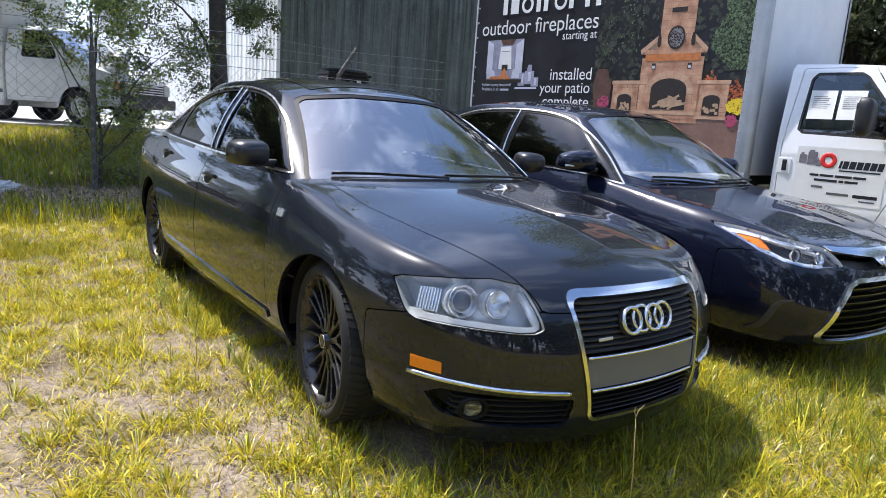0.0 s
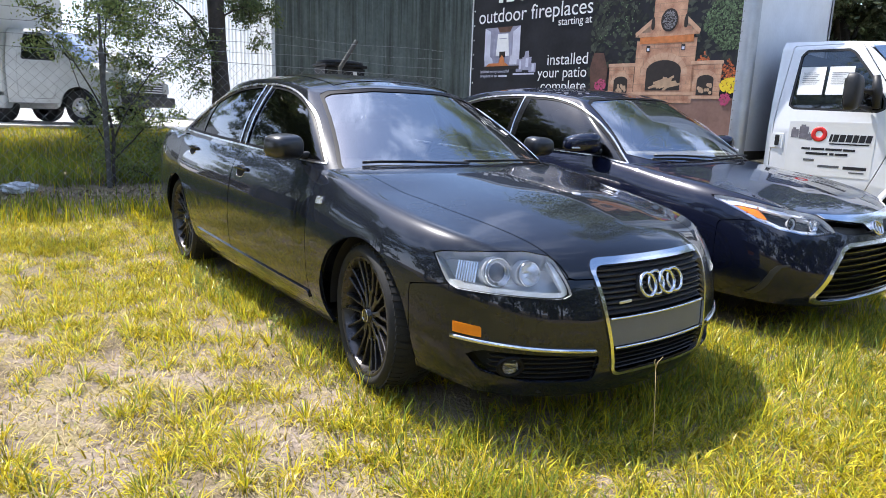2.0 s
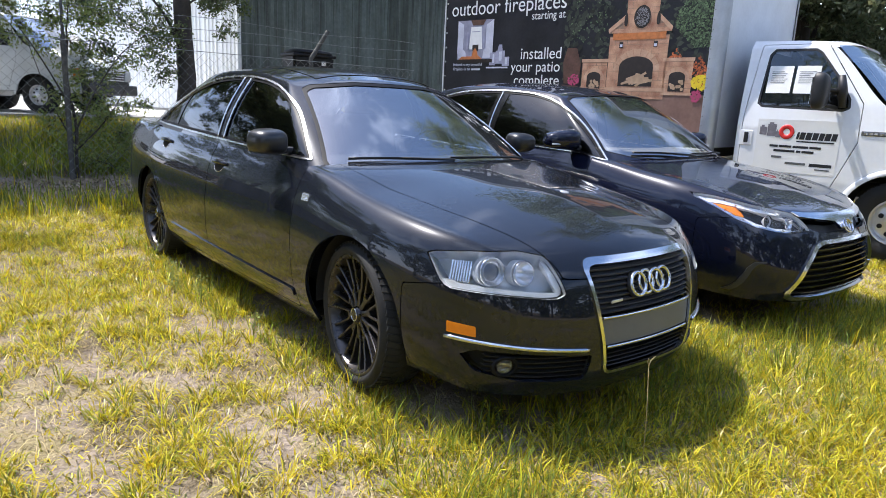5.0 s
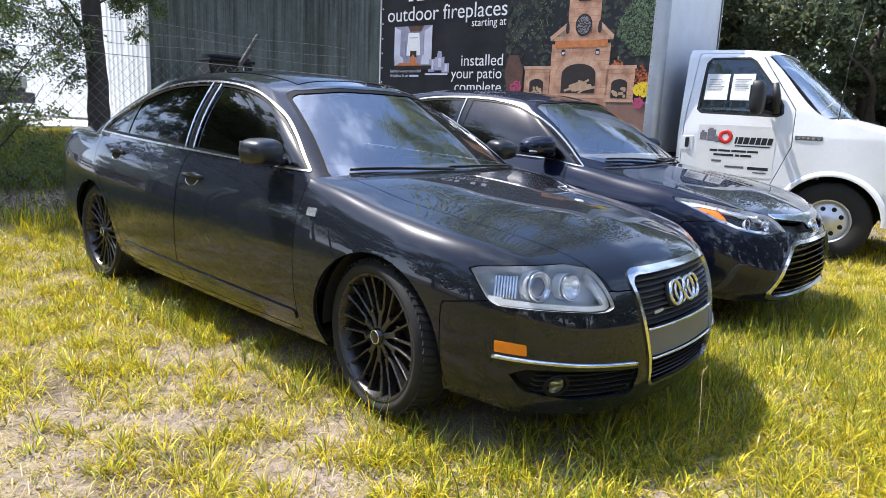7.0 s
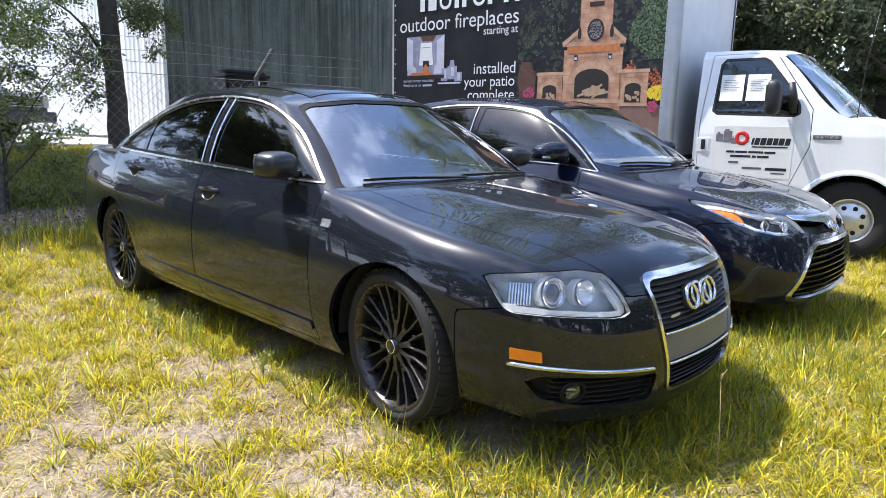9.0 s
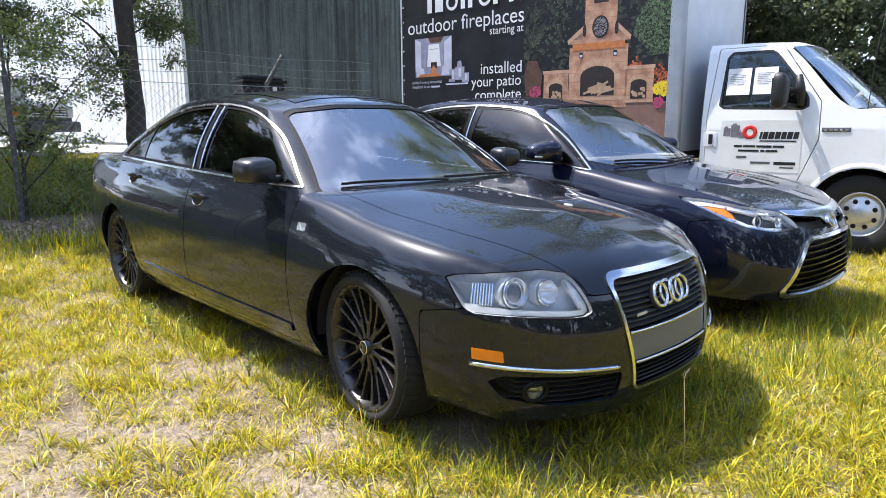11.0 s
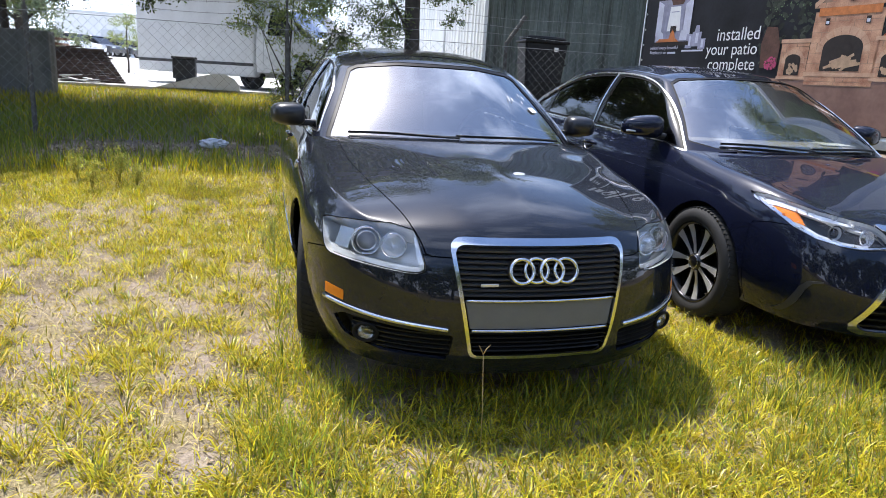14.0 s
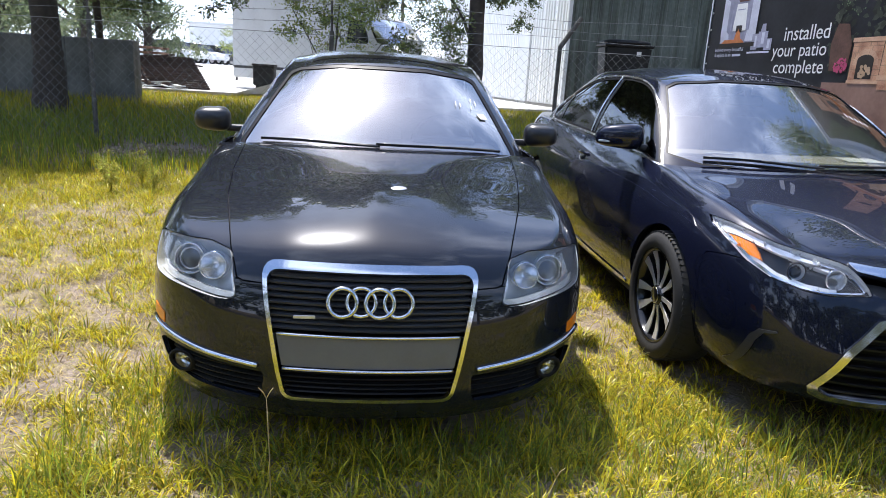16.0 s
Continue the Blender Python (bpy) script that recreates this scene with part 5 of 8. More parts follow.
def leaf_material(name, c, t, vary=.35, rough=.5, hue=.03, thin=.5):
    """Leaf or blade: matt and glossy front, light that shines through, each piece a little different."""
    m = bpy.data.materials.new(name)
    m.use_nodes = True
    n, l = m.node_tree.nodes, m.node_tree.links
    b = n["Principled BSDF"]
    b.inputs["Roughness"].default_value = rough
    b.inputs["Specular IOR Level"].default_value = .3
    g = n.new("ShaderNodeNewGeometry")
    tr = n.new("ShaderNodeBsdfTranslucent")
    mx = n.new("ShaderNodeMixShader")
    mx.inputs[0].default_value = thin
    for col, node, sock in ((c, b, "Base Color"), (t, tr, "Color")):
        h = n.new("ShaderNodeHueSaturation")
        h.inputs["Color"].default_value = (*col, 1)
        mr = n.new("ShaderNodeMapRange")
        mr.inputs["To Min"].default_value, mr.inputs["To Max"].default_value = 1 - vary, 1 + vary
        l.new(g.outputs["Random Per Island"], mr.inputs["Value"])
        l.new(mr.outputs["Result"], h.inputs["Value"])
        w = n.new("ShaderNodeTexWhiteNoise")
        w.noise_dimensions = '1D'
        l.new(g.outputs["Random Per Island"], w.inputs["W"])
        m3 = n.new("ShaderNodeMapRange")
        m3.inputs["To Min"].default_value, m3.inputs["To Max"].default_value = .5 - hue, .5 + hue
        l.new(w.outputs["Value"], m3.inputs["Value"])
        l.new(m3.outputs["Result"], h.inputs["Hue"])
        l.new(h.outputs["Color"], node.inputs[sock])
    l.new(b.outputs[0], mx.inputs[1])
    l.new(tr.outputs[0], mx.inputs[2])
    l.new(mx.outputs[0], n["Material Output"].inputs["Surface"])
    return m


M_GROUND = ground_material()
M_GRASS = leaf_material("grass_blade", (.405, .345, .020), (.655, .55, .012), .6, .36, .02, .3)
# deeper green, also used to colour in the oaks' and the cars' shade
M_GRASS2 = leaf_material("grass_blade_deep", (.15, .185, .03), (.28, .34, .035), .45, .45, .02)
M_STRAW = leaf_material("dry_straw", (.50, .40, .19), (.30, .24, .09), .45, .6, .015, .3)
M_LITTER = leaf_material("leaf_litter", (.34, .26, .18), (.10, .07, .04), .6, .8, .03, .1)
M_LEAF = leaf_material("oak_leaf", (.085, .105, .05), (.24, .29, .09), .5, .4, .03, .4)
M_LEAF2 = leaf_material("young_leaf", (.16, .19, .07), (.42, .48, .13), .45, .4, .03)
M_WEED = leaf_material("weed_leaf", (.26, .26, .05), (.50, .50, .08), .45, .45, .03)
M_BARK = material("bark", (.055, .045, .037), .9, 0, .4, 9, bump=.9, bump_scale=40)

xs = np.concatenate([np.linspace(-400, -14, 14), np.linspace(-12, -5, 29), np.linspace(-4.9, 5, 100), np.linspace(5.25, 14, 36), np.linspace(16, 400, 14)])
ys = np.concatenate([np.linspace(-400, -9, 14), np.linspace(-8, -3.2, 20), np.linspace(-3.1, 5, 82), np.linspace(5.25, 14, 36), np.linspace(15, 60, 24), np.linspace(70, 900, 16)])
GX, GY = np.meshgrid(xs, ys, indexing='ij')


def gn(x, y):
    """The same with the small bumps of the lot."""
    x, y = np.asarray(x, float), np.asarray(y, float)
    near = (np.abs(x) < 12.5) & (y > -8.1) & (y < 13.5)
    return gz(x, y) + np.where(near, vnoise(x, y, .9, 3) * .02 + vnoise(x, y, 2.7, 4) * .012 - .015, 0)


GZ = gn(GX, GY)
tagged(Shell.grid(np.stack([GX, GY, GZ], -1)).add("ground", M_GROUND), "sandy lot with patchy grass and dry straw", "ground", kind="structure")


def blades(name, x, y, z, length, width, lean, mat_, label, droop=.35, seed=1, az=None):
    """Many bent blades as one piece of stuff."""
    n = len(x)
    rng = np.random.RandomState(seed)
    a = rng.rand(n) * 2 * np.pi if az is None else az + rng.randn(n) * .35
    face_ = a + rng.randn(n) * .6
    L = length
    ux, uy = np.cos(a), np.sin(a)
    wx, wy = -np.sin(face_) * width / 2, np.cos(face_) * width / 2
    h1, o1 = L * .55 * np.cos(lean * .6), L * .55 * np.sin(lean * .6)
    h2, o2 = h1 + L * .45 * np.cos(lean * (1 + droop)), o1 + L * .45 * np.sin(lean * (1 + droop))
    V = np.zeros((n, 5, 3))
    V[:, 0] = np.stack([x - wx, y - wy, z], 1)
    V[:, 1] = np.stack([x + wx, y + wy, z], 1)
    V[:, 2] = np.stack([x + ux * o1 + wx * .8, y + uy * o1 + wy * .8, z + h1], 1)
    V[:, 3] = np.stack([x + ux * o1 - wx * .8, y + uy * o1 - wy * .8, z + h1], 1)
    V[:, 4] = np.stack([x + ux * o2, y + uy * o2, z + h2], 1)
    i = np.arange(n)[:, None] * 5
    loops = np.concatenate([i + np.array([0, 1, 2, 3]), i + np.array([3, 2, 4])], 1).ravel()
    me = bpy.data.meshes.new(name)
    me.vertices.add(n * 5)
    me.vertices.foreach_set("co", V.ravel())
    me.loops.add(n * 7)
    me.loops.foreach_set("vertex_index", loops.astype(np.int32))
    me.polygons.add(n * 2)
    st = (np.arange(n)[:, None] * 7 + np.array([0, 4])).ravel()
    me.polygons.foreach_set("loop_start", st.astype(np.int32))
    me.update(calc_edges=True)
    return tagged(link(name, me, mat_), label, "grass", kind="stuff")


def under_car(x, y):
    return ((np.abs(x) < .78) & (y > -.75) & (y < 3.8)) | ((np.abs(x - 2.29) < .78) & (y > -.7) & (y < 3.9))


def lush(x, y):
    """How thickly the grass grows, 0 to 1: thin and dry beside the black car, thick in front of the cars."""
    base = .5 + .34 * vnoise(x, y, 1.5, 11) + .36 * vnoise(x, y, 4.2, 12) + .34 * vnoise(x, y, 8.5, 14) + .2 * vnoise(x, y, .5, 13)
    dry = np.exp(-(((x + 1.75) / .95) ** 2 + ((y - .9) / 1.9) ** 2)) * .17 + np.exp(-(((x + 1.9) / .5) ** 2 + ((y + 1.05) / .35) ** 2)) * .22
    wet = np.exp(-(((x - .3) / 1.8) ** 2 + ((y + 1.9) / .9) ** 2)) * .5 + np.exp(-(((x - 1.2) / .6) ** 2 + ((y + .2) / 1.6) ** 2)) * .12 + np.clip((y - 3) / 6, 0, .4)
    return np.clip(base - dry + wet, 0, 1)


def scatter(n, x0, x1, y0, y1, seed, keepfn):
    rng = np.random.RandomState(seed)
    x, y = rng.uniform(x0, x1, n), rng.uniform(y0, y1, n)
    k = rng.rand(n) < keepfn(x, y)
    return x[k], y[k]


def clump(x, y, per, spread, seed):
    rng = np.random.RandomState(seed)
    n = len(x) * per
    r, a = np.abs(rng.randn(n)) * spread, rng.rand(n) * 2 * np.pi
    return np.repeat(x, per) + r * np.cos(a), np.repeat(y, per) + r * np.sin(a), a


def lay_grass():
    rng = np.random.RandomState(5)
    ragged = lambda x, y: np.clip((y + 2.9 + .3 * vnoise(x, y, 1.3, 81)) / .5, .15, 1) * np.clip((x + 4.6 + .4 * vnoise(x, y, 1.1, 82)) / .7, .15, 1)
    dark_in = lambda x, y: np.where(under_car(x, y), .25, 1.0) * ragged(x, y)
    # low matted sward between the tufts
    x, y = scatter(27000, -4.6, 4.8, -2.9, 4.6, 21, lambda x, y: np.clip(lush(x, y) * 1.6 - .24, .16, 1) * dark_in(x, y))
    x, y, az = clump(x, y, 12, .07, 22)
    lu = lush(x, y)
    L = rng.uniform(.04, .11, len(x)) * (.7 + .5 * lu)
    L *= np.where((np.abs(x - .1) < 1.6) & (y < -.55) & (y > -2.3), 1.2, 1)
    wd, ln = rng.uniform(.0035, .0082, len(x)), rng.uniform(.6, 1.6, len(x))
    # fewer yellow blades in front of the cars: their shadow put into the colour
    k = rng.rand(len(x)) < np.where((np.abs(x - .9) < 2.1) & (y < -.3) & (y > -1.45), .68, .93)
    blades("grass", x[k], y[k], gn(x[k], y[k]) - .01, L[k], wd[k], ln[k], M_GRASS, "yellow-green patchy lawn grass in bright sun", seed=31)
    k = ~k
    blades("grass", x[k], y[k], gn(x[k], y[k]) - .01, L[k] * 1.05, wd[k], ln[k], M_GRASS2, "deeper green grass among the lawn, thickened to darken the cars' shadow", seed=32)
    # separate spreading tufts, their blades fanned outward from the crown
    x, y = scatter(6200, -4.6, 4.8, -2.9, 4.6, 43, lambda x, y: np.clip(lush(x, y) * .7 + .30, .3, .95) * np.where(under_car(x, y), .2, 1.0))
    size = np.repeat(rng.uniform(.5, 1.3, len(x)), 48)
    x, y, az = clump(x, y, 48, .030, 44)
    n = len(x)
    L = rng.uniform(.05, .14, n) * size
    k = rng.rand(n) < .82
    wd, ln = rng.uniform(.003, .0078, n), rng.uniform(.6, 1.62, n)
    blades("grass", x[k], y[k], gn(x[k], y[k]) - .01, L[k], wd[k], ln[k], M_GRASS, "coarse bright tufts of broad-bladed grass", seed=45, az=az[k])
    k = ~k
    blades("grass", x[k], y[k], gn(x[k], y[k]) - .01, L[k], wd[k], ln[k], M_GRASS2, "green inner blades of the coarse tufts", seed=49, az=az[k])
    # longer blades in front of the cars and along their sills
    x, y = scatter(2600, -1.1, 3.2, -1.9, -.55, 61, lambda x, y: np.clip(1.1 - np.abs(y + 1.0) / .8, 0, 1) * .8 * (vnoise(x, y, 2.2, 67) > -.35))
    x2, y2 = scatter(330, -1.02, -.74, -.9, 3.6, 62, lambda x, y: .4 + .5 * (vnoise(x, y, 2.5, 63) > .1))
    x, y, az = clump(np.concatenate([x, x2]), np.concatenate([y, y2]), 5, .03, 64)
    n = len(x)
    # mostly deep green blades here, to darken the cars' shadow by colour
    k = rng.rand(n) < .35
    L, wd, ln = rng.uniform(.09, .21, n), rng.uniform(.003, .0065, n), rng.uniform(.2, 1.1, n)
    blades("grass", x[k], y[k], gn(x[k], y[k]) - .01, L[k], wd[k], ln[k], M_GRASS, "long fine grass blades in front of the cars", seed=65)
    k = ~k
    blades("grass", x[k], y[k], gn(x[k], y[k]) - .01, L[k], wd[k], ln[k], M_GRASS2, "long grass blades in front of the cars, deep green to darken their shadow", seed=66)
    # pale dead blades standing among the green
    x, y = scatter(16000, -4.6, 4.8, -2.9, 4.6, 41, lambda x, y: .8 * dark_in(x, y))
    blades("dry_grass", x, y, gn(x, y) - .005, rng.uniform(.04, .11, len(x)), rng.uniform(.003, .007, len(x)), rng.uniform(.9, 1.5, len(x)), M_STRAW, "pale dead grass blades among the green", seed=42)
    # dry straw, dead leaf bits and chips lying on the bare sand
    x, y = scatter(150000, -4.6, 5, -2.8, 4.8, 23, lambda x, y: np.clip(.95 - lush(x, y) * .6, .25, .8) * dark_in(x, y))
    blades("straw", x, y, gn(x, y) + .001, rng.uniform(.02, .08, len(x)), rng.uniform(.0016, .0045, len(x)), rng.uniform(1.3, 1.62, len(x)), M_STRAW,
           "dry straw and mown clippings lying on sand", droop=.02, seed=33)
    x, y = scatter(14000, -4.6, 5, -2.8, 4.8, 71, lambda x, y: np.clip(1.0 - lush(x, y) * .8, .1, .8) * (.35 + .65 * (vnoise(x, y, 3.1, 72) > -.15)) * dark_in(x, y))
    blades("leaf_litter", x, y, gn(x, y) + .002, rng.uniform(.010, .035, len(x)), rng.uniform(.006, .014, len(x)), rng.uniform(1.45, 1.6, len(x)), M_LITTER,
           "brown dead leaf bits scattered over the sand", droop=.1, seed=73)
    # farther lawn, bank behind the fence
    x, y = scatter(26000, -11, 5.5, 4.4, 12.2, 24, lambda x, y: np.where((y > 5.35 + .25 * np.sin(x * 2.1)) & (y < 6.5) & (x > -3.6), .04, .9))
    x, y, _ = clump(x, y, 4, .06, 25)
    L = rng.uniform(.10, .26, len(x)) * np.interp(y, (6.6, 7, 9.5, 11, 12.2), (1, 1.2, 1.1, .6, .3))
    # few bright blades where the oaks' shade lies, so the colour carries the shade
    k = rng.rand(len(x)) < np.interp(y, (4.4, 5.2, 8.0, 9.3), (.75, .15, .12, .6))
    wd = rng.uniform(.006, .012, len(x))
    ln = rng.uniform(.1, .8, len(x))
    blades("grass", x[k], y[k], gn(x[k], y[k]) - .01, L[k], wd[k], ln[k], M_GRASS, "rough yellow-green grass along the bank, coloured for its sunlit strips", seed=34)
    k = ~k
    blades("grass", x[k], y[k], gn(x[k], y[k]) - .01, L[k], wd[k], ln[k], M_GRASS2, "long deep green grass along the chain-link fence, coloured for the oaks' shade", seed=35)
    x, y = scatter(20000, -11, -4.2, -3, 4.6, 26, lambda x, y: np.clip(lush(x, y) + .1, 0, 1) * np.interp(x, (-11, -5), (.25, 1)))
    x, y, _ = clump(x, y, 6, .06, 27)
    blades("grass", x, y, gn(x, y) - .01, rng.uniform(.05, .15, len(x)), rng.uniform(.006, .01, len(x)), rng.uniform(.1, 1, len(x)), M_GRASS, "patchy grass on the open lot", seed=36)
    x, y = scatter(7000, 4.6, 10, -4, 3.5, 28, lambda x, y: np.clip(lush(x, y) + .1, 0, 1))
    x, y, _ = clump(x, y, 6, .06, 29)
    blades("grass", x, y, gn(x, y) - .01, rng.uniform(.05, .16, len(x)), rng.uniform(.006, .01, len(x)), rng.uniform(.1, 1, len(x)), M_GRASS, "grass beside the box truck", seed=37)
    # the open lot in front, thinning out with distance
    x, y = scatter(44000, -11, 10, -10, -2.5, 46, lambda x, y: np.clip(lush(x, y) * 1.2 + .05, 0, 1) * np.interp(y, (-10, -4.5), (.12, 1)))
    x, y, _ = clump(x, y, 6, .08, 47)
    blades("grass", x, y, gn(x, y) - .01, rng.uniform(.06, .15, len(x)), rng.uniform(.007, .013, len(x)), rng.uniform(.6, 1.55, len(x)), M_GRASS, "patchy grass over the open lot", seed=48)
    # fallen leaves below the fence
    x, y = scatter(16000, -4.5, 2.5, 4.7, 6.9, 30, lambda x, y: np.exp(-((y - 5.85) / .5) ** 2))
    blades("leaf_litter", x, y, gn(x, y) + .004, rng.uniform(.03, .06, len(x)), rng.uniform(.012, .03, len(x)), rng.uniform(1.2, 1.7, len(x)), M_LITTER,
           "brown fallen leaves on bare soil under the fence", droop=.1, seed=38)


lay_grass()


def weed(at, h, seed, lean=(0, 0)):
    """A single tall grass stalk with a forked seed head."""
    rng = random.Random(seed)
    e = thing("grass_stalk", Matrix.Translation(at), "single tall pale grass stalk with forked seed head", "grass")
    top = Vector((rng.uniform(-.02, .03) + lean[0], rng.uniform(-.04, .0) + lean[1], h))
    vs, fs = sweep([(0, 0, -.02), (top.x * .3, top.y * .3, h * .5), top], [.0018, .0014, .001], 5)
    raw("stalk", vs, fs, M_STRAW, e)
    for s in (-1, 1):
        vs, fs = sweep([top, top + Vector((s * .010, 0, .02)), top + Vector((s * .022, -.01, .04))], [.0014, .002, .001], 5)
        raw("seed_head", vs, fs, M_STRAW, e)
    return e


weed((-.285, -1.15, -.02), .38, 1, (.0, .02))
weed((.52, -1.30, 0), .21, 5, (.03, .0))


# ---- box truck with the printed banner ----
M_ALU = material("box_aluminium", (.50, .52, .55), .38, .55, .08, 6, bump=.03)
M_BOXWHITE = material("box_white_panel", (.74, .76, .78), .4, 0, .06, 3)
M_PRINT = material("banner_dark_print", (.012, .012, .016), .42, 0, .5, 3, spec=.4)
M_INKWHITE = material("white_ink", (.80, .80, .80), .5, 0, .04, 20)
M_STONE = material("printed_stone", (.27, .105, .06), .5, 0, .1, 9, color2=(.66, .40, .25), island=.5)
M_STONE2 = material("printed_pale_stone", (.40, .21, .13), .5, 0, .1, 9, color2=(.66, .44, .29), island=.3)
M_MORTAR = material("printed_mortar", (.26, .17, .11), .5, 0, .3, 12)
M_BROWN = material("printed_brown_shade", (.085, .042, .03), .5, 0, .5, 6)
M_MANTEL = material("printed_wood", (.50, .17, .05), .5, 0, .2, 20)
M_SOOT = material("printed_soot", (.02, .014, .012), .5, 0, .3, 20)
M_LOG = material("printed_logs", (.40, .27, .17), .5, 0, .2, 20, island=.4)
M_LEAFINK = material("printed_leaves", (.085, .125, .06), .5, 0, .2, 20, island=.9)
M_LEAFDARK = material("printed_dark_leaves", (.03, .035, .025), .5, 0, .2, 20, island=.8)
M_YELLOW = material("printed_yellow_flowers", (.75, .55, .02), .5, 0, .1, 20, island=.25)
M_PINK = material("printed_pink_flowers", (.42, .06, .14), .5, 0, .1, 20, island=.35)
M_RUST = material("printed_rust_leaves", (.40, .10, .03), .5, 0, .2, 20, island=.5)
M_PATIO = material("printed_patio", (.16, .085, .065), .5, 0, .4, 3, color2=(.30, .18, .14))
M_LILAC = material("printed_lilac", (.30, .30, .40), .5, 0, .2, 10, island=.3)
M_FLECK = material("printed_grey_fleck", (.20, .19, .20), .5, 0, .2, 20, island=.5)
M_PALE = material("printed_pale_room", (.55, .56, .66), .5, 0, .15, 6)
M_BLOCK = material("printed_grey_blocks", (.16, .15, .17), .5, 0, .3, 30)
M_RED = material("red_ink", (.65, .03, .025), .5, 0, .05, 20)
M_INK = material("black_ink", (.015, .015, .017), .5, 0, .1, 20)

TRUCK = pose(4.47, 1.36, 0, 0, 0, 6.6)


def flat(bm, pts, lift):
    """A flat piece of print on the box's side: pts of (s from the front corner, z)."""
    f = bm.faces.new([bm.verts.new((-lift, s, z)) for s, z in pts])
    return f


def rect(bm, s0, s1, z0, z1, lift):
    return flat(bm, [(s0, z0), (s1, z0), (s1, z1), (s0, z1)], lift)


def print_part(name, bm, mat_, parent, label=""):
    for f in bm.faces:
        if f.normal.x > 0:
            f.normal_flip()
    bm.normal_update()
    for f in bm.faces:
        if f.normal.x > 0:
            f.normal_flip()
    n = len(bm.faces)
    if n == 1 or n > 300:
        ob = part(name, bm, mat_, parent, label)
        if n > 1:
            ob["kind"] = "stuff"
        return ob
    for f in bm.faces:
        vs = [v.co.copy() for v in f.verts]
        raw(name, vs, [tuple(range(len(vs)))], mat_, parent, label, False)
    bm.free()


def words(text):
    """The outlines of some printed words as a mesh, and their width."""
    c = bpy.data.curves.new("text", 'FONT')
    c.body = text
    c.extrude = .0006
    tmp = bpy.data.objects.new("text", c)
    me = bpy.data.meshes.new_from_object(tmp)
    bpy.data.objects.remove(tmp)
    co = np.array([v.co[:] for v in me.vertices])
    w = co[:, 0].max() - co[:, 0].min()
    return me, co, w


def lettering(text, s_left, s_right, z, hgt, parent, mat_=None, lift=.012):
    """A printed line, each word a part of its own."""
    full = words(text)[2]
    kx = (s_left - s_right) / full
    for i, word in enumerate(text.split()):
        me, co, w = words(word)
        head = " ".join(text.split()[:i + 1])
        x0 = words(head)[2] - w
        out = np.stack([-lift - co[:, 2], s_left - (x0 + co[:, 0] - co[:, 0].min()) * kx, z + co[:, 1] * hgt], 1)
        me.vertices.foreach_set("co", out.ravel())
        me.update()
        ob = link("lettering", me, mat_ or M_INKWHITE, parent, "", False)
        ob.name = "lettering"


def blobs(bm, n, s0, s1, z0, z1, size, lift, seed, shape=None):
    rng = random.Random(seed)
    k = 0
    for _ in range(n * 4):
        s, z = rng.uniform(s0, s1), rng.uniform(z0, z1)
        if shape and not shape(s, z):
            continue
        a, r = rng.uniform(0, 6.28), size * rng.uniform(.5, 1.3)
        pts = [(s + r * math.cos(a + t) * (1 if i % 2 else .55), z + r * math.sin(a + t) * (1 if i % 2 else .55)) for i, t in enumerate((0, 1.3, 2.6, 3.9, 5.2))]
        flat(bm, pts, lift + k * 2e-6)
        k += 1
        if k >= n:
            break


def stones(bm, s0, s1, z0, z1, w, h, lift, seed, keep=None):
    rng = random.Random(seed)
    z = z0
    while z < z1 - 1e-4:
        zz = min(z1, z + h * rng.uniform(.7, 1.2))
        s = s0
        while s < s1 - 1e-4:
            ss = min(s1, s + w * rng.uniform(.5, 1.4))
            if s1 - ss < w * .3:
                ss = s1
            if not keep or keep((s + ss) / 2, (z + zz) / 2):
                j = lambda: rng.uniform(-.004, .004)
                flat(bm, [(s + .002 + j(), z + .002), (ss - .002 + j(), z + .002), (ss - .002 + j(), zz - .002), (s + .002 + j(), zz - .002)], lift)
            s = ss
        z = zz


def arch(bm, c, w, z0, z1, lift, n=12):
    r = w / 2
    pts = [(c - r, z0), (c + r, z0)]
    for i in range(n + 1):
        a = math.pi * i / n
        pts.append((c + r * math.cos(a), z1 - r * .55 + r * .55 * math.sin(a)))
    flat(bm, pts, lift)


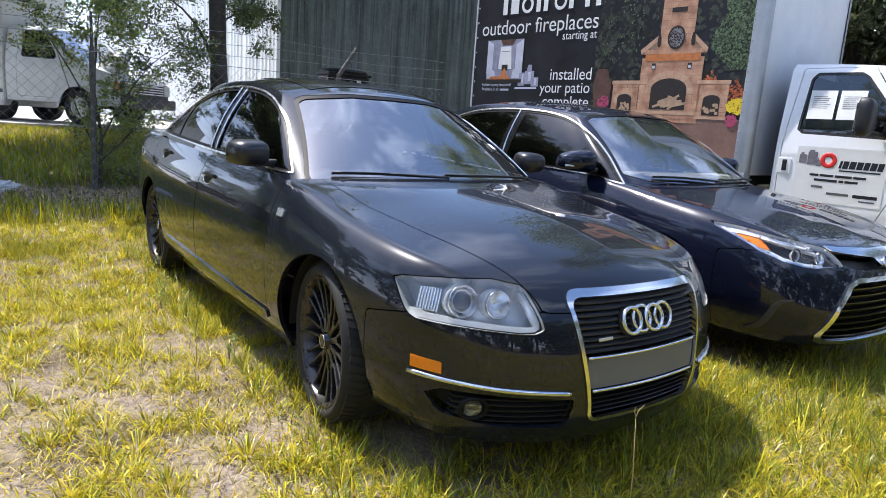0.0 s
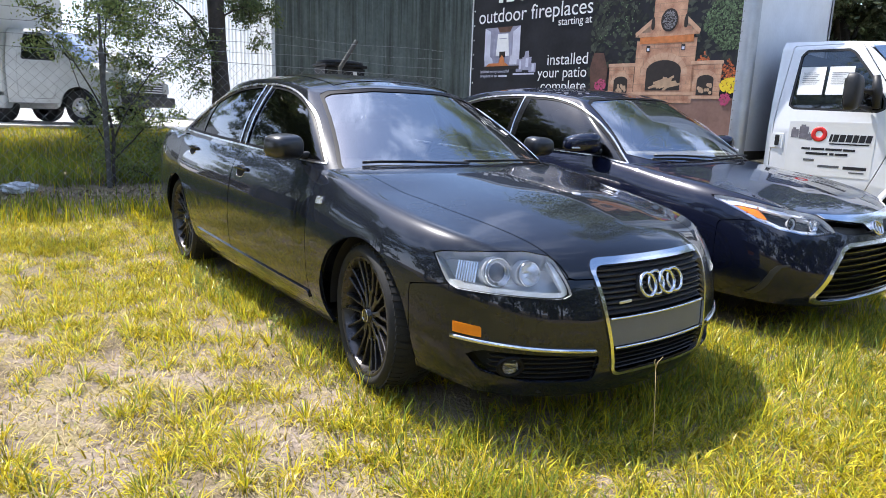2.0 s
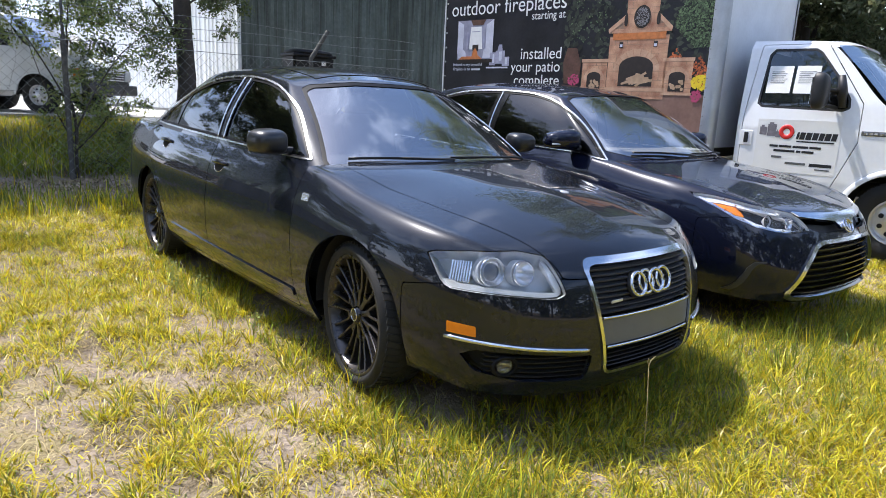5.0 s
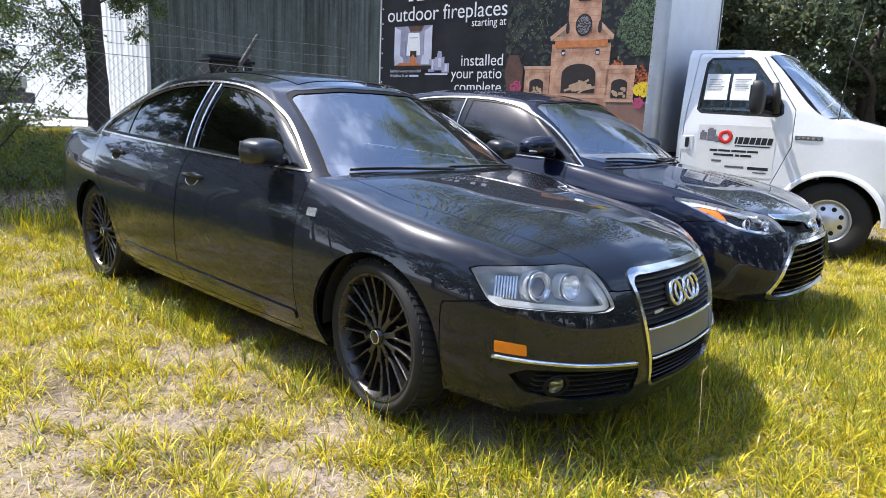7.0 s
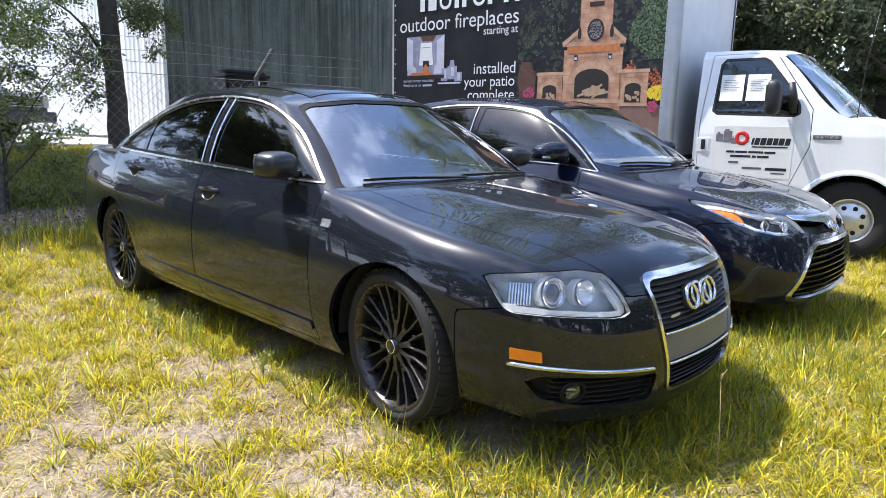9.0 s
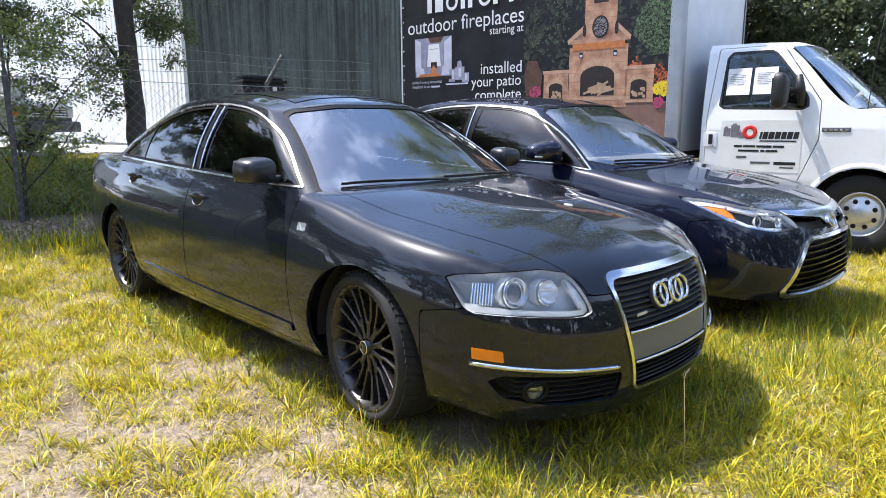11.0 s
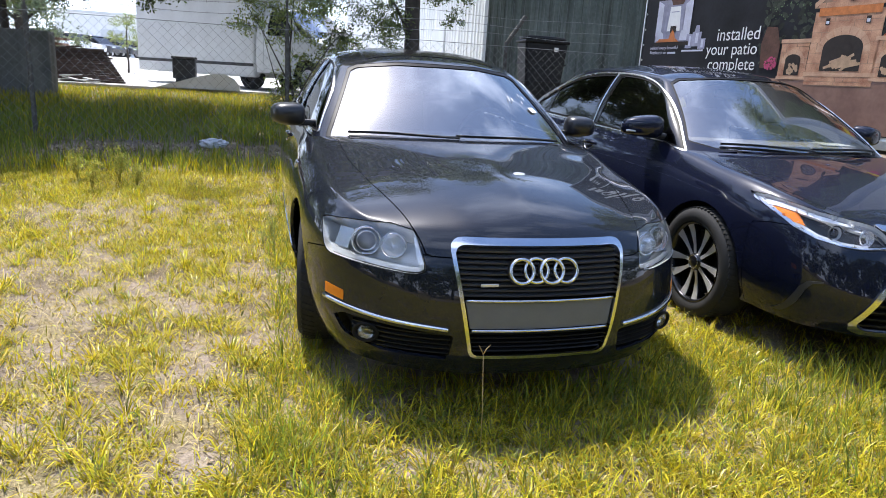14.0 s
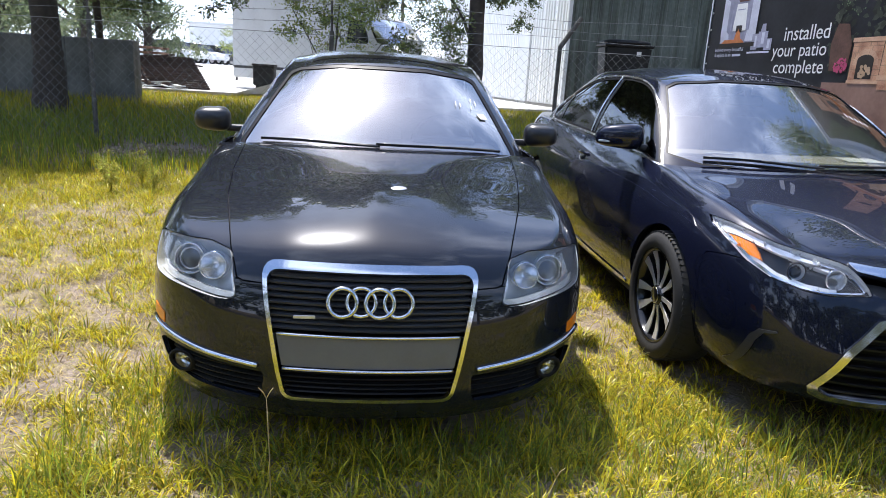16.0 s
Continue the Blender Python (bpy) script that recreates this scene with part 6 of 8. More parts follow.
def box_body():
    t = thing("box_truck", TRUCK, "white cutaway box truck with large printed side banner", "truck")
    L, W, Z0, Z1 = 4.09, 2.25, .95, 3.55
    part("box_wall", boxes(((.03, L - .1, Z1 - Z0), (.018, L / 2, (Z0 + Z1) / 2))), M_BOXWHITE, t)
    part("box_wall", boxes(((.03, L - .1, Z1 - Z0), (W - .018, L / 2, (Z0 + Z1) / 2))), M_BOXWHITE, t)
    part("box_front", boxes(((W - .16, .03, Z1 - Z0), (W / 2, .02, (Z0 + Z1) / 2))), M_BOXWHITE, t)
    part("box_roof", boxes(((W - .06, L - .06, .03), (W / 2, L / 2, Z1 + .005))), M_BOXWHITE, t)
    part("box_floor", boxes(((W - .06, L - .06, .10), (W / 2, L / 2, Z0 - .05))), M_BLACK, t)
    part("box_rear", boxes(((W - .16, .03, Z1 - Z0), (W / 2, L - .02, (Z0 + Z1) / 2))), M_BOXWHITE, t)
    for x, y in ((0, 0), (W, 0), (0, L), (W, L)):
        sx, sy = (1 if x == 0 else -1), (1 if y == 0 else -1)
        wd_ = 1.0 if sy > 0 else .3
        pts = [(x - sx * .012, y + sy * .13 * wd_), (x - sx * .012, y + sy * .05 * wd_), (x + sx * .005, y + sy * .012), (x + sx * .045, y - sy * .012), (x + sx * .10, y - sy * .012)]
        vs, fs = [], []
        for z in (Z0 - .04, Z1 + .02):
            vs += [(p[0], p[1], z) for p in pts]
        for i in range(4):
            fs.append((i, i + 1, i + 6, i + 5))
        post = raw("corner_post", vs, fs, M_ALU, t, "silver riveted corner post")
        if sy > 0 and sx > 0:
            for k in range(26):
                z = Z0 + .03 + k * .1
                bm = bmesh.new()
                bmesh.ops.create_icosphere(bm, subdivisions=1, radius=.009)
                bmesh.ops.transform(bm, matrix=Matrix.Translation((x - .014, y + .115, z)) @ Matrix.Diagonal((.5, 1, 1, 1)), verts=bm.verts)
                part("rivet", bm, M_STEEL, post)
    for x in (.018, W - .018):
        part("side_rail", boxes(((.05, L, .09), (x, L / 2, Z0 - .02), .008)), M_ALU, t)
        part("top_rail", boxes(((.05, L, .07), (x, L / 2, Z1 + .0), .008)), M_ALU, t)
    part("clearance_lamp", boxes(((.06, .02, .10), (W - .12, -.005, Z1 - .45), .006)), M_LAMPIN, t)
    part("chassis", boxes(((.10, 6.2, .16), (.70, 1.4, .62), .01), ((.10, 6.2, .16), (W - .70, 1.4, .62), .01)), M_BLACK, t)
    for x, f in ((.16, False), (W - .16, True)):
        wheel(t, "rear_wheel", (x + (.02 if not f else -.02), 2.75, .385), .385, .21, .22, "steel", f)
    part("rear_axle", boxes(((1.7, .12, .12), (W / 2, 2.75, .39), .02)), M_BLACK, t)
    return t


truck = box_body()


def banner_print():
    t = truck
    b = new("banner")
    b.parent = t
    Z0, Z1 = 1.0, 3.45
    part("sheet", boxes(((.004, 3.93, Z1 - Z0), (-.003, 2.085, (Z0 + Z1) / 2))), M_PRINT, b, "dark vinyl banner sheet")
    bm = bmesh.new()
    blobs(bm, 900, .13, 2.0, 1.6, 3.4, .045, .0075, 3)
    print_part("dark_foliage", bm, M_LEAFDARK, b)
    bm = bmesh.new()
    blobs(bm, 2600, .13, .62, 2.0, 3.4, .015, .0095, 4, lambda s, z: s < .52 - .22 * abs(z - 2.65) + .10 * math.sin(z * 9))
    blobs(bm, 320, 1.35, 1.95, 2.1, 3.4, .012, .0095, 14)
    print_part("green_foliage", bm, M_LEAFINK, b)
    bm = bmesh.new()
    blobs(bm, 240, .13, .34, 1.60, 1.92, .014, .0098, 5, lambda s, z: z < 1.92 - abs(s - .22) * 1.6)
    blobs(bm, 90, .42, .60, 1.84, 2.0, .014, .0092, 25, lambda s, z: z < 2.0 - abs(s - .50) * 1.3)
    print_part("rust_leaf", bm, M_RUST, b)
    bm = bmesh.new()
    rect(bm, .13, 2.0, Z0 + .01, 1.50, .0085)
    print_part("patio_slab", bm, M_PATIO, b)
    bm = bmesh.new()
    flat(bm, [(1.72, 1.60), (1.94, 1.61), (1.97, 1.86), (1.92, 2.04), (1.78, 2.03), (1.71, 1.84)], .0098)
    print_part("brown_urn", bm, M_BROWN, b)
    # fireplace: chimney, shoulders, breast, wings, plinths; mortar behind the stones
    c, cc_, wing = .965, .945, (1.512, .455)
    bm = bmesh.new()
    rect(bm, cc_ - .20, cc_ + .20, 2.18, 3.0, .0105)
    flat(bm, [(c - .385, 2.185), (c + .385, 2.185), (cc_ + .19, 2.35), (cc_ - .19, 2.35)], .0103)
    rect(bm, c - .37, c + .37, 1.555, 2.15, .0103)
    for w_ in wing:
        rect(bm, w_ - .172, w_ + .172, 1.50, 1.87, .0101)
    rect(bm, c - .37, c + .37, 1.44, 1.555, .0102)
    print_part("mortar", bm, M_MORTAR, b)
    bm = bmesh.new()
    stones(bm, cc_ - .20, cc_ + .20, 2.18, 3.0, .13, .085, .0115, 8)
    stones(bm, c - .385, c + .385, 2.185, 2.35, .11, .055, .0110, 9, lambda s, z: abs(s - c) < .37 - (z - 2.185) * 1.1)
    stones(bm, c - .37, c + .37, 1.56, 2.14, .15, .095, .0110, 10)
    for k, w_ in enumerate(wing):
        stones(bm, w_ - .17, w_ + .17, 1.505, 1.86, .11, .07, .0110, 11 + k)
    stones(bm, c - .37, c + .37, 1.445, 1.53, .17, .045, .0110, 21)
    print_part("stone", bm, M_STONE, b)
    bm = bmesh.new()
    rect(bm, c - .39, c + .39, 1.530, 1.570, .0125)
    for w_ in wing:
        rect(bm, w_ - .185, w_ + .185, 1.862, 1.900, .0125)
        rect(bm, w_ - .18, w_ + .18, 1.495, 1.525, .0125)
    for sg in (-1, 1):
        flat(bm, [(cc_ + sg * .20, 2.335), (cc_ + sg * .20, 2.395), (c + sg * .40, 2.235), (c + sg * .39, 2.185)], .0127)
    n = 9
    for i in range(n):
        a0, a1 = math.pi * (i + .06) / n, math.pi * (i + .94) / n
        q = lambda a, r, h: (c + r * math.cos(a), 1.76 + h * math.sin(a))
        flat(bm, [q(a0, .218, .165), q(a1, .218, .165), q(a1, .292, .245), q(a0, .292, .245)], .0122)
    for w_ in wing:
        for i in range(7):
            a0, a1 = math.pi * (i + .06) / 7, math.pi * (i + .94) / 7
            q = lambda a, r: (w_ + r * math.cos(a), 1.655 + r * math.sin(a))
            flat(bm, [q(a0, .094), q(a1, .094), q(a1, .145), q(a0, .145)], .0122)
    print_part("pale_stone", bm, M_STONE2, b)
    bm = bmesh.new()
    rect(bm, c - .33, c + .33, 2.108, 2.184, .0135)
    print_part("mantel", bm, M_MANTEL, b, "orange-brown timber mantel in the print")
    bm = bmesh.new()
    arch(bm, c, .43, 1.585, 1.922, .0132)
    for w_ in wing:
        arch(bm, w_, .188, 1.535, 1.748, .0132)
    rect(bm, cc_ - .09, cc_ + .09, 2.62, 2.67, .0132)
    for sg in (-1, 1):
        rect(bm, c + sg * .215 - .024, c + sg * .215 + .024, 2.02, 2.085, .0132)
        flat(bm, [(cc_ + sg * .20 + .024 * math.cos(t), 2.325 + .075 * math.sin(t) - .01 * math.cos(2 * t)) for t in np.linspace(0, 2 * math.pi, 10, endpoint=False)], .0134)
    print_part("opening", bm, M_SOOT, b)
    bm = bmesh.new()
    for sg in (-1, 1):
        rect(bm, c + sg * .215 - .017, c + sg * .215 + .017, 2.030, 2.060, .0142)
    print_part("lantern_pane", bm, M_PALE, b)
    bm = bmesh.new()
    rng = random.Random(9)
    for _ in range(18):
        s, z, a = c + rng.uniform(-.13, .13), 1.63 + rng.uniform(0, .08), rng.uniform(-.7, .3)
        l_, w_ = rng.uniform(.05, .10), .013
        d, e = (math.cos(a) * l_, math.sin(a) * l_), (-math.sin(a) * w_, math.cos(a) * w_)
        flat(bm, [(s - d[0] - e[0], z - d[1] - e[1]), (s + d[0] - e[0], z + d[1] - e[1]), (s + d[0] + e[0], z + d[1] + e[1]), (s - d[0] + e[0], z - d[1] + e[1])], .0145 + _ * 1e-5)
    for w_ in wing:
        for _ in range(14):
            s, z, r = w_ + rng.uniform(-.07, .07), 1.555 + rng.uniform(0, .09), .019
            flat(bm, [(s + r * math.cos(t), z + r * math.sin(t)) for t in np.linspace(0, 2 * math.pi, 8, endpoint=False)], .0145 + _ * 1e-5)
    print_part("log", bm, M_LOG, b)
    # round carved plaque on the chimney
    bm = bmesh.new()
    flat(bm, [(cc_ + .103 * math.cos(t), 2.355 + .125 * math.sin(t)) for t in np.linspace(0, 2 * math.pi, 28, endpoint=False)], .0150)
    print_part("medallion", bm, M_SOOT, b)
    bm = bmesh.new()
    blobs(bm, 200, cc_ - .085, cc_ + .085, 2.25, 2.46, .009, .0160, 13, lambda s, z: ((s - cc_) / .083) ** 2 + ((z - 2.355) / .104) ** 2 < 1)
    print_part("medallion_fleck", bm, M_FLECK, b)
    bm = bmesh.new()
    blobs(bm, 260, .04, .29, 1.54, 1.73, .014, .0150, 15, lambda s, z: s > .132 and ((s - .165) / .12) ** 2 + ((z - 1.635) / .078) ** 2 < 1)
    print_part("yellow_flower", bm, M_YELLOW, b)
    bm = bmesh.new()
    blobs(bm, 110, .14, .29, 1.42, 1.57, .014, .0155, 16, lambda s, z: ((s - .215) / .06) ** 2 + ((z - 1.49) / .06) ** 2 < 1)
    blobs(bm, 90, 1.70, 1.92, 1.56, 1.76, .016, .0155, 17, lambda s, z: ((s - 1.80) / .085) ** 2 + ((z - 1.655) / .065) ** 2 < 1)
    print_part("pink_flower", bm, M_PINK, b)
    # inset picture of a pale room
    def piece(name, mat_, *polys):
        bm = bmesh.new()
        for pts, lift in polys:
            flat(bm, pts, lift)
        print_part(name, bm, mat_, b)
    R_ = lambda s0, s1, z0, z1: [(s0, z0), (s1, z0), (s1, z1), (s0, z1)]
    piece("inset_picture", M_LILAC, (R_(3.14, 3.80, 1.90, 2.45), .0095))
    piece("picture_wall", M_PALE, ([(3.80, 2.0), (3.80, 2.45), (3.69, 2.40), (3.69, 2.06)], .0110), ([(3.14, 1.98), (3.14, 2.45), (3.27, 2.38), (3.27, 2.06)], .0110))
    piece("picture_ceiling", M_BROWN, ([(3.28, 2.45), (3.56, 2.45), (3.52, 2.38), (3.33, 2.38)], .0112))
    piece("picture_chimney", M_INKWHITE, ([(3.33, 2.06), (3.58, 2.06), (3.55, 2.36), (3.36, 2.36)], .0114))
    piece("picture_arch", M_LILAC, (R_(3.38, 3.53, 2.29, 2.30), .0120), (R_(3.29, 3.32, 2.07, 2.30), .0120), (R_(3.60, 3.63, 2.07, 2.30), .0120))
    piece("picture_hearth", M_SOOT, (R_(3.40, 3.51, 2.04, 2.12), .0125), (R_(3.14, 3.80, 1.88, 1.925), .0115))
    piece("picture_chair", M_PALE, ([(3.18, 1.94), (3.32, 1.94), (3.30, 2.06), (3.22, 2.08), (3.18, 2.02)], .0128), ([(3.62, 1.94), (3.78, 1.94), (3.78, 2.04), (3.72, 2.08), (3.64, 2.03)], .0128))
    piece("picture_table", M_MANTEL, ([(3.32, 1.925), (3.76, 1.925), (3.70, 1.965), (3.38, 1.965)], .0135), ([(3.40, 1.965), (3.52, 1.965), (3.50, 2.03), (3.46, 2.08), (3.42, 2.03)], .0137))
    piece("flue_block", M_LILAC, (R_(2.92, 3.08, 1.86, 2.03), .0110), ([(2.96, 2.03), (3.05, 2.03), (3.03, 2.11), (2.975, 2.11)], .0111), (R_(3.08, 3.19, 1.84, 2.01), .0112), (R_(2.84, 2.96, 1.83, 1.95), .0113))
    piece("flue_face", M_PALE, (R_(2.97, 3.02, 1.90, 2.02), .0120), (R_(2.87, 2.91, 1.85, 1.94), .0122), (R_(3.10, 3.13, 1.87, 1.99), .0122))
    # words that can be read
    lettering("outdoor fireplaces", 3.93, 1.985, 2.520, .27, b)
    lettering("starting at", 2.505, 1.99, 2.405, .14, b)
    lettering("installed", 2.645, 2.008, 1.915, .205, b)
    lettering("your patio", 2.80, 2.015, 1.755, .19, b)
    lettering("complete", 2.735, 2.014, 1.585, .19, b)
    # the maker's name and the small print as plain bars
    nb = lambda s_: 1.98 + (s_ - 2.15) / 1.57 * 1.585
    for s0, w_, top_ in ((3.72, .08, 3.08), (3.58, .14, 2.98), (3.14, .07, 3.10), (3.02, .07, 2.94), (2.62, .07, 2.98), (2.38, .07, 2.98), (2.22, .07, 2.98)):
        piece("name_bar", M_INKWHITE, (R_(nb(s0) - w_, nb(s0), 2.775, top_), .012))
    for s0 in (nb(3.40), nb(2.86)):
        bm = bmesh.new()
        el = lambda t, r: bm.verts.new((-.012, s0 - .11 + .10 * r * math.cos(t), 2.875 + .105 * r * math.sin(t)))
        ts = np.linspace(0, 2 * math.pi, 24, endpoint=False)
        o_, i_ = [el(t, 1.0) for t in ts], [el(t, .62) for t in ts]
        for q in range(24):
            bm.faces.new((o_[q], o_[(q + 1) % 24], i_[(q + 1) % 24], i_[q]))
        part("name_ring", bm, M_INKWHITE, b)
    lettering("behind every beautiful", 3.86, 3.32, 1.835, .058, b, M_PALE)
    lettering("fireplace is an", 3.86, 3.54, 1.775, .058, b, M_PALE)
    piece("small_print_bar", M_PALE, (R_(3.35, 3.51, 1.775, 1.80), .012))
    piece("small_print_bar", M_PALE, (R_(2.86, 3.24, 1.80, 1.82), .012))
    # fixing studs along the edge of the sheet
    for k in range(12):
        bm = bmesh.new()
        bmesh.ops.create_icosphere(bm, subdivisions=1, radius=.014)
        bmesh.ops.transform(bm, matrix=Matrix.Translation((-.008, 4.025, 1.1 + k * .2)) @ Matrix.Diagonal((.5, 1, 1, 1)), verts=bm.verts)
        part("stud", bm, M_SILVER, b)


banner_print()


def loft_x(profile, widths, bulge=0.0):
    """A closed side profile of (y, z) set at several x with a shrink about its middle: a simple moulded body."""
    p = np.array(profile, float)
    c = p.mean(0)
    rows = []
    for x, k in widths:
        q = c + (p - c) * k
        rows.append(np.stack([np.full(len(p), x), q[:, 0], q[:, 1]], 1))
    n = len(p)
    vs = np.vstack(rows)
    fs = []
    for r in range(len(rows) - 1):
        for i in range(n):
            j = (i + 1) % n
            fs.append((r * n + i, r * n + j, (r + 1) * n + j, (r + 1) * n + i))
    fs.append(tuple(range(n))[::-1])
    fs.append(tuple((len(rows) - 1) * n + i for i in range(n)))
    return vs, fs


def van_cab(parent, x0, W, paint, grille=True, yr=-.02):
    """A cutaway van cab facing -y whose left side lies at x0: body with a wheel arch, door, glass, bonnet, bumper."""
    xc = x0 + W / 2
    hub_y, hub_z, ra = -1.77, .385, .46
    # side skin with tumblehome, cut by wheel arch, door seam and window
    ys = np.linspace(yr, -2.72, 136)
    zs = np.linspace(.46, 2.08, 82)
    Y, Z = np.meshgrid(ys, zs, indexing='ij')
    X = np.interp(Z, (.46, .7, 1.2, 1.45, 2.0, 2.08), (.02, .0, .0, .025, .125, .20)) + np.where(Y < -1.9, ((-1.9 - Y) / .82) ** 2 * .10, 0)
    skin = Shell.grid(np.stack([X, Y, Z], -1))
    top = spl((-2.72, -2.6, -1.75, -1.62, -1.1, -1.02, -.9, -.02), (1.08, 1.13, 1.36, 1.40, 1.93, 2.0, 2.05, 2.08))
    below = lambda v: top(v[:, 1]) - v[:, 2]
    arch_ = lambda v: np.hypot(v[:, 1] - hub_y, (v[:, 2] - hub_z) * .98) - ra
    win = poly_sdf([(-.40, 1.44), (-.43, 1.93), (-.48, 1.985), (-.86, 1.985), (-.92, 1.95), (-1.14, 1.68), (-1.25, 1.50), (-1.26, 1.41), (-1.20, 1.38), (-.45, 1.40)])
    winf = lambda v: win(v[:, 1], v[:, 2])
    door = poly_sdf([(-.29, .56), (-.29, 1.3), (-.35, 2.03), (-.96, 2.03), (-1.36, 1.46), (-1.37, 1.1), (-1.25, .78), (-1.16, .56)])
    doorf = lambda v: door(v[:, 1], v[:, 2])
    base = skin.cut(below).cut(arch_)
    for flip in (False, True):
        tr = (lambda s: Shell((s.v * np.array([-1, 1, 1])) + np.array([x0 + W, 0, 0]), [f[::-1] for f in s.f])) if flip else (lambda s: Shell(s.v + np.array([x0, 0, 0]), s.f))
        tr(base.cut(neg(doorf, .004))).rim(.03).add("cab_side", paint, parent)
        d = tr(base.cut(shrink(doorf, .004)).cut(neg(winf))).rim(.03).add("cab_door", paint, parent)
        tr(base.cut(shrink(winf, -.006))).out(-.012).add("door_window", M_TINT2, d).visible_shadow = False
        tr(ring_band(base.fine(winf, .05, 1), winf, .022, .006)).out(-.002).add("window_seal", M_BLACK, d)
    # roof, screen, bonnet across the width
    prof = [(yr, 2.10), (-.6, 2.11), (-.95, 2.085), (-1.03, 2.045)]
    roof_bow = (.0, .02, .10, .13)
    span = np.linspace(0, 1, 25)

    def across(pts, inset, crown, bow=None):
        rows = []
        for k, (y, z) in enumerate(pts):
            ins = inset[k]
            x = x0 + ins + (W - 2 * ins) * span
            bw = bow[k] if bow else (.10 if y < -1.0 else .015)
            rows.append(np.stack([x, y - bw * (1 - (2 * span - 1) ** 2), z + crown * (1 - (2 * span - 1) ** 4) - crown], 1))
        return Shell.grid(np.array(rows))
    across(prof, (.19, .19, .19, .18), .05, roof_bow).out(.0).add("cab_roof", paint, parent)
    across([(-1.03, 2.035), (-1.30, 1.76), (-1.62, 1.405)], (.17, .12, .06), .02, (.12, .17, .22)).add("windscreen", M_WIND2, parent).visible_shadow = False
    across([(-1.62, 1.40), (-1.75, 1.375), (-2.2, 1.27), (-2.55, 1.15), (-2.70, 1.08), (-2.74, .95)], (.03, .03, .04, .08, .11, .12), .04, (.20, .19, .14, .11, .10, .10)).add("bonnet", paint, parent)
    part("front_panel", boxes(((W - .26, .10, .44), (xc, -2.76, .80), .03)), M_BLACK, parent)
    part("bumper", boxes(((W - .06, .18, .24), (xc, -2.86, .56), .04)), M_CHROME if grille else M_BLACK, parent)
    for sx in (-1, 1):
        part("headlamp", boxes(((.22, .05, .24), (xc + sx * (W / 2 - .26), -2.83, .88), .015)), M_LENS_W, parent)
        part("corner_lamp", boxes(((.035, .16, .20), (xc + sx * (W / 2 - .085), -2.66, .88), .01)), M_ORANGE, parent)
    for k in range(5):
        part("grille_bar", boxes(((W - .84, .03, .025), (xc, -2.835, .78 + k * .055), .006)), M_SILVER, parent)
    # cabin and arch inside
    part("cabin", boxes(((W - .28, 1.0, .9), (xc, -.7, .95)), ((W - .3, .4, .25), (xc, -1.45, 1.25), .04)), M_LINER, parent)
    part("cab_back", boxes(((W - .36, .03, 1.0), (xc, yr - .03, 1.5))), M_LINER, parent)
    for sx in (-1, 1):
        part("seat", boxes(((.5, .16, .7), (xc + sx * .42, -.42, 1.4), .06)), M_SEAT, parent)
        xs_ = x0 + .02 if sx < 0 else x0 + W - .02
        vs, fs = [], []
        for k in range(21):
            a = math.pi * k / 20
            for x in (xs_, xs_ - sx * .5):
                vs.append((x, hub_y + math.cos(a) * (ra + .01), hub_z + math.sin(a) * (ra + .01)))
        for k in range(20):
            fs.append((2 * k, 2 * k + 1, 2 * k + 3, 2 * k + 2))
        raw("wheel_housing", vs, fs, M_LINER, parent)
        vs, fs = [], []
        for k in range(21):
            a = math.pi * (k / 20)
            for r_, dx in ((ra - .005, -.012), (ra + .035, -.02), (ra + .05, .004)):
                vs.append((xs_ + (dx - .018 if sx < 0 else -dx + .018), hub_y + math.cos(a) * r_, hub_z + math.sin(a) * r_ * .98))
        for k in range(20):
            for j in range(2):
                fs.append((3 * k + j, 3 * k + j + 1, 3 * k + j + 4, 3 * k + j + 3))
        raw("arch_lip", vs, fs, paint, parent)
        wheel(parent, "front_wheel", (x0 + .16 if sx < 0 else x0 + W - .16, hub_y, hub_z), .385, .215, .22, "steel", sx > 0)
    part("engine", boxes(((W - .9, 1.0, .7), (xc, -2.1, .75), .05)), M_LINER, parent)


M_TINT2 = glass("cab_side_glass", (.14, .15, .16), 0.01, 1.7, dust=.05)
M_WIND2 = glass("cab_screen_glass", (.7, .74, .78), 0.0, 3.0, dust=.5)
M_LENS_W = material("frosted_lens", (.6, .62, .64), .15, .3, .05, 20)
van_cab(truck, .07, 2.02, M_WHITE, True, -.24)


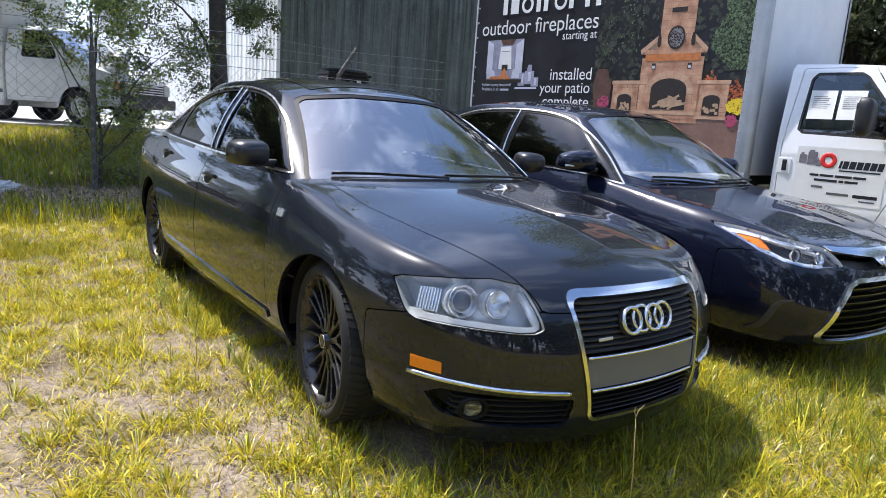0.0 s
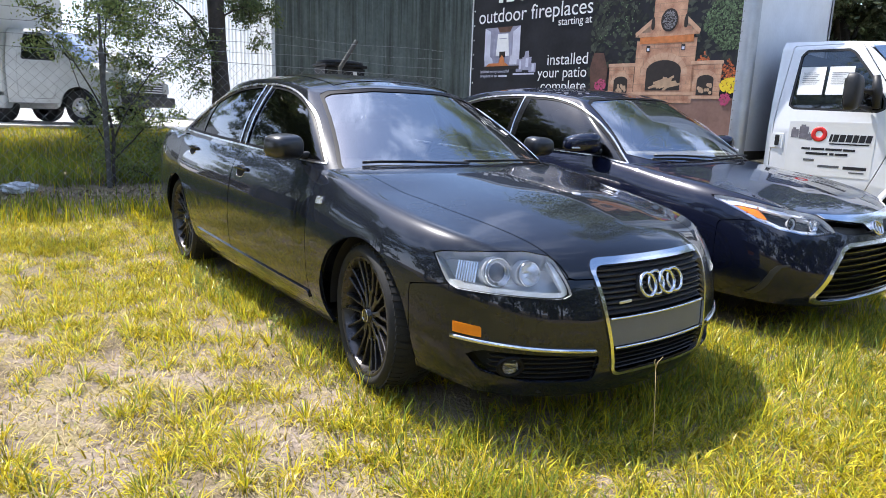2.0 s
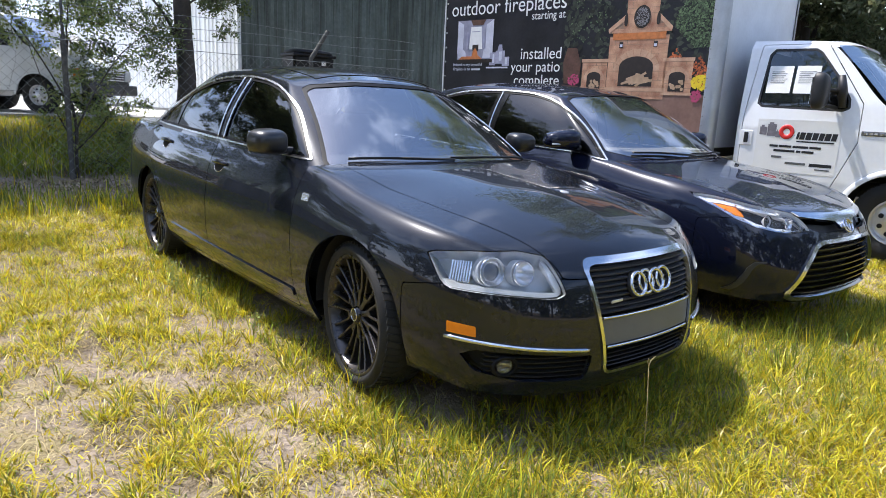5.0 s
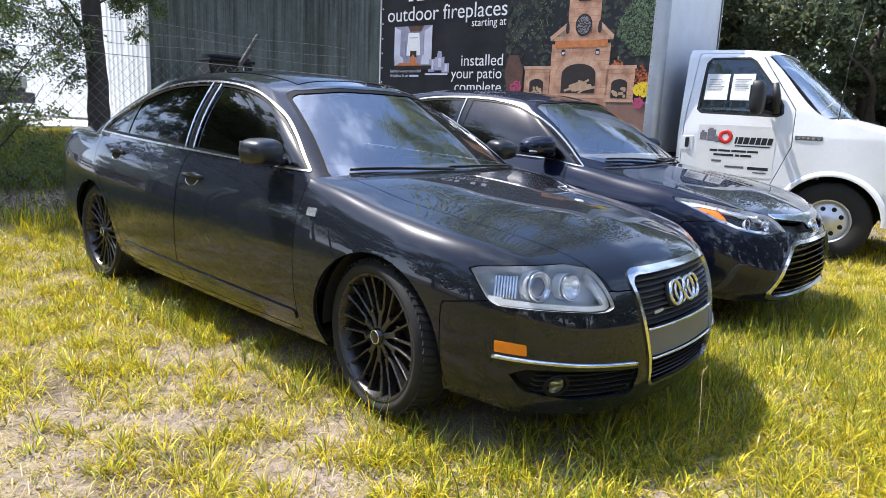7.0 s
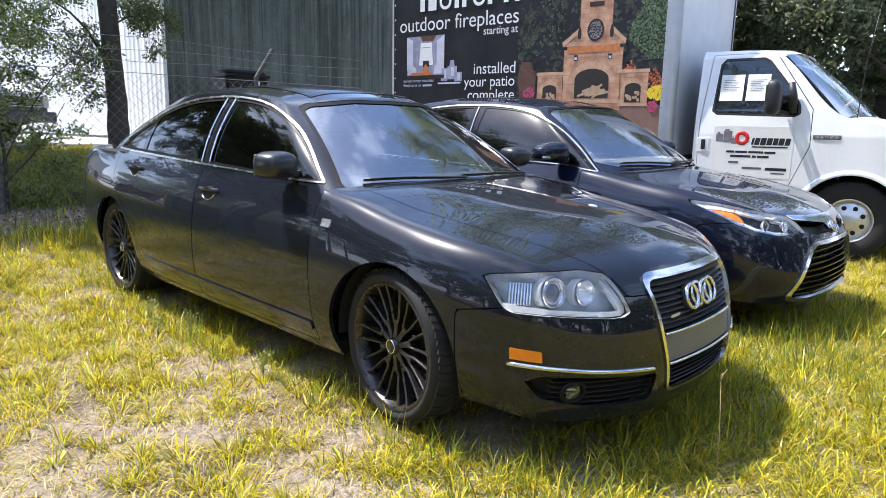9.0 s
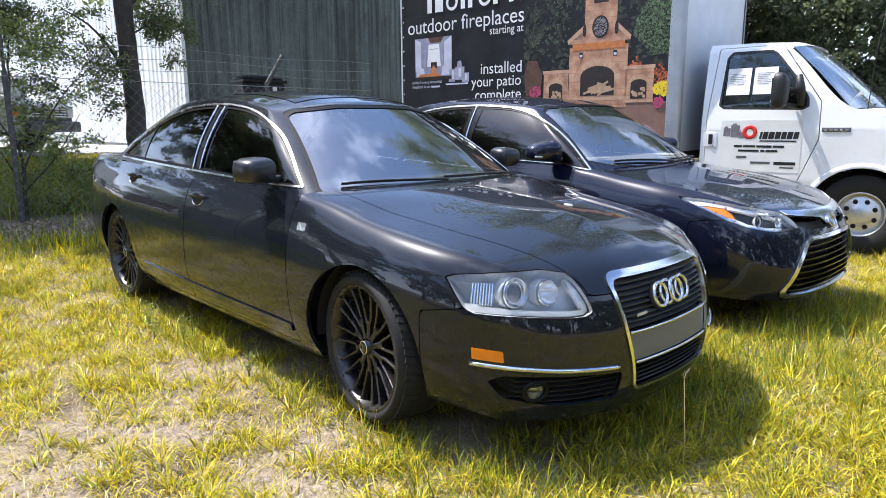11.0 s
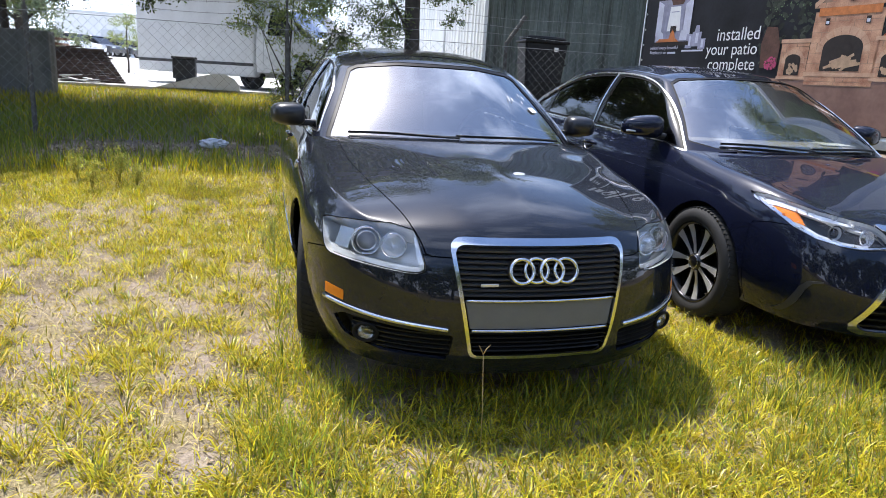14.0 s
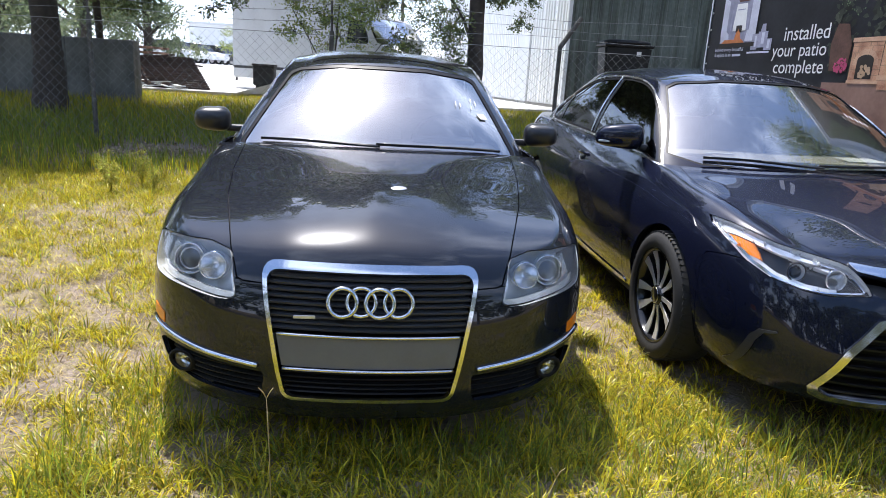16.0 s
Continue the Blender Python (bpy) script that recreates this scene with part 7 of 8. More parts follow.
def truck_details():
    t = truck
    x = .07
    # big black mirror on arms
    mir = new("door_mirror")
    mir.parent = t
    mir.matrix_basis = pose(-.17, -1.03, 1.56)
    bm = bmesh.new()
    bmesh.ops.create_uvsphere(bm, u_segments=22, v_segments=14, radius=1)
    for v in bm.verts:
        q = [math.copysign(abs(c_) ** .55, c_) for c_ in v.co]
        v.co = (q[0] * .115, (q[1] if q[1] < 0 else q[1] * .5) * .085, q[2] * .165 * (1 - .10 * q[0]))
    part("mirror_shell", bm, M_BLACK, mir, smooth=True)
    part("mirror_glass", boxes(((.17, .005, .24), (0, .044, 0))), M_CHROME, mir)
    for z in (.03, -.12):
        vs, fs = sweep([(.08, -.01, z), (.15, -.05, z - .01), (.235, -.11, z - .03)], [.024, .022, .026], 8)
        raw("mirror_arm", vs, fs, M_BLACK, mir)
    vs, fs = sweep([(.235, -.12, .16), (.24, -.14, .03), (.24, -.16, -.14)], [.03, .045, .035], 8, squash=1.0)
    raw("mirror_base", vs, fs, M_BLACK, mir)
    # handle in a dark cup
    part("door_handle", boxes(((.02, .045, .11), (x - .004, -.345, 1.09), .01)), M_BLACK, t)
    part("handle_plate", boxes(((.008, .12, .15), (x - .002, -.345, 1.085), .004)), M_WHITE, t)
    # papers in the window
    for y0, y1 in ((-.46, -.69), (-.72, -.94)):
        sh = new("notice")
        sh.parent = t
        z0, z1 = 1.545, 1.815
        xx = lambda z: .07 + float(np.interp(z, (1.45, 2.0), (.025, .125))) - .004
        vs = [(xx(z0), y0, z0), (xx(z0), y1, z0), (xx(z1), y1, z1), (xx(z1), y0, z1)]
        raw("paper_sheet", vs, [(0, 1, 2, 3)], M_PAPER, sh, "white paper notice taped in the window", False)
        rng = random.Random(int(-y0 * 100))
        for k in range(7):
            z = z1 - .06 - k * .018
            a, e = y0 - .03, y1 + .03 + rng.uniform(0, .06)
            vs = [(xx(z) - .003, a, z), (xx(z) - .003, e, z), (xx(z + .005) - .003, e, z + .005), (xx(z + .005) - .003, a, z + .005)]
            raw("print_line", vs, [(0, 1, 2, 3)], M_GREY, sh, "", False)
    # door decal: grey blocks, red ring, name and address as plain bars
    dec = new("door_decal")
    dec.parent = t
    xs = x - .004

    def bar(y0, y1, z0, z1, mat_, nm="decal_bar", sl=0.0):
        raw(nm, [(xs, y0, z0), (xs, y1, z0), (xs, y1 - sl, z1), (xs, y0 - sl, z1)], [(0, 1, 2, 3)], mat_, dec, "", False)
    raw("decal_sheet", [(xs + .0015, -.45, .76), (xs + .0015, -1.22, .76), (xs + .0015, -1.22, 1.285), (xs + .0015, -.45, 1.285)], [(0, 1, 2, 3)], M_PAPER, dec, "white decal panel", False)
    for y0, y1, z0, z1 in ((-.475, -.545, 1.125, 1.205), (-.55, -.635, 1.115, 1.235), (-.63, -.68, 1.105, 1.165)):
        bar(y0, y1, z0, z1, M_BLOCK, "decal_block")
        bar(y0 - .012, y1 + .03, z1, z1 + .018, M_BLOCK, "decal_block")
    vs, fs = ring_mesh(.052, .020, Matrix.Translation((xs - .001, -.735, 1.165)) @ Matrix.Rotation(math.pi / 2, 4, 'Y'), 32, 6, .08)
    raw("decal_ring", vs, fs, M_RED, dec, "red ring")
    for k, w_ in enumerate((.022, .046, .052, .050, .044, .050, .046)):
        y = -.828 - sum((.022, .046, .052, .050, .044, .050, .046)[:k]) - .0085 * k
        bar(y, y - w_, 1.098, 1.168, M_INK, "decal_name_bar", .012)
    bar(-.835, -1.175, 1.070, 1.083, M_INK, "decal_line", .004)
    for k, (a, e, z) in enumerate(((-.59, -.67, 1.01), (-.68, -.80, 1.01), (-.81, -.955, 1.01), (-.965, -1.07, 1.01), (-.635, -.835, .965), (-.85, -.89, .965), (-.90, -1.01, .965), (-.62, -.72, .90), (-.76, -.95, .845))):
        bar(a, e, z, z + .022, M_INK if k < 7 else M_GREY, "decal_line")
    bar(-.985, -1.185, .838, .868, M_INK, "decal_line")
    bar(-1.04, -1.17, .805, .818, M_GREY, "decal_line")
    # badge, wiper and papers under it, aerial
    part("badge", boxes(((.006, .245, .042), (x - .002, -1.512, 1.188), .004)), M_GREY, t)
    for k in range(5):
        part("badge_bar", boxes(((.004, .030, .022), (x - .006, -1.425 - k * .043, 1.188), .002)), M_CHROME, t)
    vs, fs = sweep([(.55, -1.74, 1.425), (.95, -1.72, 1.45), (1.35, -1.70, 1.47)], .012, 6)
    raw("wiper", vs, fs, M_BLACK, t)
    bm = boxes(((.24, .16, .004), (.45, -1.60, 1.50), 0, Matrix.Rotation(-.9, 3, 'X')), ((.2, .14, .004), (.62, -1.66, 1.455), 0, Matrix.Rotation(-.6, 3, 'X')))
    part("papers_under_wiper", bm, M_PAPER, t, "white papers under the wiper")
    vs, fs = sweep([(.30, -1.72, 1.38), (.31, -1.74, 1.9), (.33, -1.80, 2.45)], [.005, .004, .002], 6)
    raw("aerial", vs, fs, M_BLACK, t)


truck_details()

# ---- fence, trees, building and yard behind ----
FY = 6.4                                  # line of the fence
M_WIRE = material("fence_wire", (.26, .265, .26), .5, .5, .3, 40)
M_POST = material("fence_post", (.09, .085, .075), .7, .3, .4, 20, bump=.2)
M_WALLG = material("dull_green_sheet_metal", (.115, .135, .12), .5, .1, .4, 1.2, bump=.05, bump_scale=8)
def streaks(m, scale, lo, hi, dark):
    """Stains that run down a wall: noise drawn out in height, mixed over the base colour."""
    n, l = m.node_tree.nodes, m.node_tree.links
    b = n["Principled BSDF"]
    src = b.inputs["Base Color"].links[0].from_socket
    tc, mp, ns, rp, mx = [n.new(k) for k in ("ShaderNodeNewGeometry", "ShaderNodeMapping", "ShaderNodeTexNoise", "ShaderNodeValToRGB", "ShaderNodeMix")]
    mp.inputs["Scale"].default_value = (scale, scale, scale * .035)
    ns.inputs["Scale"].default_value, ns.inputs["Detail"].default_value = 1.0, 5
    rp.color_ramp.elements[0].position, rp.color_ramp.elements[1].position = lo, hi
    mx.data_type, mx.blend_type = 'RGBA', 'MULTIPLY'
    mx.inputs["B"].default_value = (*dark, 1)
    l.new(tc.outputs["Position"], mp.inputs["Vector"])
    l.new(mp.outputs["Vector"], ns.inputs["Vector"])
    l.new(ns.outputs["Fac"], rp.inputs["Fac"])
    l.new(rp.outputs["Color"], mx.inputs["Factor"])
    l.new(src, mx.inputs["A"])
    l.new(mx.outputs["Result"], b.inputs["Base Color"])


streaks(M_WALLG, 3.2, .48, .66, (.45, .45, .42))
streaks(M_WALLG, 9, .55, .62, (.6, .6, .58))
M_WALLW = material("white_sheet_metal", (.78, .79, .78), .5, 0, .06, 1.5)
M_CONC = material("weathered_concrete", (.17, .17, .155), .9, 0, .35, 2.5, bump=.4, bump_scale=50)
streaks(M_CONC, 2.5, .45, .7, (.5, .5, .48))
M_YARD = material("yard_concrete", (.46, .45, .42), .9, 0, .12, 1.5, bump=.2)
M_WOOD = material("weathered_lumber", (.22, .13, .085), .8, 0, .3, 10, objvary=.35, bump=.2)
M_DARKWOOD = material("dark_pallet_wood", (.06, .04, .033), .85, 0, .3, 10, objvary=.3)
M_BOXG = material("faded_white_box", (.62, .64, .65), .5, 0, .07, 1.5)
M_OLDWHITE = material("old_white_paint", (.58, .60, .60), .45, 0, .1, 3, coat=.2)
M_BINBLACK = material("worn_black_polythene", (.012, .0125, .014), .55, 0, .3, 8, spec=.25)
M_BAG = material("crumpled_plastic", (.52, .53, .54), .4, 0, .1, 20, bump=.5, bump_scale=30)


def quick_mesh(name, V, F, mat_, parent=None, label="", smooth=False):
    me = bpy.data.meshes.new(name)
    k = F.shape[1]
    me.vertices.add(len(V))
    me.vertices.foreach_set("co", np.asarray(V, float).ravel())
    me.loops.add(F.size)
    me.loops.foreach_set("vertex_index", F.astype(np.int32).ravel())
    me.polygons.add(len(F))
    me.polygons.foreach_set("loop_start", np.arange(0, F.size, k, dtype=np.int32))
    me.update(calc_edges=True)
    return link(name, me, mat_, parent, label, smooth)


def struts(A, B, r):
    """Three-sided rods between many pairs of points."""
    A, B = np.asarray(A, float), np.asarray(B, float)
    d = B - A
    d /= np.maximum(np.linalg.norm(d, axis=1), 1e-9)[:, None]
    u = np.cross(d, np.array([.31, .83, .46]))
    u /= np.linalg.norm(u, axis=1)[:, None]
    w = np.cross(d, u)
    ring = [u * math.cos(a) * r + w * math.sin(a) * r for a in (0, 2.094, 4.189)]
    V = np.stack([A + ring[0], A + ring[1], A + ring[2], B + ring[0], B + ring[1], B + ring[2]], 1).reshape(-1, 3)
    i = np.arange(len(A))[:, None] * 6
    F = np.concatenate([i + np.array(q) for q in ((0, 1, 4, 3), (1, 2, 5, 4), (2, 0, 3, 5))], 0)
    return V, F


def fence():
    f = thing("chain_link_fence", pose(0, FY, 0), "rusty chain-link fence with barbed wire on top", "fence")
    x0, x1, cell = -10.2, 4.2, .062
    z0, z1 = .24, 1.80
    nx, nz = int((x1 - x0) / cell), int((z1 - z0) / cell)
    A, B = [], []
    for i in range(nx):
        for j in range(nz):
            x, z = x0 + i * cell, z0 + j * cell
            sag = .012 * math.sin(x * 1.7) * math.sin(z * 2.3)
            s = 1 if (i + j) % 2 else -1
            off = .008 * s
            if (i + j) % 2:
                A.append((x, sag + off, z))
                B.append((x + cell, sag - off, z + cell))
            else:
                A.append((x + cell, sag + off, z))
                B.append((x, sag - off, z + cell))
    V, F = struts(A, B, .0019)
    ob = quick_mesh("wire_mesh", V, F, M_WIRE, f, "woven wire diamonds")
    ob["kind"] = "stuff"
    for k in range(5):
        x = -10.18 + 3.14 * k
        post = new("post")
        post.parent = f
        post.matrix_basis = pose(x, .03, 0)
        z_top = 1.86
        part("pole", tube(bmesh.new(), (0, 0, .05), (0, 0, z_top), .030, seg=12), M_POST, post)
        lean = .26 if k == 4 else .0
        part("barb_arm", tube(bmesh.new(), (0, 0, z_top - .02), (lean, -.02, z_top + .38), (.033 if k == 4 else .016), seg=8), M_POST, post)
    part("tension_wire", tube(bmesh.new(), (x0, 0, 1.80), (x1, 0, 1.80), .004, seg=6), M_WIRE, f)
    rng = random.Random(4)
    for z, y in ((1.95, 0), (2.07, -.01), (2.20, -.02)):
        pts = [(x0 + (x1 - x0) * i / 60, y, z + .02 * math.sin(i * .55 + z * 9)) for i in range(61)]
        strand = raw("barbed_wire", *sweep(pts, .0028, 5), M_WIRE, f)
        A, B = [], []
        for i in range(100):
            x = x0 + (x1 - x0) * (i + .5) / 100
            zz = z + .02 * math.sin((x - x0) / (x1 - x0) * 60 * .55 + z * 9)
            for _ in range(2):
                d = Vector((rng.uniform(-.4, .4), rng.uniform(-1, 1), rng.uniform(-1, 1))).normalized() * .018
                A.append((x - d.x, y - d.y, zz - d.z))
                B.append((x + d.x, y + d.y, zz + d.z))
        V, F = struts(A, B, .0016)
        quick_mesh("barbs", V, F, M_WIRE, strand)["kind"] = "stuff"


fence()


def leaves(name, centres, radii, n, size, mat_, parent, seed, label="", flatten=.75):
    """A crown of many small leaves in clumps, as one part."""
    rng = np.random.RandomState(seed)
    c, r = np.asarray(centres, float), np.asarray(radii, float)
    w = r
    k = rng.choice(len(c), n, p=w / w.sum())
    d = rng.randn(n, 3)
    d /= np.linalg.norm(d, axis=1)[:, None]
    rad = rng.rand(n) ** .45
    # sprays: leaves gather along twigs
    spray = rng.randn(len(c) * 14, 3)
    spray /= np.linalg.norm(spray, axis=1)[:, None]
    pick = spray[k * 14 + rng.randint(0, 14, n)]
    d = pick + d * .33
    p = c[k] + d * (r[k] * rad)[:, None] * np.array([1, 1, flatten])
    a = rng.randn(n, 3)
    a /= np.linalg.norm(a, axis=1)[:, None]
    b = np.cross(a, rng.randn(n, 3))
    b /= np.linalg.norm(b, axis=1)[:, None]
    L = size * rng.uniform(.6, 1.3, n)[:, None]
    V = np.stack([p - a * L * .5, p + b * L * .24, p + a * L * .5, p - b * L * .24], 1).reshape(-1, 3)
    F = np.arange(n * 4).reshape(-1, 4)
    ob = quick_mesh(name, V, F, mat_, parent, label)
    return ob


def tree(name, at, trunk, limbs, clumps, n, size, label, seed, mat_=None, twigs=True):
    """A tapered trunk with limbs and a crown; points are relative to the foot."""
    t = thing(name, Matrix.Translation(at), label, "tree")
    rng = random.Random(seed)
    pts, rad = trunk
    c, _ = round_curve([(*p, r) for p, r in zip(pts, rad)], .15)
    vs, fs = sweep([Vector(q[:3]) + Vector((rng.uniform(-.008, .008), rng.uniform(-.008, .008), 0)) for q in c], [q[3] * rng.uniform(.96, 1.05) for q in c], 14)
    raw("trunk", vs, fs, M_BARK, t)
    for pts, r in limbs:
        c, _ = round_curve(pts, .2)
        m = len(c)
        raw("limb", *sweep([tuple(q) for q in c], [r * (1 - .75 * i / (m - 1)) for i in range(m)], 8), M_BARK, t)
    cs, rs = [q[:3] for q in clumps], [q[3] for q in clumps]
    leaves("crown", cs, rs, n, size, mat_ or M_LEAF, t, seed)
    if twigs:
        A, B = [], []
        for q in clumps:
            for _ in range(6):
                d = Vector((rng.gauss(0, 1), rng.gauss(0, 1), rng.gauss(0, .7))).normalized() * q[3] * rng.uniform(.3, .6)
                A.append(q[:3])
                B.append(tuple(Vector(q[:3]) + d))
        V, F = struts(A, B, .0035)
        quick_mesh("brushwood", V, F, M_BARK, t)["kind"] = "stuff"
    return t


def upper_crown(t, clumps, n, size, seed):
    leaves("upper_crown", [q[:3] for q in clumps], [q[3] for q in clumps], n, size, M_LEAF, t, seed)


def rnd_clumps(n, box_, r0, r1, seed):
    rng = random.Random(seed)
    return [(rng.uniform(box_[0], box_[1]), rng.uniform(box_[2], box_[3]), rng.uniform(box_[4], box_[5]), rng.uniform(r0, r1)) for _ in range(n)]


def sprig(at, h, seed, stems, mat_, label):
    """A bushy weed: thin branching stems with small leaves along their upper part."""
    rng = random.Random(seed)
    e = thing("weed_plant", Matrix.Translation(at), label, "weed")
    tips = []
    for _ in range(stems):
        a, sp = rng.uniform(0, 6.28), rng.uniform(.05, .30) * h
        hh = h * rng.uniform(.6, 1.0)
        pts = [(0, 0, -.01), (math.cos(a) * sp * .35, math.sin(a) * sp * .35, hh * .5), (math.cos(a) * sp, math.sin(a) * sp, hh)]
        raw("stem", *sweep(pts, [.0028, .0020, .0010], 5), mat_, e)
        for q in (.45, .62, .78, .9, 1.0):
            tips.append((math.cos(a) * sp * q, math.sin(a) * sp * q, hh * q, .035 + h * .06))
    leaves("leaf_sprays", [t[:3] for t in tips], [t[3] for t in tips], (14 if h > .22 else 5) * len(tips), .012 + h * .03, mat_, e, seed)["kind"] = "stuff"
    return e


for k, (x, y, h) in enumerate(((-2.62, 3.6, .34), (-2.45, 3.95, .40), (-2.85, 4.05, .30), (-2.25, 3.7, .24))):
    sprig((x, y, float(gz(x, y))), h, 200 + k, 7, M_WEED, "yellow-green bushy weed in the rough grass")
for k, (x, y, h) in enumerate(((-.98, 1.55, .20), (-1.0, 2.05, .18), (-.96, .82, .15), (-1.06, 1.80, .13))):
    sprig((x, y, 0), h, 220 + k, 4, M_LEAF2, "thin green weed growing beside the car's sill")

# oak just behind the fence
oak1 = tree("oak_tree", (1.54, 9.26, .46), (((0, 0, -.1), (.02, 0, 1), (0, .02, 2), (-.03, .05, 3.2), (0, .1, 4.5), (.1, .2, 6)), (.19, .15, .138, .13, .11, .07)),
     [([(0, .02, 1.3), (-.25, -.1, 1.9), (-.6, -.2, 2.3), (-1.0, -.3, 2.5)], .035), ([(0, .05, 2.6), (.5, 0, 3.3), (1.2, .1, 4.0), (1.8, 0, 4.5)], .06), ([(0, .05, 3), (-.6, .3, 3.8), (-1.5, .4, 4.6)], .06),
      ([(0, .1, 4), (.4, -.7, 4.8), (.7, -1.4, 5.3)], .06), ([(-.02, .05, 2.2), (.3, -.2, 2.4), (.55, -.3, 2.35)], .02)],
     rnd_clumps(16, (-1.8, -.25, -.6, .3, 1.0, 2.6), .30, .55, 1) + rnd_clumps(9, (.2, .9, -.6, .4, 1.9, 2.9), .25, .45, 2) + rnd_clumps(34, (-2.6, 2.8, -1.8, 1.8, 3.2, 6.8), .5, .95, 3),
     52000, .052, "small oak tree with dark trunk behind the chain-link fence", 11)
# vine and shrub grown through the fence beside a post
tree("fence_shrub", (-.70, FY + .12, .22), (((0, 0, -.05), (.03, 0, .6), (-.02, .02, 1.2), (.03, 0, 2.0)), (.022, .018, .014, .006)),
     [([(0, 0, .5), (.25, 0, 1.0), (.6, .05, 1.5), (.9, .05, 1.75)], .012), ([(0, 0, .8), (-.3, 0, 1.4), (-.6, .05, 1.9)], .012), ([(0, 0, .3), (.4, .1, .7), (.7, .1, 1.2)], .012), ([(0, 0, .4), (-.2, .1, .9), (-.4, .1, 1.6)], .01)],
     rnd_clumps(16, (-.75, .5, -.1, .25, 1.45, 2.1), .12, .24, 4) + rnd_clumps(12, (-.2, .95, 0, .35, .5, 1.6), .12, .22, 5) + rnd_clumps(14, (0, .9, 0, .4, .0, .6), .14, .26, 6) + rnd_clumps(10, (-.3, .5, -.1, .3, .3, 1.5), .12, .2, 66) + rnd_clumps(8, (.1, .8, .0, .35, .05, .8), .2, .32, 67) + rnd_clumps(9, (-.8, .75, -.1, .3, 1.75, 2.2), .2, .34, 68),
     12000, .042, "leafy shrub growing through the fence beside a post", 12, M_LEAF2)
# big oak at the corner of the concrete wall, its boughs hang over the fence
upper_crown(oak1, rnd_clumps(46, (-3.2, 2.8, -.6, 4.6, 3.8, 7.6), .6, 1.0, 31), 34000, .20, 32)
oak2 = tree("oak_tree", (-5.5, 8.6, .42), (((0, 0, -.1), (.03, 0, 1), (0, 0, 2.2), (.05, 0, 3.5), (.3, .1, 5), (.5, .2, 7)), (.30, .22, .195, .18, .15, .08)),
     [([(.03, 0, 2.4), (.9, -.5, 3.1), (1.8, -.9, 3.4), (2.7, -1.2, 3.2)], .08), ([(0, 0, 2.8), (-.8, -.8, 3.6), (-1.8, -1.3, 4.0)], .08), ([(.1, 0, 3.6), (1.2, .6, 4.6), (2.4, .9, 5.4)], .08), ([(0, 0, 3.2), (-.6, .8, 4.2), (-1.6, 1.6, 5)], .07)],
     rnd_clumps(26, (-.2, 3.4, -1.7, -.5, 2.1, 2.95), .24, .46, 7) + rnd_clumps(26, (1.4, 3.3, -1.6, -.9, 1.75, 2.5), .18, .36, 79) + rnd_clumps(12, (3.2, 4.4, -1.7, -.8, 2.3, 2.9), .2, .36, 78) + rnd_clumps(10, (-1.8, 3.1, -1.7, .6, 3.1, 4.0), .3, .5, 77) + rnd_clumps(36, (-3.4, 3.4, -2.4, 2.4, 3.4, 7.4), .55, 1.0, 8),
     62000, .055, "spreading oak with boughs hanging over the fence", 13)
upper_crown(oak2, rnd_clumps(90, (-3.6, 5.0, -.9, 4.4, 3.8, 7.6), .6, 1.0, 33), 66000, .20, 34)
# a slimmer trunk farther along
tree("young_tree", (-5.6, 10.9, .62), (((0, 0, -.1), (.02, 0, 1), (0, 0, 2.2), (.05, 0, 3.5)), (.08, .07, .06, .03)), [([(0, 0, 1.8), (.5, .1, 2.4), (.9, .1, 2.7)], .03), ([(0, 0, 2.0), (-.5, 0, 2.6), (-.9, .1, 2.9)], .03)],
     rnd_clumps(12, (-1.3, 1.3, -.8, .8, 1.7, 4), .35, .6, 9), 5000, .08, "slim young tree beyond the concrete wall", 14)


tree("sapling", (-6.4, 26.4, .75), (((0, 0, -.1), (.02, 0, .5), (0, 0, 1.2), (.03, 0, 2.0)), (.04, .035, .025, .01)), [([(0, 0, .7), (.3, .1, 1.2), (.5, .1, 1.6)], .015), ([(0, 0, .8), (-.3, 0, 1.3), (-.5, .1, 1.7)], .015)],
     rnd_clumps(14, (-.6, .6, -.4, .4, 1.0, 2.2), .2, .35, 19), 2600, .06, "thin young tree on the yard's verge", 15, M_LEAF2)


M_LEAFFAR = leaf_material("far_leaf", (.105, .125, .08), (.25, .30, .15), .45, .5, .03, .5)


def far_tree(at, h, spread, seed, n=9000, size=.16, label="dense dark green tree beyond the lot", low=.22):
    rng = random.Random(seed)
    cl = [(rng.uniform(-spread, spread) * (1 - .3 * k), rng.uniform(-spread, spread) * (1 - .3 * k), h * (low + (.96 - low) * k), spread * rng.uniform(.25, .42)) for k in [rng.random() for _ in range(34)]]
    return tree("tree", at, (((0, 0, -.2), (.1, 0, h * .3), (0, .1, h * .6), (.1, 0, h * .85)), (.24, .2, .14, .05)),
                [([(0, 0, h * .3), (spread * .5, .2, h * .5), (spread * .8, .3, h * .6)], .09), ([(0, 0, h * .35), (-spread * .5, -.2, h * .55), (-spread * .8, .2, h * .68)], .09)],
                cl, n, size, label, seed, M_LEAFFAR, False)


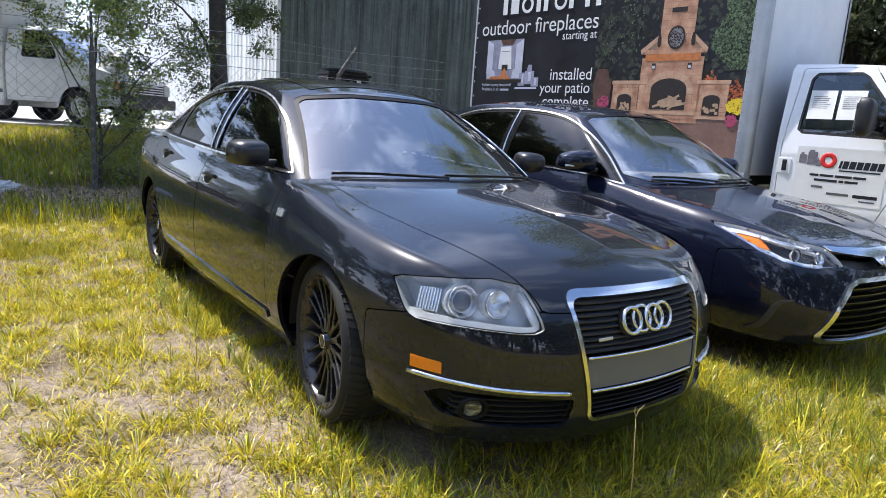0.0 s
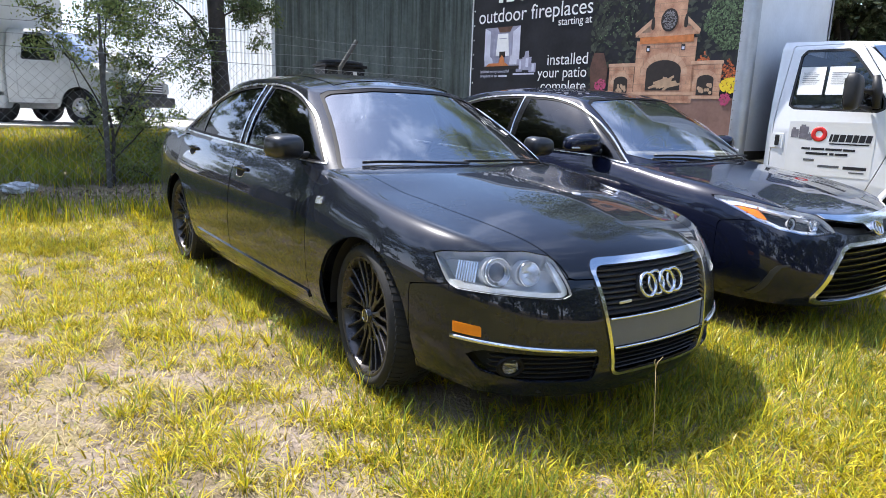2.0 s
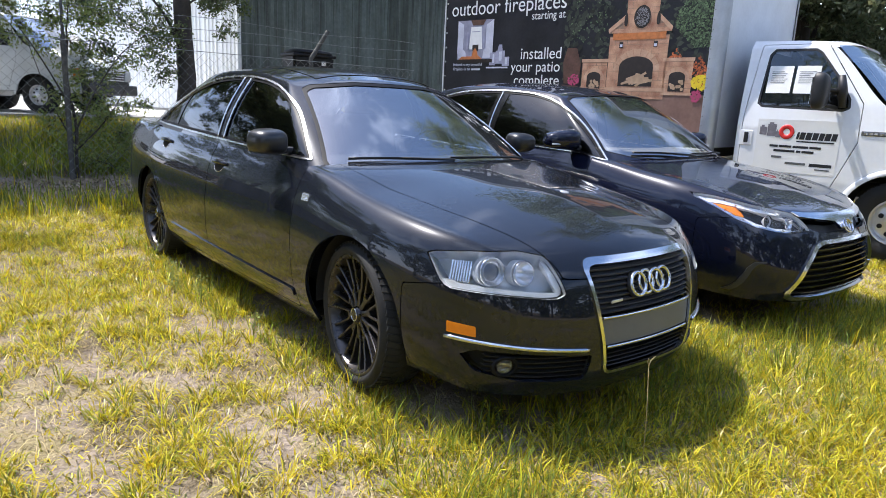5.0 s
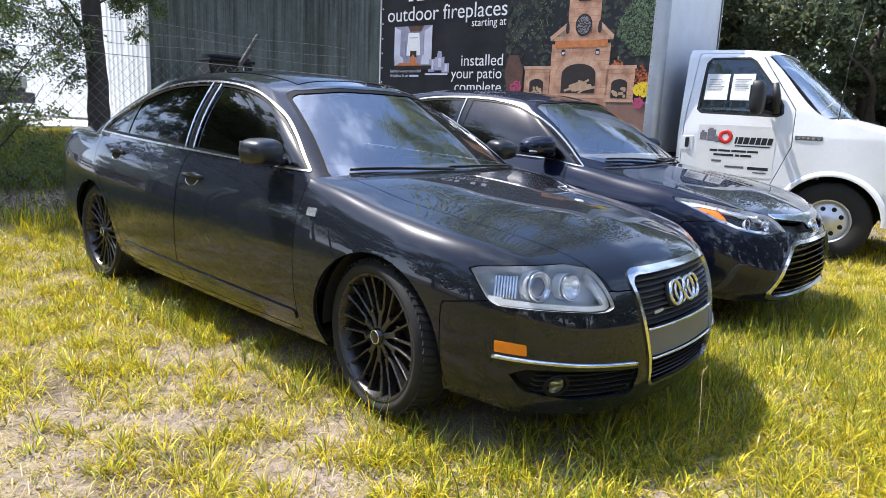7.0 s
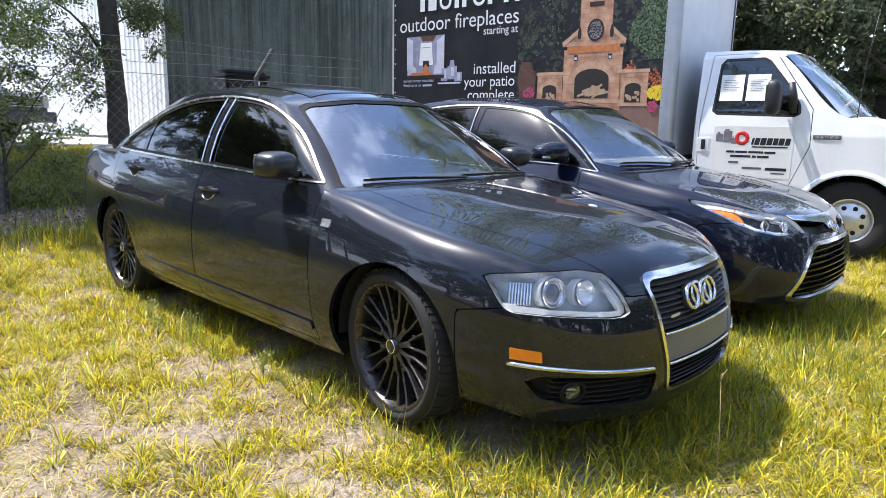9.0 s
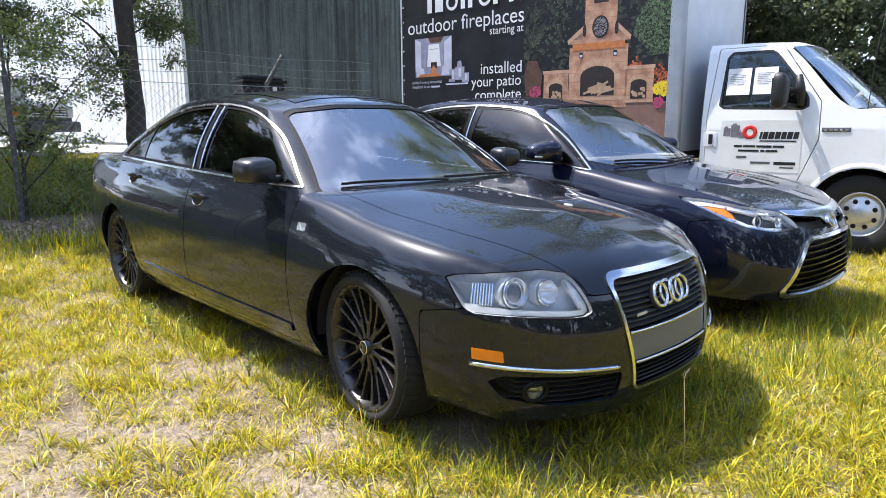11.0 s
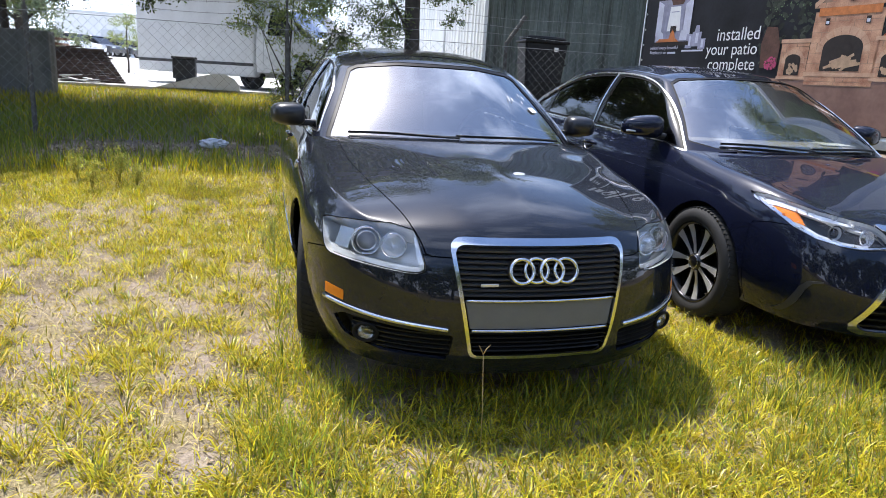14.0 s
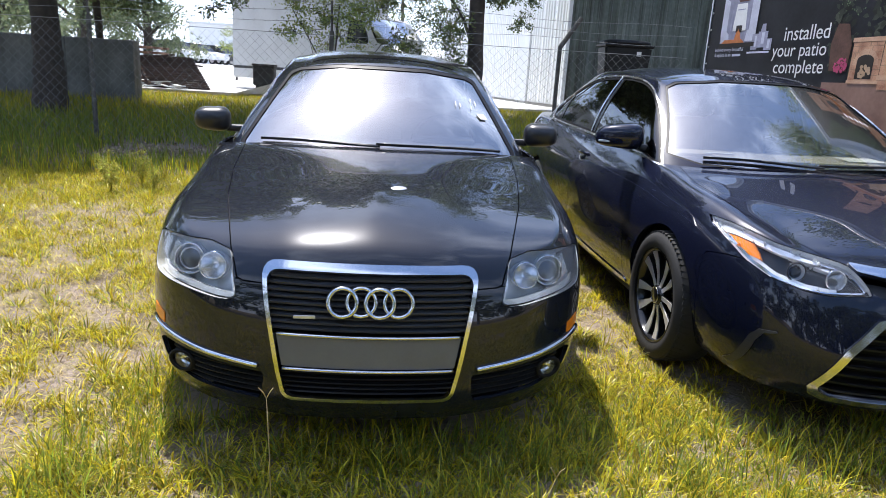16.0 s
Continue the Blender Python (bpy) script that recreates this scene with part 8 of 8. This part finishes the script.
# trees round the lot: behind the truck, past the yard, and on the open side
for k, (x, y, h, s) in enumerate(((13.5, 7.5, 8.5, 3.0), (17, 4.8, 9, 3.2), (11.6, 5.4, 12.0, 4.2), (20, 9, 10, 3.6), (21, -4, 9, 3.4), (15.2, 5.2, 7.5, 2.6), (24, 4, 11, 4.2), (17.5, 7, 9, 3.4), (14.5, 1.2, 4.2, 1.9))):
    far_tree((x, y, float(gz(x, y)) - .02), h, s, 50 + k, 46000 if x < 15.5 else 9000, .13 if x < 15.5 else .30)
for k, (x, y, h, s) in enumerate(((-14, 30, 8, 3.2), (-20, 34, 9, 3.6), (-26, 28, 9, 3.6), (-17, 24, 6, 2.4), (-11.6, 31, 5.2, 2.2), (-15.5, 33, 6, 2.6), (-26, 46, 9, 3.5), (1, 60, 10, 5), (-34, 40, 11, 5), (-12.5, 20, 5.5, 2.2))):
    far_tree((x, y, float(gz(x, y)) - .02), h, s, 70 + k, 13000, .15, "hazy green tree across the yard")
for k, (x, y, h, s) in enumerate(((-15, -3, 9, 3.4), (-16, 5, 10, 3.6), (-14.5, 12.5, 8, 3.0), (-17, -11, 9, 3.8), (-11.5, -16, 7.5, 3.6), (-6, -17, 7, 3.6), (-1, -17.5, 7.5, 3.6), (4, -17, 7, 3.6),
                                  (9, -17, 7.5, 3.6), (14, -15, 8, 3.8), (18, -10, 8, 3.6), (-20, 0, 10, 4))):
    far_tree((x, y, float(gz(x, y)) - .02), h, s, 90 + k, 7500, .42, "tall green tree along the side of the lot", .06)


def sheet_panel(w, h, rib=.20, d=.028):
    """A sheet-metal wall panel with upright ribs, in the plane y = 0, facing -y."""
    xs_, ds = [], []
    n = int(round(w / rib))
    for i in range(n):
        x = i * rib
        for dx, dd in ((0, 0), (rib * .42, 0), (rib * .55, -d), (rib * .82, -d), (rib * .95, 0)):
            xs_.append(x + dx)
            ds.append(dd)
    xs_.append(w)
    ds.append(0)
    vs, fs = [], []
    for z in (0, h):
        vs += [(x, y, z) for x, y in zip(xs_, ds)]
    m = len(xs_)
    for i in range(m - 1):
        fs.append((i, i + 1, m + i + 1, m + i))
    me = bpy.data.meshes.new("sheet_panel")
    me.from_pydata(vs, [], fs)
    return me


def building():
    b = thing("metal_building", pose(4.45, 14.0, .66, 0, 0, 7), "corrugated metal building, one wall dull green, one white", "building")
    H, W, D, pw = 6.2, 16.2, 15.3, .9
    part("core", boxes(((W - .1, D - .1, H - .05), (W / 2 + .04, D / 2 + .04, H / 2))), M_WALLG, b)
    mg, mw = sheet_panel(pw, H), sheet_panel(pw, H)
    mg.materials.append(M_WALLG)
    mw.materials.append(M_WALLW)
    for i in range(int(W / pw)):
        o = new("sheet_panel", mg)
        o.parent = b
        o.matrix_basis = pose(i * pw, -.03 - .002 * (i % 2), 0)
    for i in range(int(D / pw)):
        o = new("white_sheet_panel", mw)
        o.parent = b
        o.matrix_basis = pose(-.03 - .002 * (i % 2), (i + 1) * pw, 0, 0, 0, -90)
    part("corner_trim", boxes(((.10, .10, H), (-.02, -.02, H / 2), .01)), M_WALLW, b, "pale corner trim")
    part("gutter", boxes(((W + .2, .16, .14), (W / 2, -.12, H + .0), .02)), M_WALLW, b)
    part("roof", boxes(((W + .3, D + .3, .08), (W / 2, D / 2, H + .06))), M_WALLW, b)
    part("door", boxes(((.06, 1.0, 2.1), (-.06, 3.2, 1.05), .01)), M_BOXG, b)
    part("base_strip", boxes(((.06, D, .18), (-.06, D / 2, .09))), M_CONC, b)
    return b


building()

# yard slab behind the bank
yx, yy_ = np.meshgrid(np.linspace(-42, 18, 25), np.concatenate([np.linspace(12.2, 30, 24), np.linspace(31, 80, 40)]), indexing='ij')
Shell.grid(np.stack([yx, yy_, np.maximum(gz(yx, yy_), .74) + .025], -1)).rim(.06).add("yard", M_YARD)["kind"] = "structure"
tagged(bpy.data.objects["yard"], "bright sunlit concrete yard", "pavement")


def old_van():
    """The parked cutaway van across the yard: the same kind of cab, facing +x."""
    v = thing("delivery_van", pose(-1.31, 13.75, .765, 0, 0, 45), "old white box van parked across the yard", "truck")
    v.scale = (.9, .9, .9)
    van_cab(v, .03, 1.95, M_OLDWHITE, False)
    L, W, Z0, Z1 = 4.85, 2.05, .32, 3.0
    part("box_body", boxes(((W, L, Z1 - Z0), (W / 2, L / 2 + .02, (Z0 + Z1) / 2), .06)), M_BOXG, v)
    part("skirt_line", boxes(((.012, L - .1, .08), (-.006, L / 2, .64))), M_BLACK, v)
    part("top_trim", boxes(((.02, L, .05), (-.008, L / 2, Z1 - .07), .005)), M_ALU, v)
    part("chassis", boxes(((.10, 4.6, .14), (.6, .6, .52), .01), ((.10, 4.6, .14), (W - .6, .6, .52), .01)), M_BLACK, v)
    for x, f in ((.36, False), (W - .36, True)):
        wheel(v, "rear_wheel", (x - (.06 if not f else -.06), .40, .385), .385, .21, .24, "dull", f)
    part("rear_axle", boxes(((1.5, .1, .1), (W / 2, .40, .39), .02)), M_BLACK, v)
    for z in (1.45, 1.62):
        part("mirror_arm", tube(bmesh.new(), (.0, -1.15, z), (-.22, -1.2, z), .012, seg=8), M_BLACK, v)
    part("door_mirror", boxes(((.18, .06, .3), (-.24, -1.2, 1.55), .03)), M_BLACK, v)
    bm = bmesh.new()
    bmesh.ops.create_icosphere(bm, subdivisions=3, radius=1)
    for q in bm.verts:
        k = 1 + .4 * noise.noise(q.co * 2.5 + Vector((5, 0, 0)))
        q.co = Vector((.5 + q.co.x * .25 * k, -2.35 + q.co.y * .3 * k, 1.36 + q.co.z * .26 * k))
    part("crumpled_sheet", bm, M_PAPER, v, "white crumpled sheet on the bonnet")


old_van()


def plank_pile():
    rng = random.Random(3)
    p = thing("lumber_pile", pose(-5.0, 13.2, .765), "untidy pile of weathered boards and pallets", "lumber")
    for k in range(40):
        z = .05 + (k // 5) * .122
        part("plank", boxes(((rng.uniform(1.3, 2.0), .17, .05), (-1.55 + rng.uniform(-.25, .2), 1.2 + (k % 5) * .21, z), .004, Matrix.Rotation(rng.uniform(-.05, .05), 3, 'Z'))), M_WOOD, p)
    for k in range(16):
        part("plank", boxes(((rng.uniform(.8, 1.5), .13, .03), (-.35 + rng.uniform(-.3, .3), .1 + rng.uniform(-.2, .4), .05 + k * .042), .003,
                             Matrix.Rotation(rng.uniform(-.35, .35), 3, 'Z') @ Matrix.Rotation(rng.uniform(-.12, .12), 3, 'Y'))), (M_WOOD, M_DARKWOOD)[k % 2], p)
    tilt = Matrix.Rotation(-.45, 3, 'X')
    for k in range(14):
        part("pallet_board", boxes(((1.25, .02, .046), (-.02 + .034 * (13 - k), -.62 + .0225 * k, .04 + k * .049), .002, tilt)), M_DARKWOOD, p)
    for k in range(4):
        part("pallet_runner", boxes(((.05, .06, .82), (-.5 + k * .40, -.44, .36), .003, tilt @ Matrix.Rotation(-.53, 3, 'Y'))), M_DARKWOOD, p)
    for k in range(12):
        part("broken_board", boxes(((rng.uniform(.25, .6), .09, .02), (rng.uniform(-.6, .55), -.75 + rng.uniform(-.15, .1), .02 + .012 * k), .002, Matrix.Rotation(rng.uniform(-1, 1), 3, 'Z') @ Matrix.Rotation(rng.uniform(-.2, .2), 3, 'Y'))), M_BOXG, p)


plank_pile()

cw = thing("concrete_wall", pose(-4.64, 10.0, .48), "weathered grey concrete barrier wall", "wall")
for k in range(4):
    part("block", boxes(((1.195, .35, 1.24), (-.6 - 1.2 * k, .17, .58), .02)), M_CONC, cw)
bk = thing("rubbish_bin", pose(-2.76, 12.62, .765), "black plastic bin standing before the van", "bin")
part("bin_body", boxes(((.46, .36, .42), (0, 0, .40), .03), ((.36, .3, .2), (0, 0, .1), .02)), M_BLACK, bk)
part("bin_lid", boxes(((.5, .4, .05), (0, 0, .63), .015)), M_BLACK, bk)
sh = thing("white_panel", pose(-2.32, 12.25, .77), "pale bent sheet panel lying on the yard", "panel")
prof = [(-.95, .0), (-.55, .12), (-.15, .25), (.2, .325), (.45, .32), (.62, .24), (.70, .12), (.72, .0)]
vs = [(x, y, z * (1 - .15 * (y > 0)) + .004) for y in (-.25, .22) for x, z in prof]
fs = [(k, k + 1, k + 9, k + 8) for k in range(7)] + [tuple(range(8))[::-1], tuple(range(8, 16))]
raw("sheet", vs, fs, M_BOXG, sh, "", False)

gb = thing("wheeled_bin", pose(5.13, 11.7, .80), "black wheeled refuse bin by the metal building", "bin")
def taper_box(a, b, h, at, bevel):
    """A box whose foot is a = (x, y) and whose mouth is b = (x, y)."""
    bm = bmesh.new()
    lo = [bm.verts.new((at[0] + sx * a[0] / 2, at[1] + sy * a[1] / 2, at[2])) for sx, sy in ((-1, -1), (1, -1), (1, 1), (-1, 1))]
    hi = [bm.verts.new((at[0] + sx * b[0] / 2, at[1] + sy * b[1] / 2, at[2] + h)) for sx, sy in ((-1, -1), (1, -1), (1, 1), (-1, 1))]
    bm.faces.new(lo[::-1])
    bm.faces.new(hi)
    for k in range(4):
        bm.faces.new((lo[k], lo[(k + 1) % 4], hi[(k + 1) % 4], hi[k]))
    bmesh.ops.bevel(bm, geom=list(bm.edges), offset=bevel, segments=2, affect='EDGES')
    return bm


part("bin_body", taper_box((.82, .5), (1.04, .62), 1.34, (0, 0, .10), .05), M_BINBLACK, gb)
for z in (.55, .95):
    part("bin_rib", boxes(((.96 + (z - .55) * .14, .62, .03), (0, 0, z), .012)), M_BINBLACK, gb)
part("bin_rim", boxes(((1.08, .70, .06), (0, 0, 1.44), .02)), M_BINBLACK, gb)
bm = bmesh.new()
bmesh.ops.create_uvsphere(bm, u_segments=24, v_segments=10, radius=1)
for v in bm.verts:
    q = [math.copysign(abs(c_) ** .5, c_) for c_ in v.co]
    v.co = (q[0] * .53, q[1] * .34, 1.47 + max(q[2], 0) * .10)
part("bin_lid", bm, M_BINBLACK, gb, smooth=True)
for x in (-.45, .45):
    part("bin_wheel", tube(bmesh.new(), (x - .03, -.2, .10), (x + .03, -.2, .10), .10, seg=16), M_RUBBER, gb)
part("bin_label", boxes(((.10, .004, .09), (.22, -.325, 1.28))), M_PAPER, gb)
part("lid_handle", tube(bmesh.new(), (-.3, -.37, 1.50), (.3, -.37, 1.50), .018), M_BINBLACK, gb)

bag = thing("plastic_bag", pose(-1.72, 6.15, .235), "crumpled white plastic bag by the fence", "bag")
bm = bmesh.new()
bmesh.ops.create_icosphere(bm, subdivisions=4, radius=1)
for v in bm.verts:
    k = 1 + .45 * noise.noise(v.co * 2.2) + .35 * noise.noise(v.co * 5)
    v.co = Vector((v.co.x * .155 * k, v.co.y * .10 * k, max(-.02, v.co.z * .065 * k + .035)))
part("bag_film", bm, M_BAG, bag, smooth=False)


def simple_car(at, rz, paint, label, suv=False):
    """A parked car far off: moulded body, cabin glass, wheels, lamps."""
    c = thing("parked_car", pose(*at, 0, 0, rz), label, "car", "cars across the yard")
    t = .12 if suv else 0
    low = [(-2.2, .30), (-2.25, .55), (-2.1, .72), (-1.0, .88 + t), (1.6, .92 + t), (2.2, .86 + t), (2.25, .5), (2.15, .28)]
    raw("body", *loft_x(low, ((-.86, .93), (-.90, .985), (-.84, 1.0), (.84, 1.0), (.90, .985), (.86, .93))), paint, c, "", False)
    hi = [(-1.15, .86 + t), (-.35, 1.38 + t * 1.6), (1.0, 1.42 + t * 1.6), (2.0 if suv else 1.75, .92 + t)]
    raw("window_band", *loft_x(hi, ((-.74, .90), (-.70, .98), (.70, .98), (.74, .90))), M_BLACKGLOSS, c, "", False)
    raw("roof", *loft_x([(-.45, 1.35 + t * 1.6), (-.3, 1.41 + t * 1.6), (.95, 1.45 + t * 1.6), (1.1, 1.38 + t * 1.6)], ((-.66, .9), (-.6, 1), (.6, 1), (.66, .9))), paint, c, "", False)
    for y in (-1.35, 1.4):
        for x in (-.82, .82):
            w = new("wheel")
            w.parent = c
            part("tyre", tube(bmesh.new(), (x - .1, y, .32), (x + .1, y, .32), .32, seg=20), M_RUBBER, w)
            part("rim", tube(bmesh.new(), (x - .105, y, .32), (x + .105, y, .32), .2, seg=16), M_SILVER, w)
    for x in (-.62, .62):
        part("headlamp", boxes(((.36, .06, .13), (x, -2.19, .66), .02)), M_LENS_W, c)
        part("tail_lamp", boxes(((.3, .06, .14), (x, 2.22, .74), .02)), M_RED, c)
    return c


M_CARW = material("white_car_paint", (.75, .76, .77), .3, 0, .04, 3, coat=.6)
M_CARD = material("dark_car_paint", (.04, .045, .055), .3, 0, .1, 3, coat=.8)
M_CARR = material("red_car_paint", (.35, .02, .03), .3, 0, .1, 3, coat=.8)
for k, (x, y) in enumerate(((-14.6, 45.2), (-14.0, 48.4), (-13.2, 51.6), (-12.4, 54.8), (-11.6, 58.0))):
    simple_car((x, y, 1.43), 62, (M_CARW, M_CARW, M_CARD, M_CARD, M_CARW)[k], ("dark parked car far across the yard" if k in (2, 3) else "white parked car far across the yard"))
simple_car((19.0, 2.6, .55), 60, M_CARR, "dark red car parked behind the box truck", True)
fb = thing("warehouse", pose(-10.2, 64, 1.38), "long pale warehouse across the yard", "building")
part("wall", boxes(((16.5, 12, 3.7), (-.5, 6, 1.85))), M_WALLW, fb)
part("roof", boxes(((16.9, 12.4, .2), (-.5, 6, 3.78), .03)), M_BOXG, fb)
for k in range(3):
    part("shutter_door", boxes(((2.2, .08, 2.4), (-4 + 4 * k, -.03, 1.2), .01)), M_BOXG, fb)
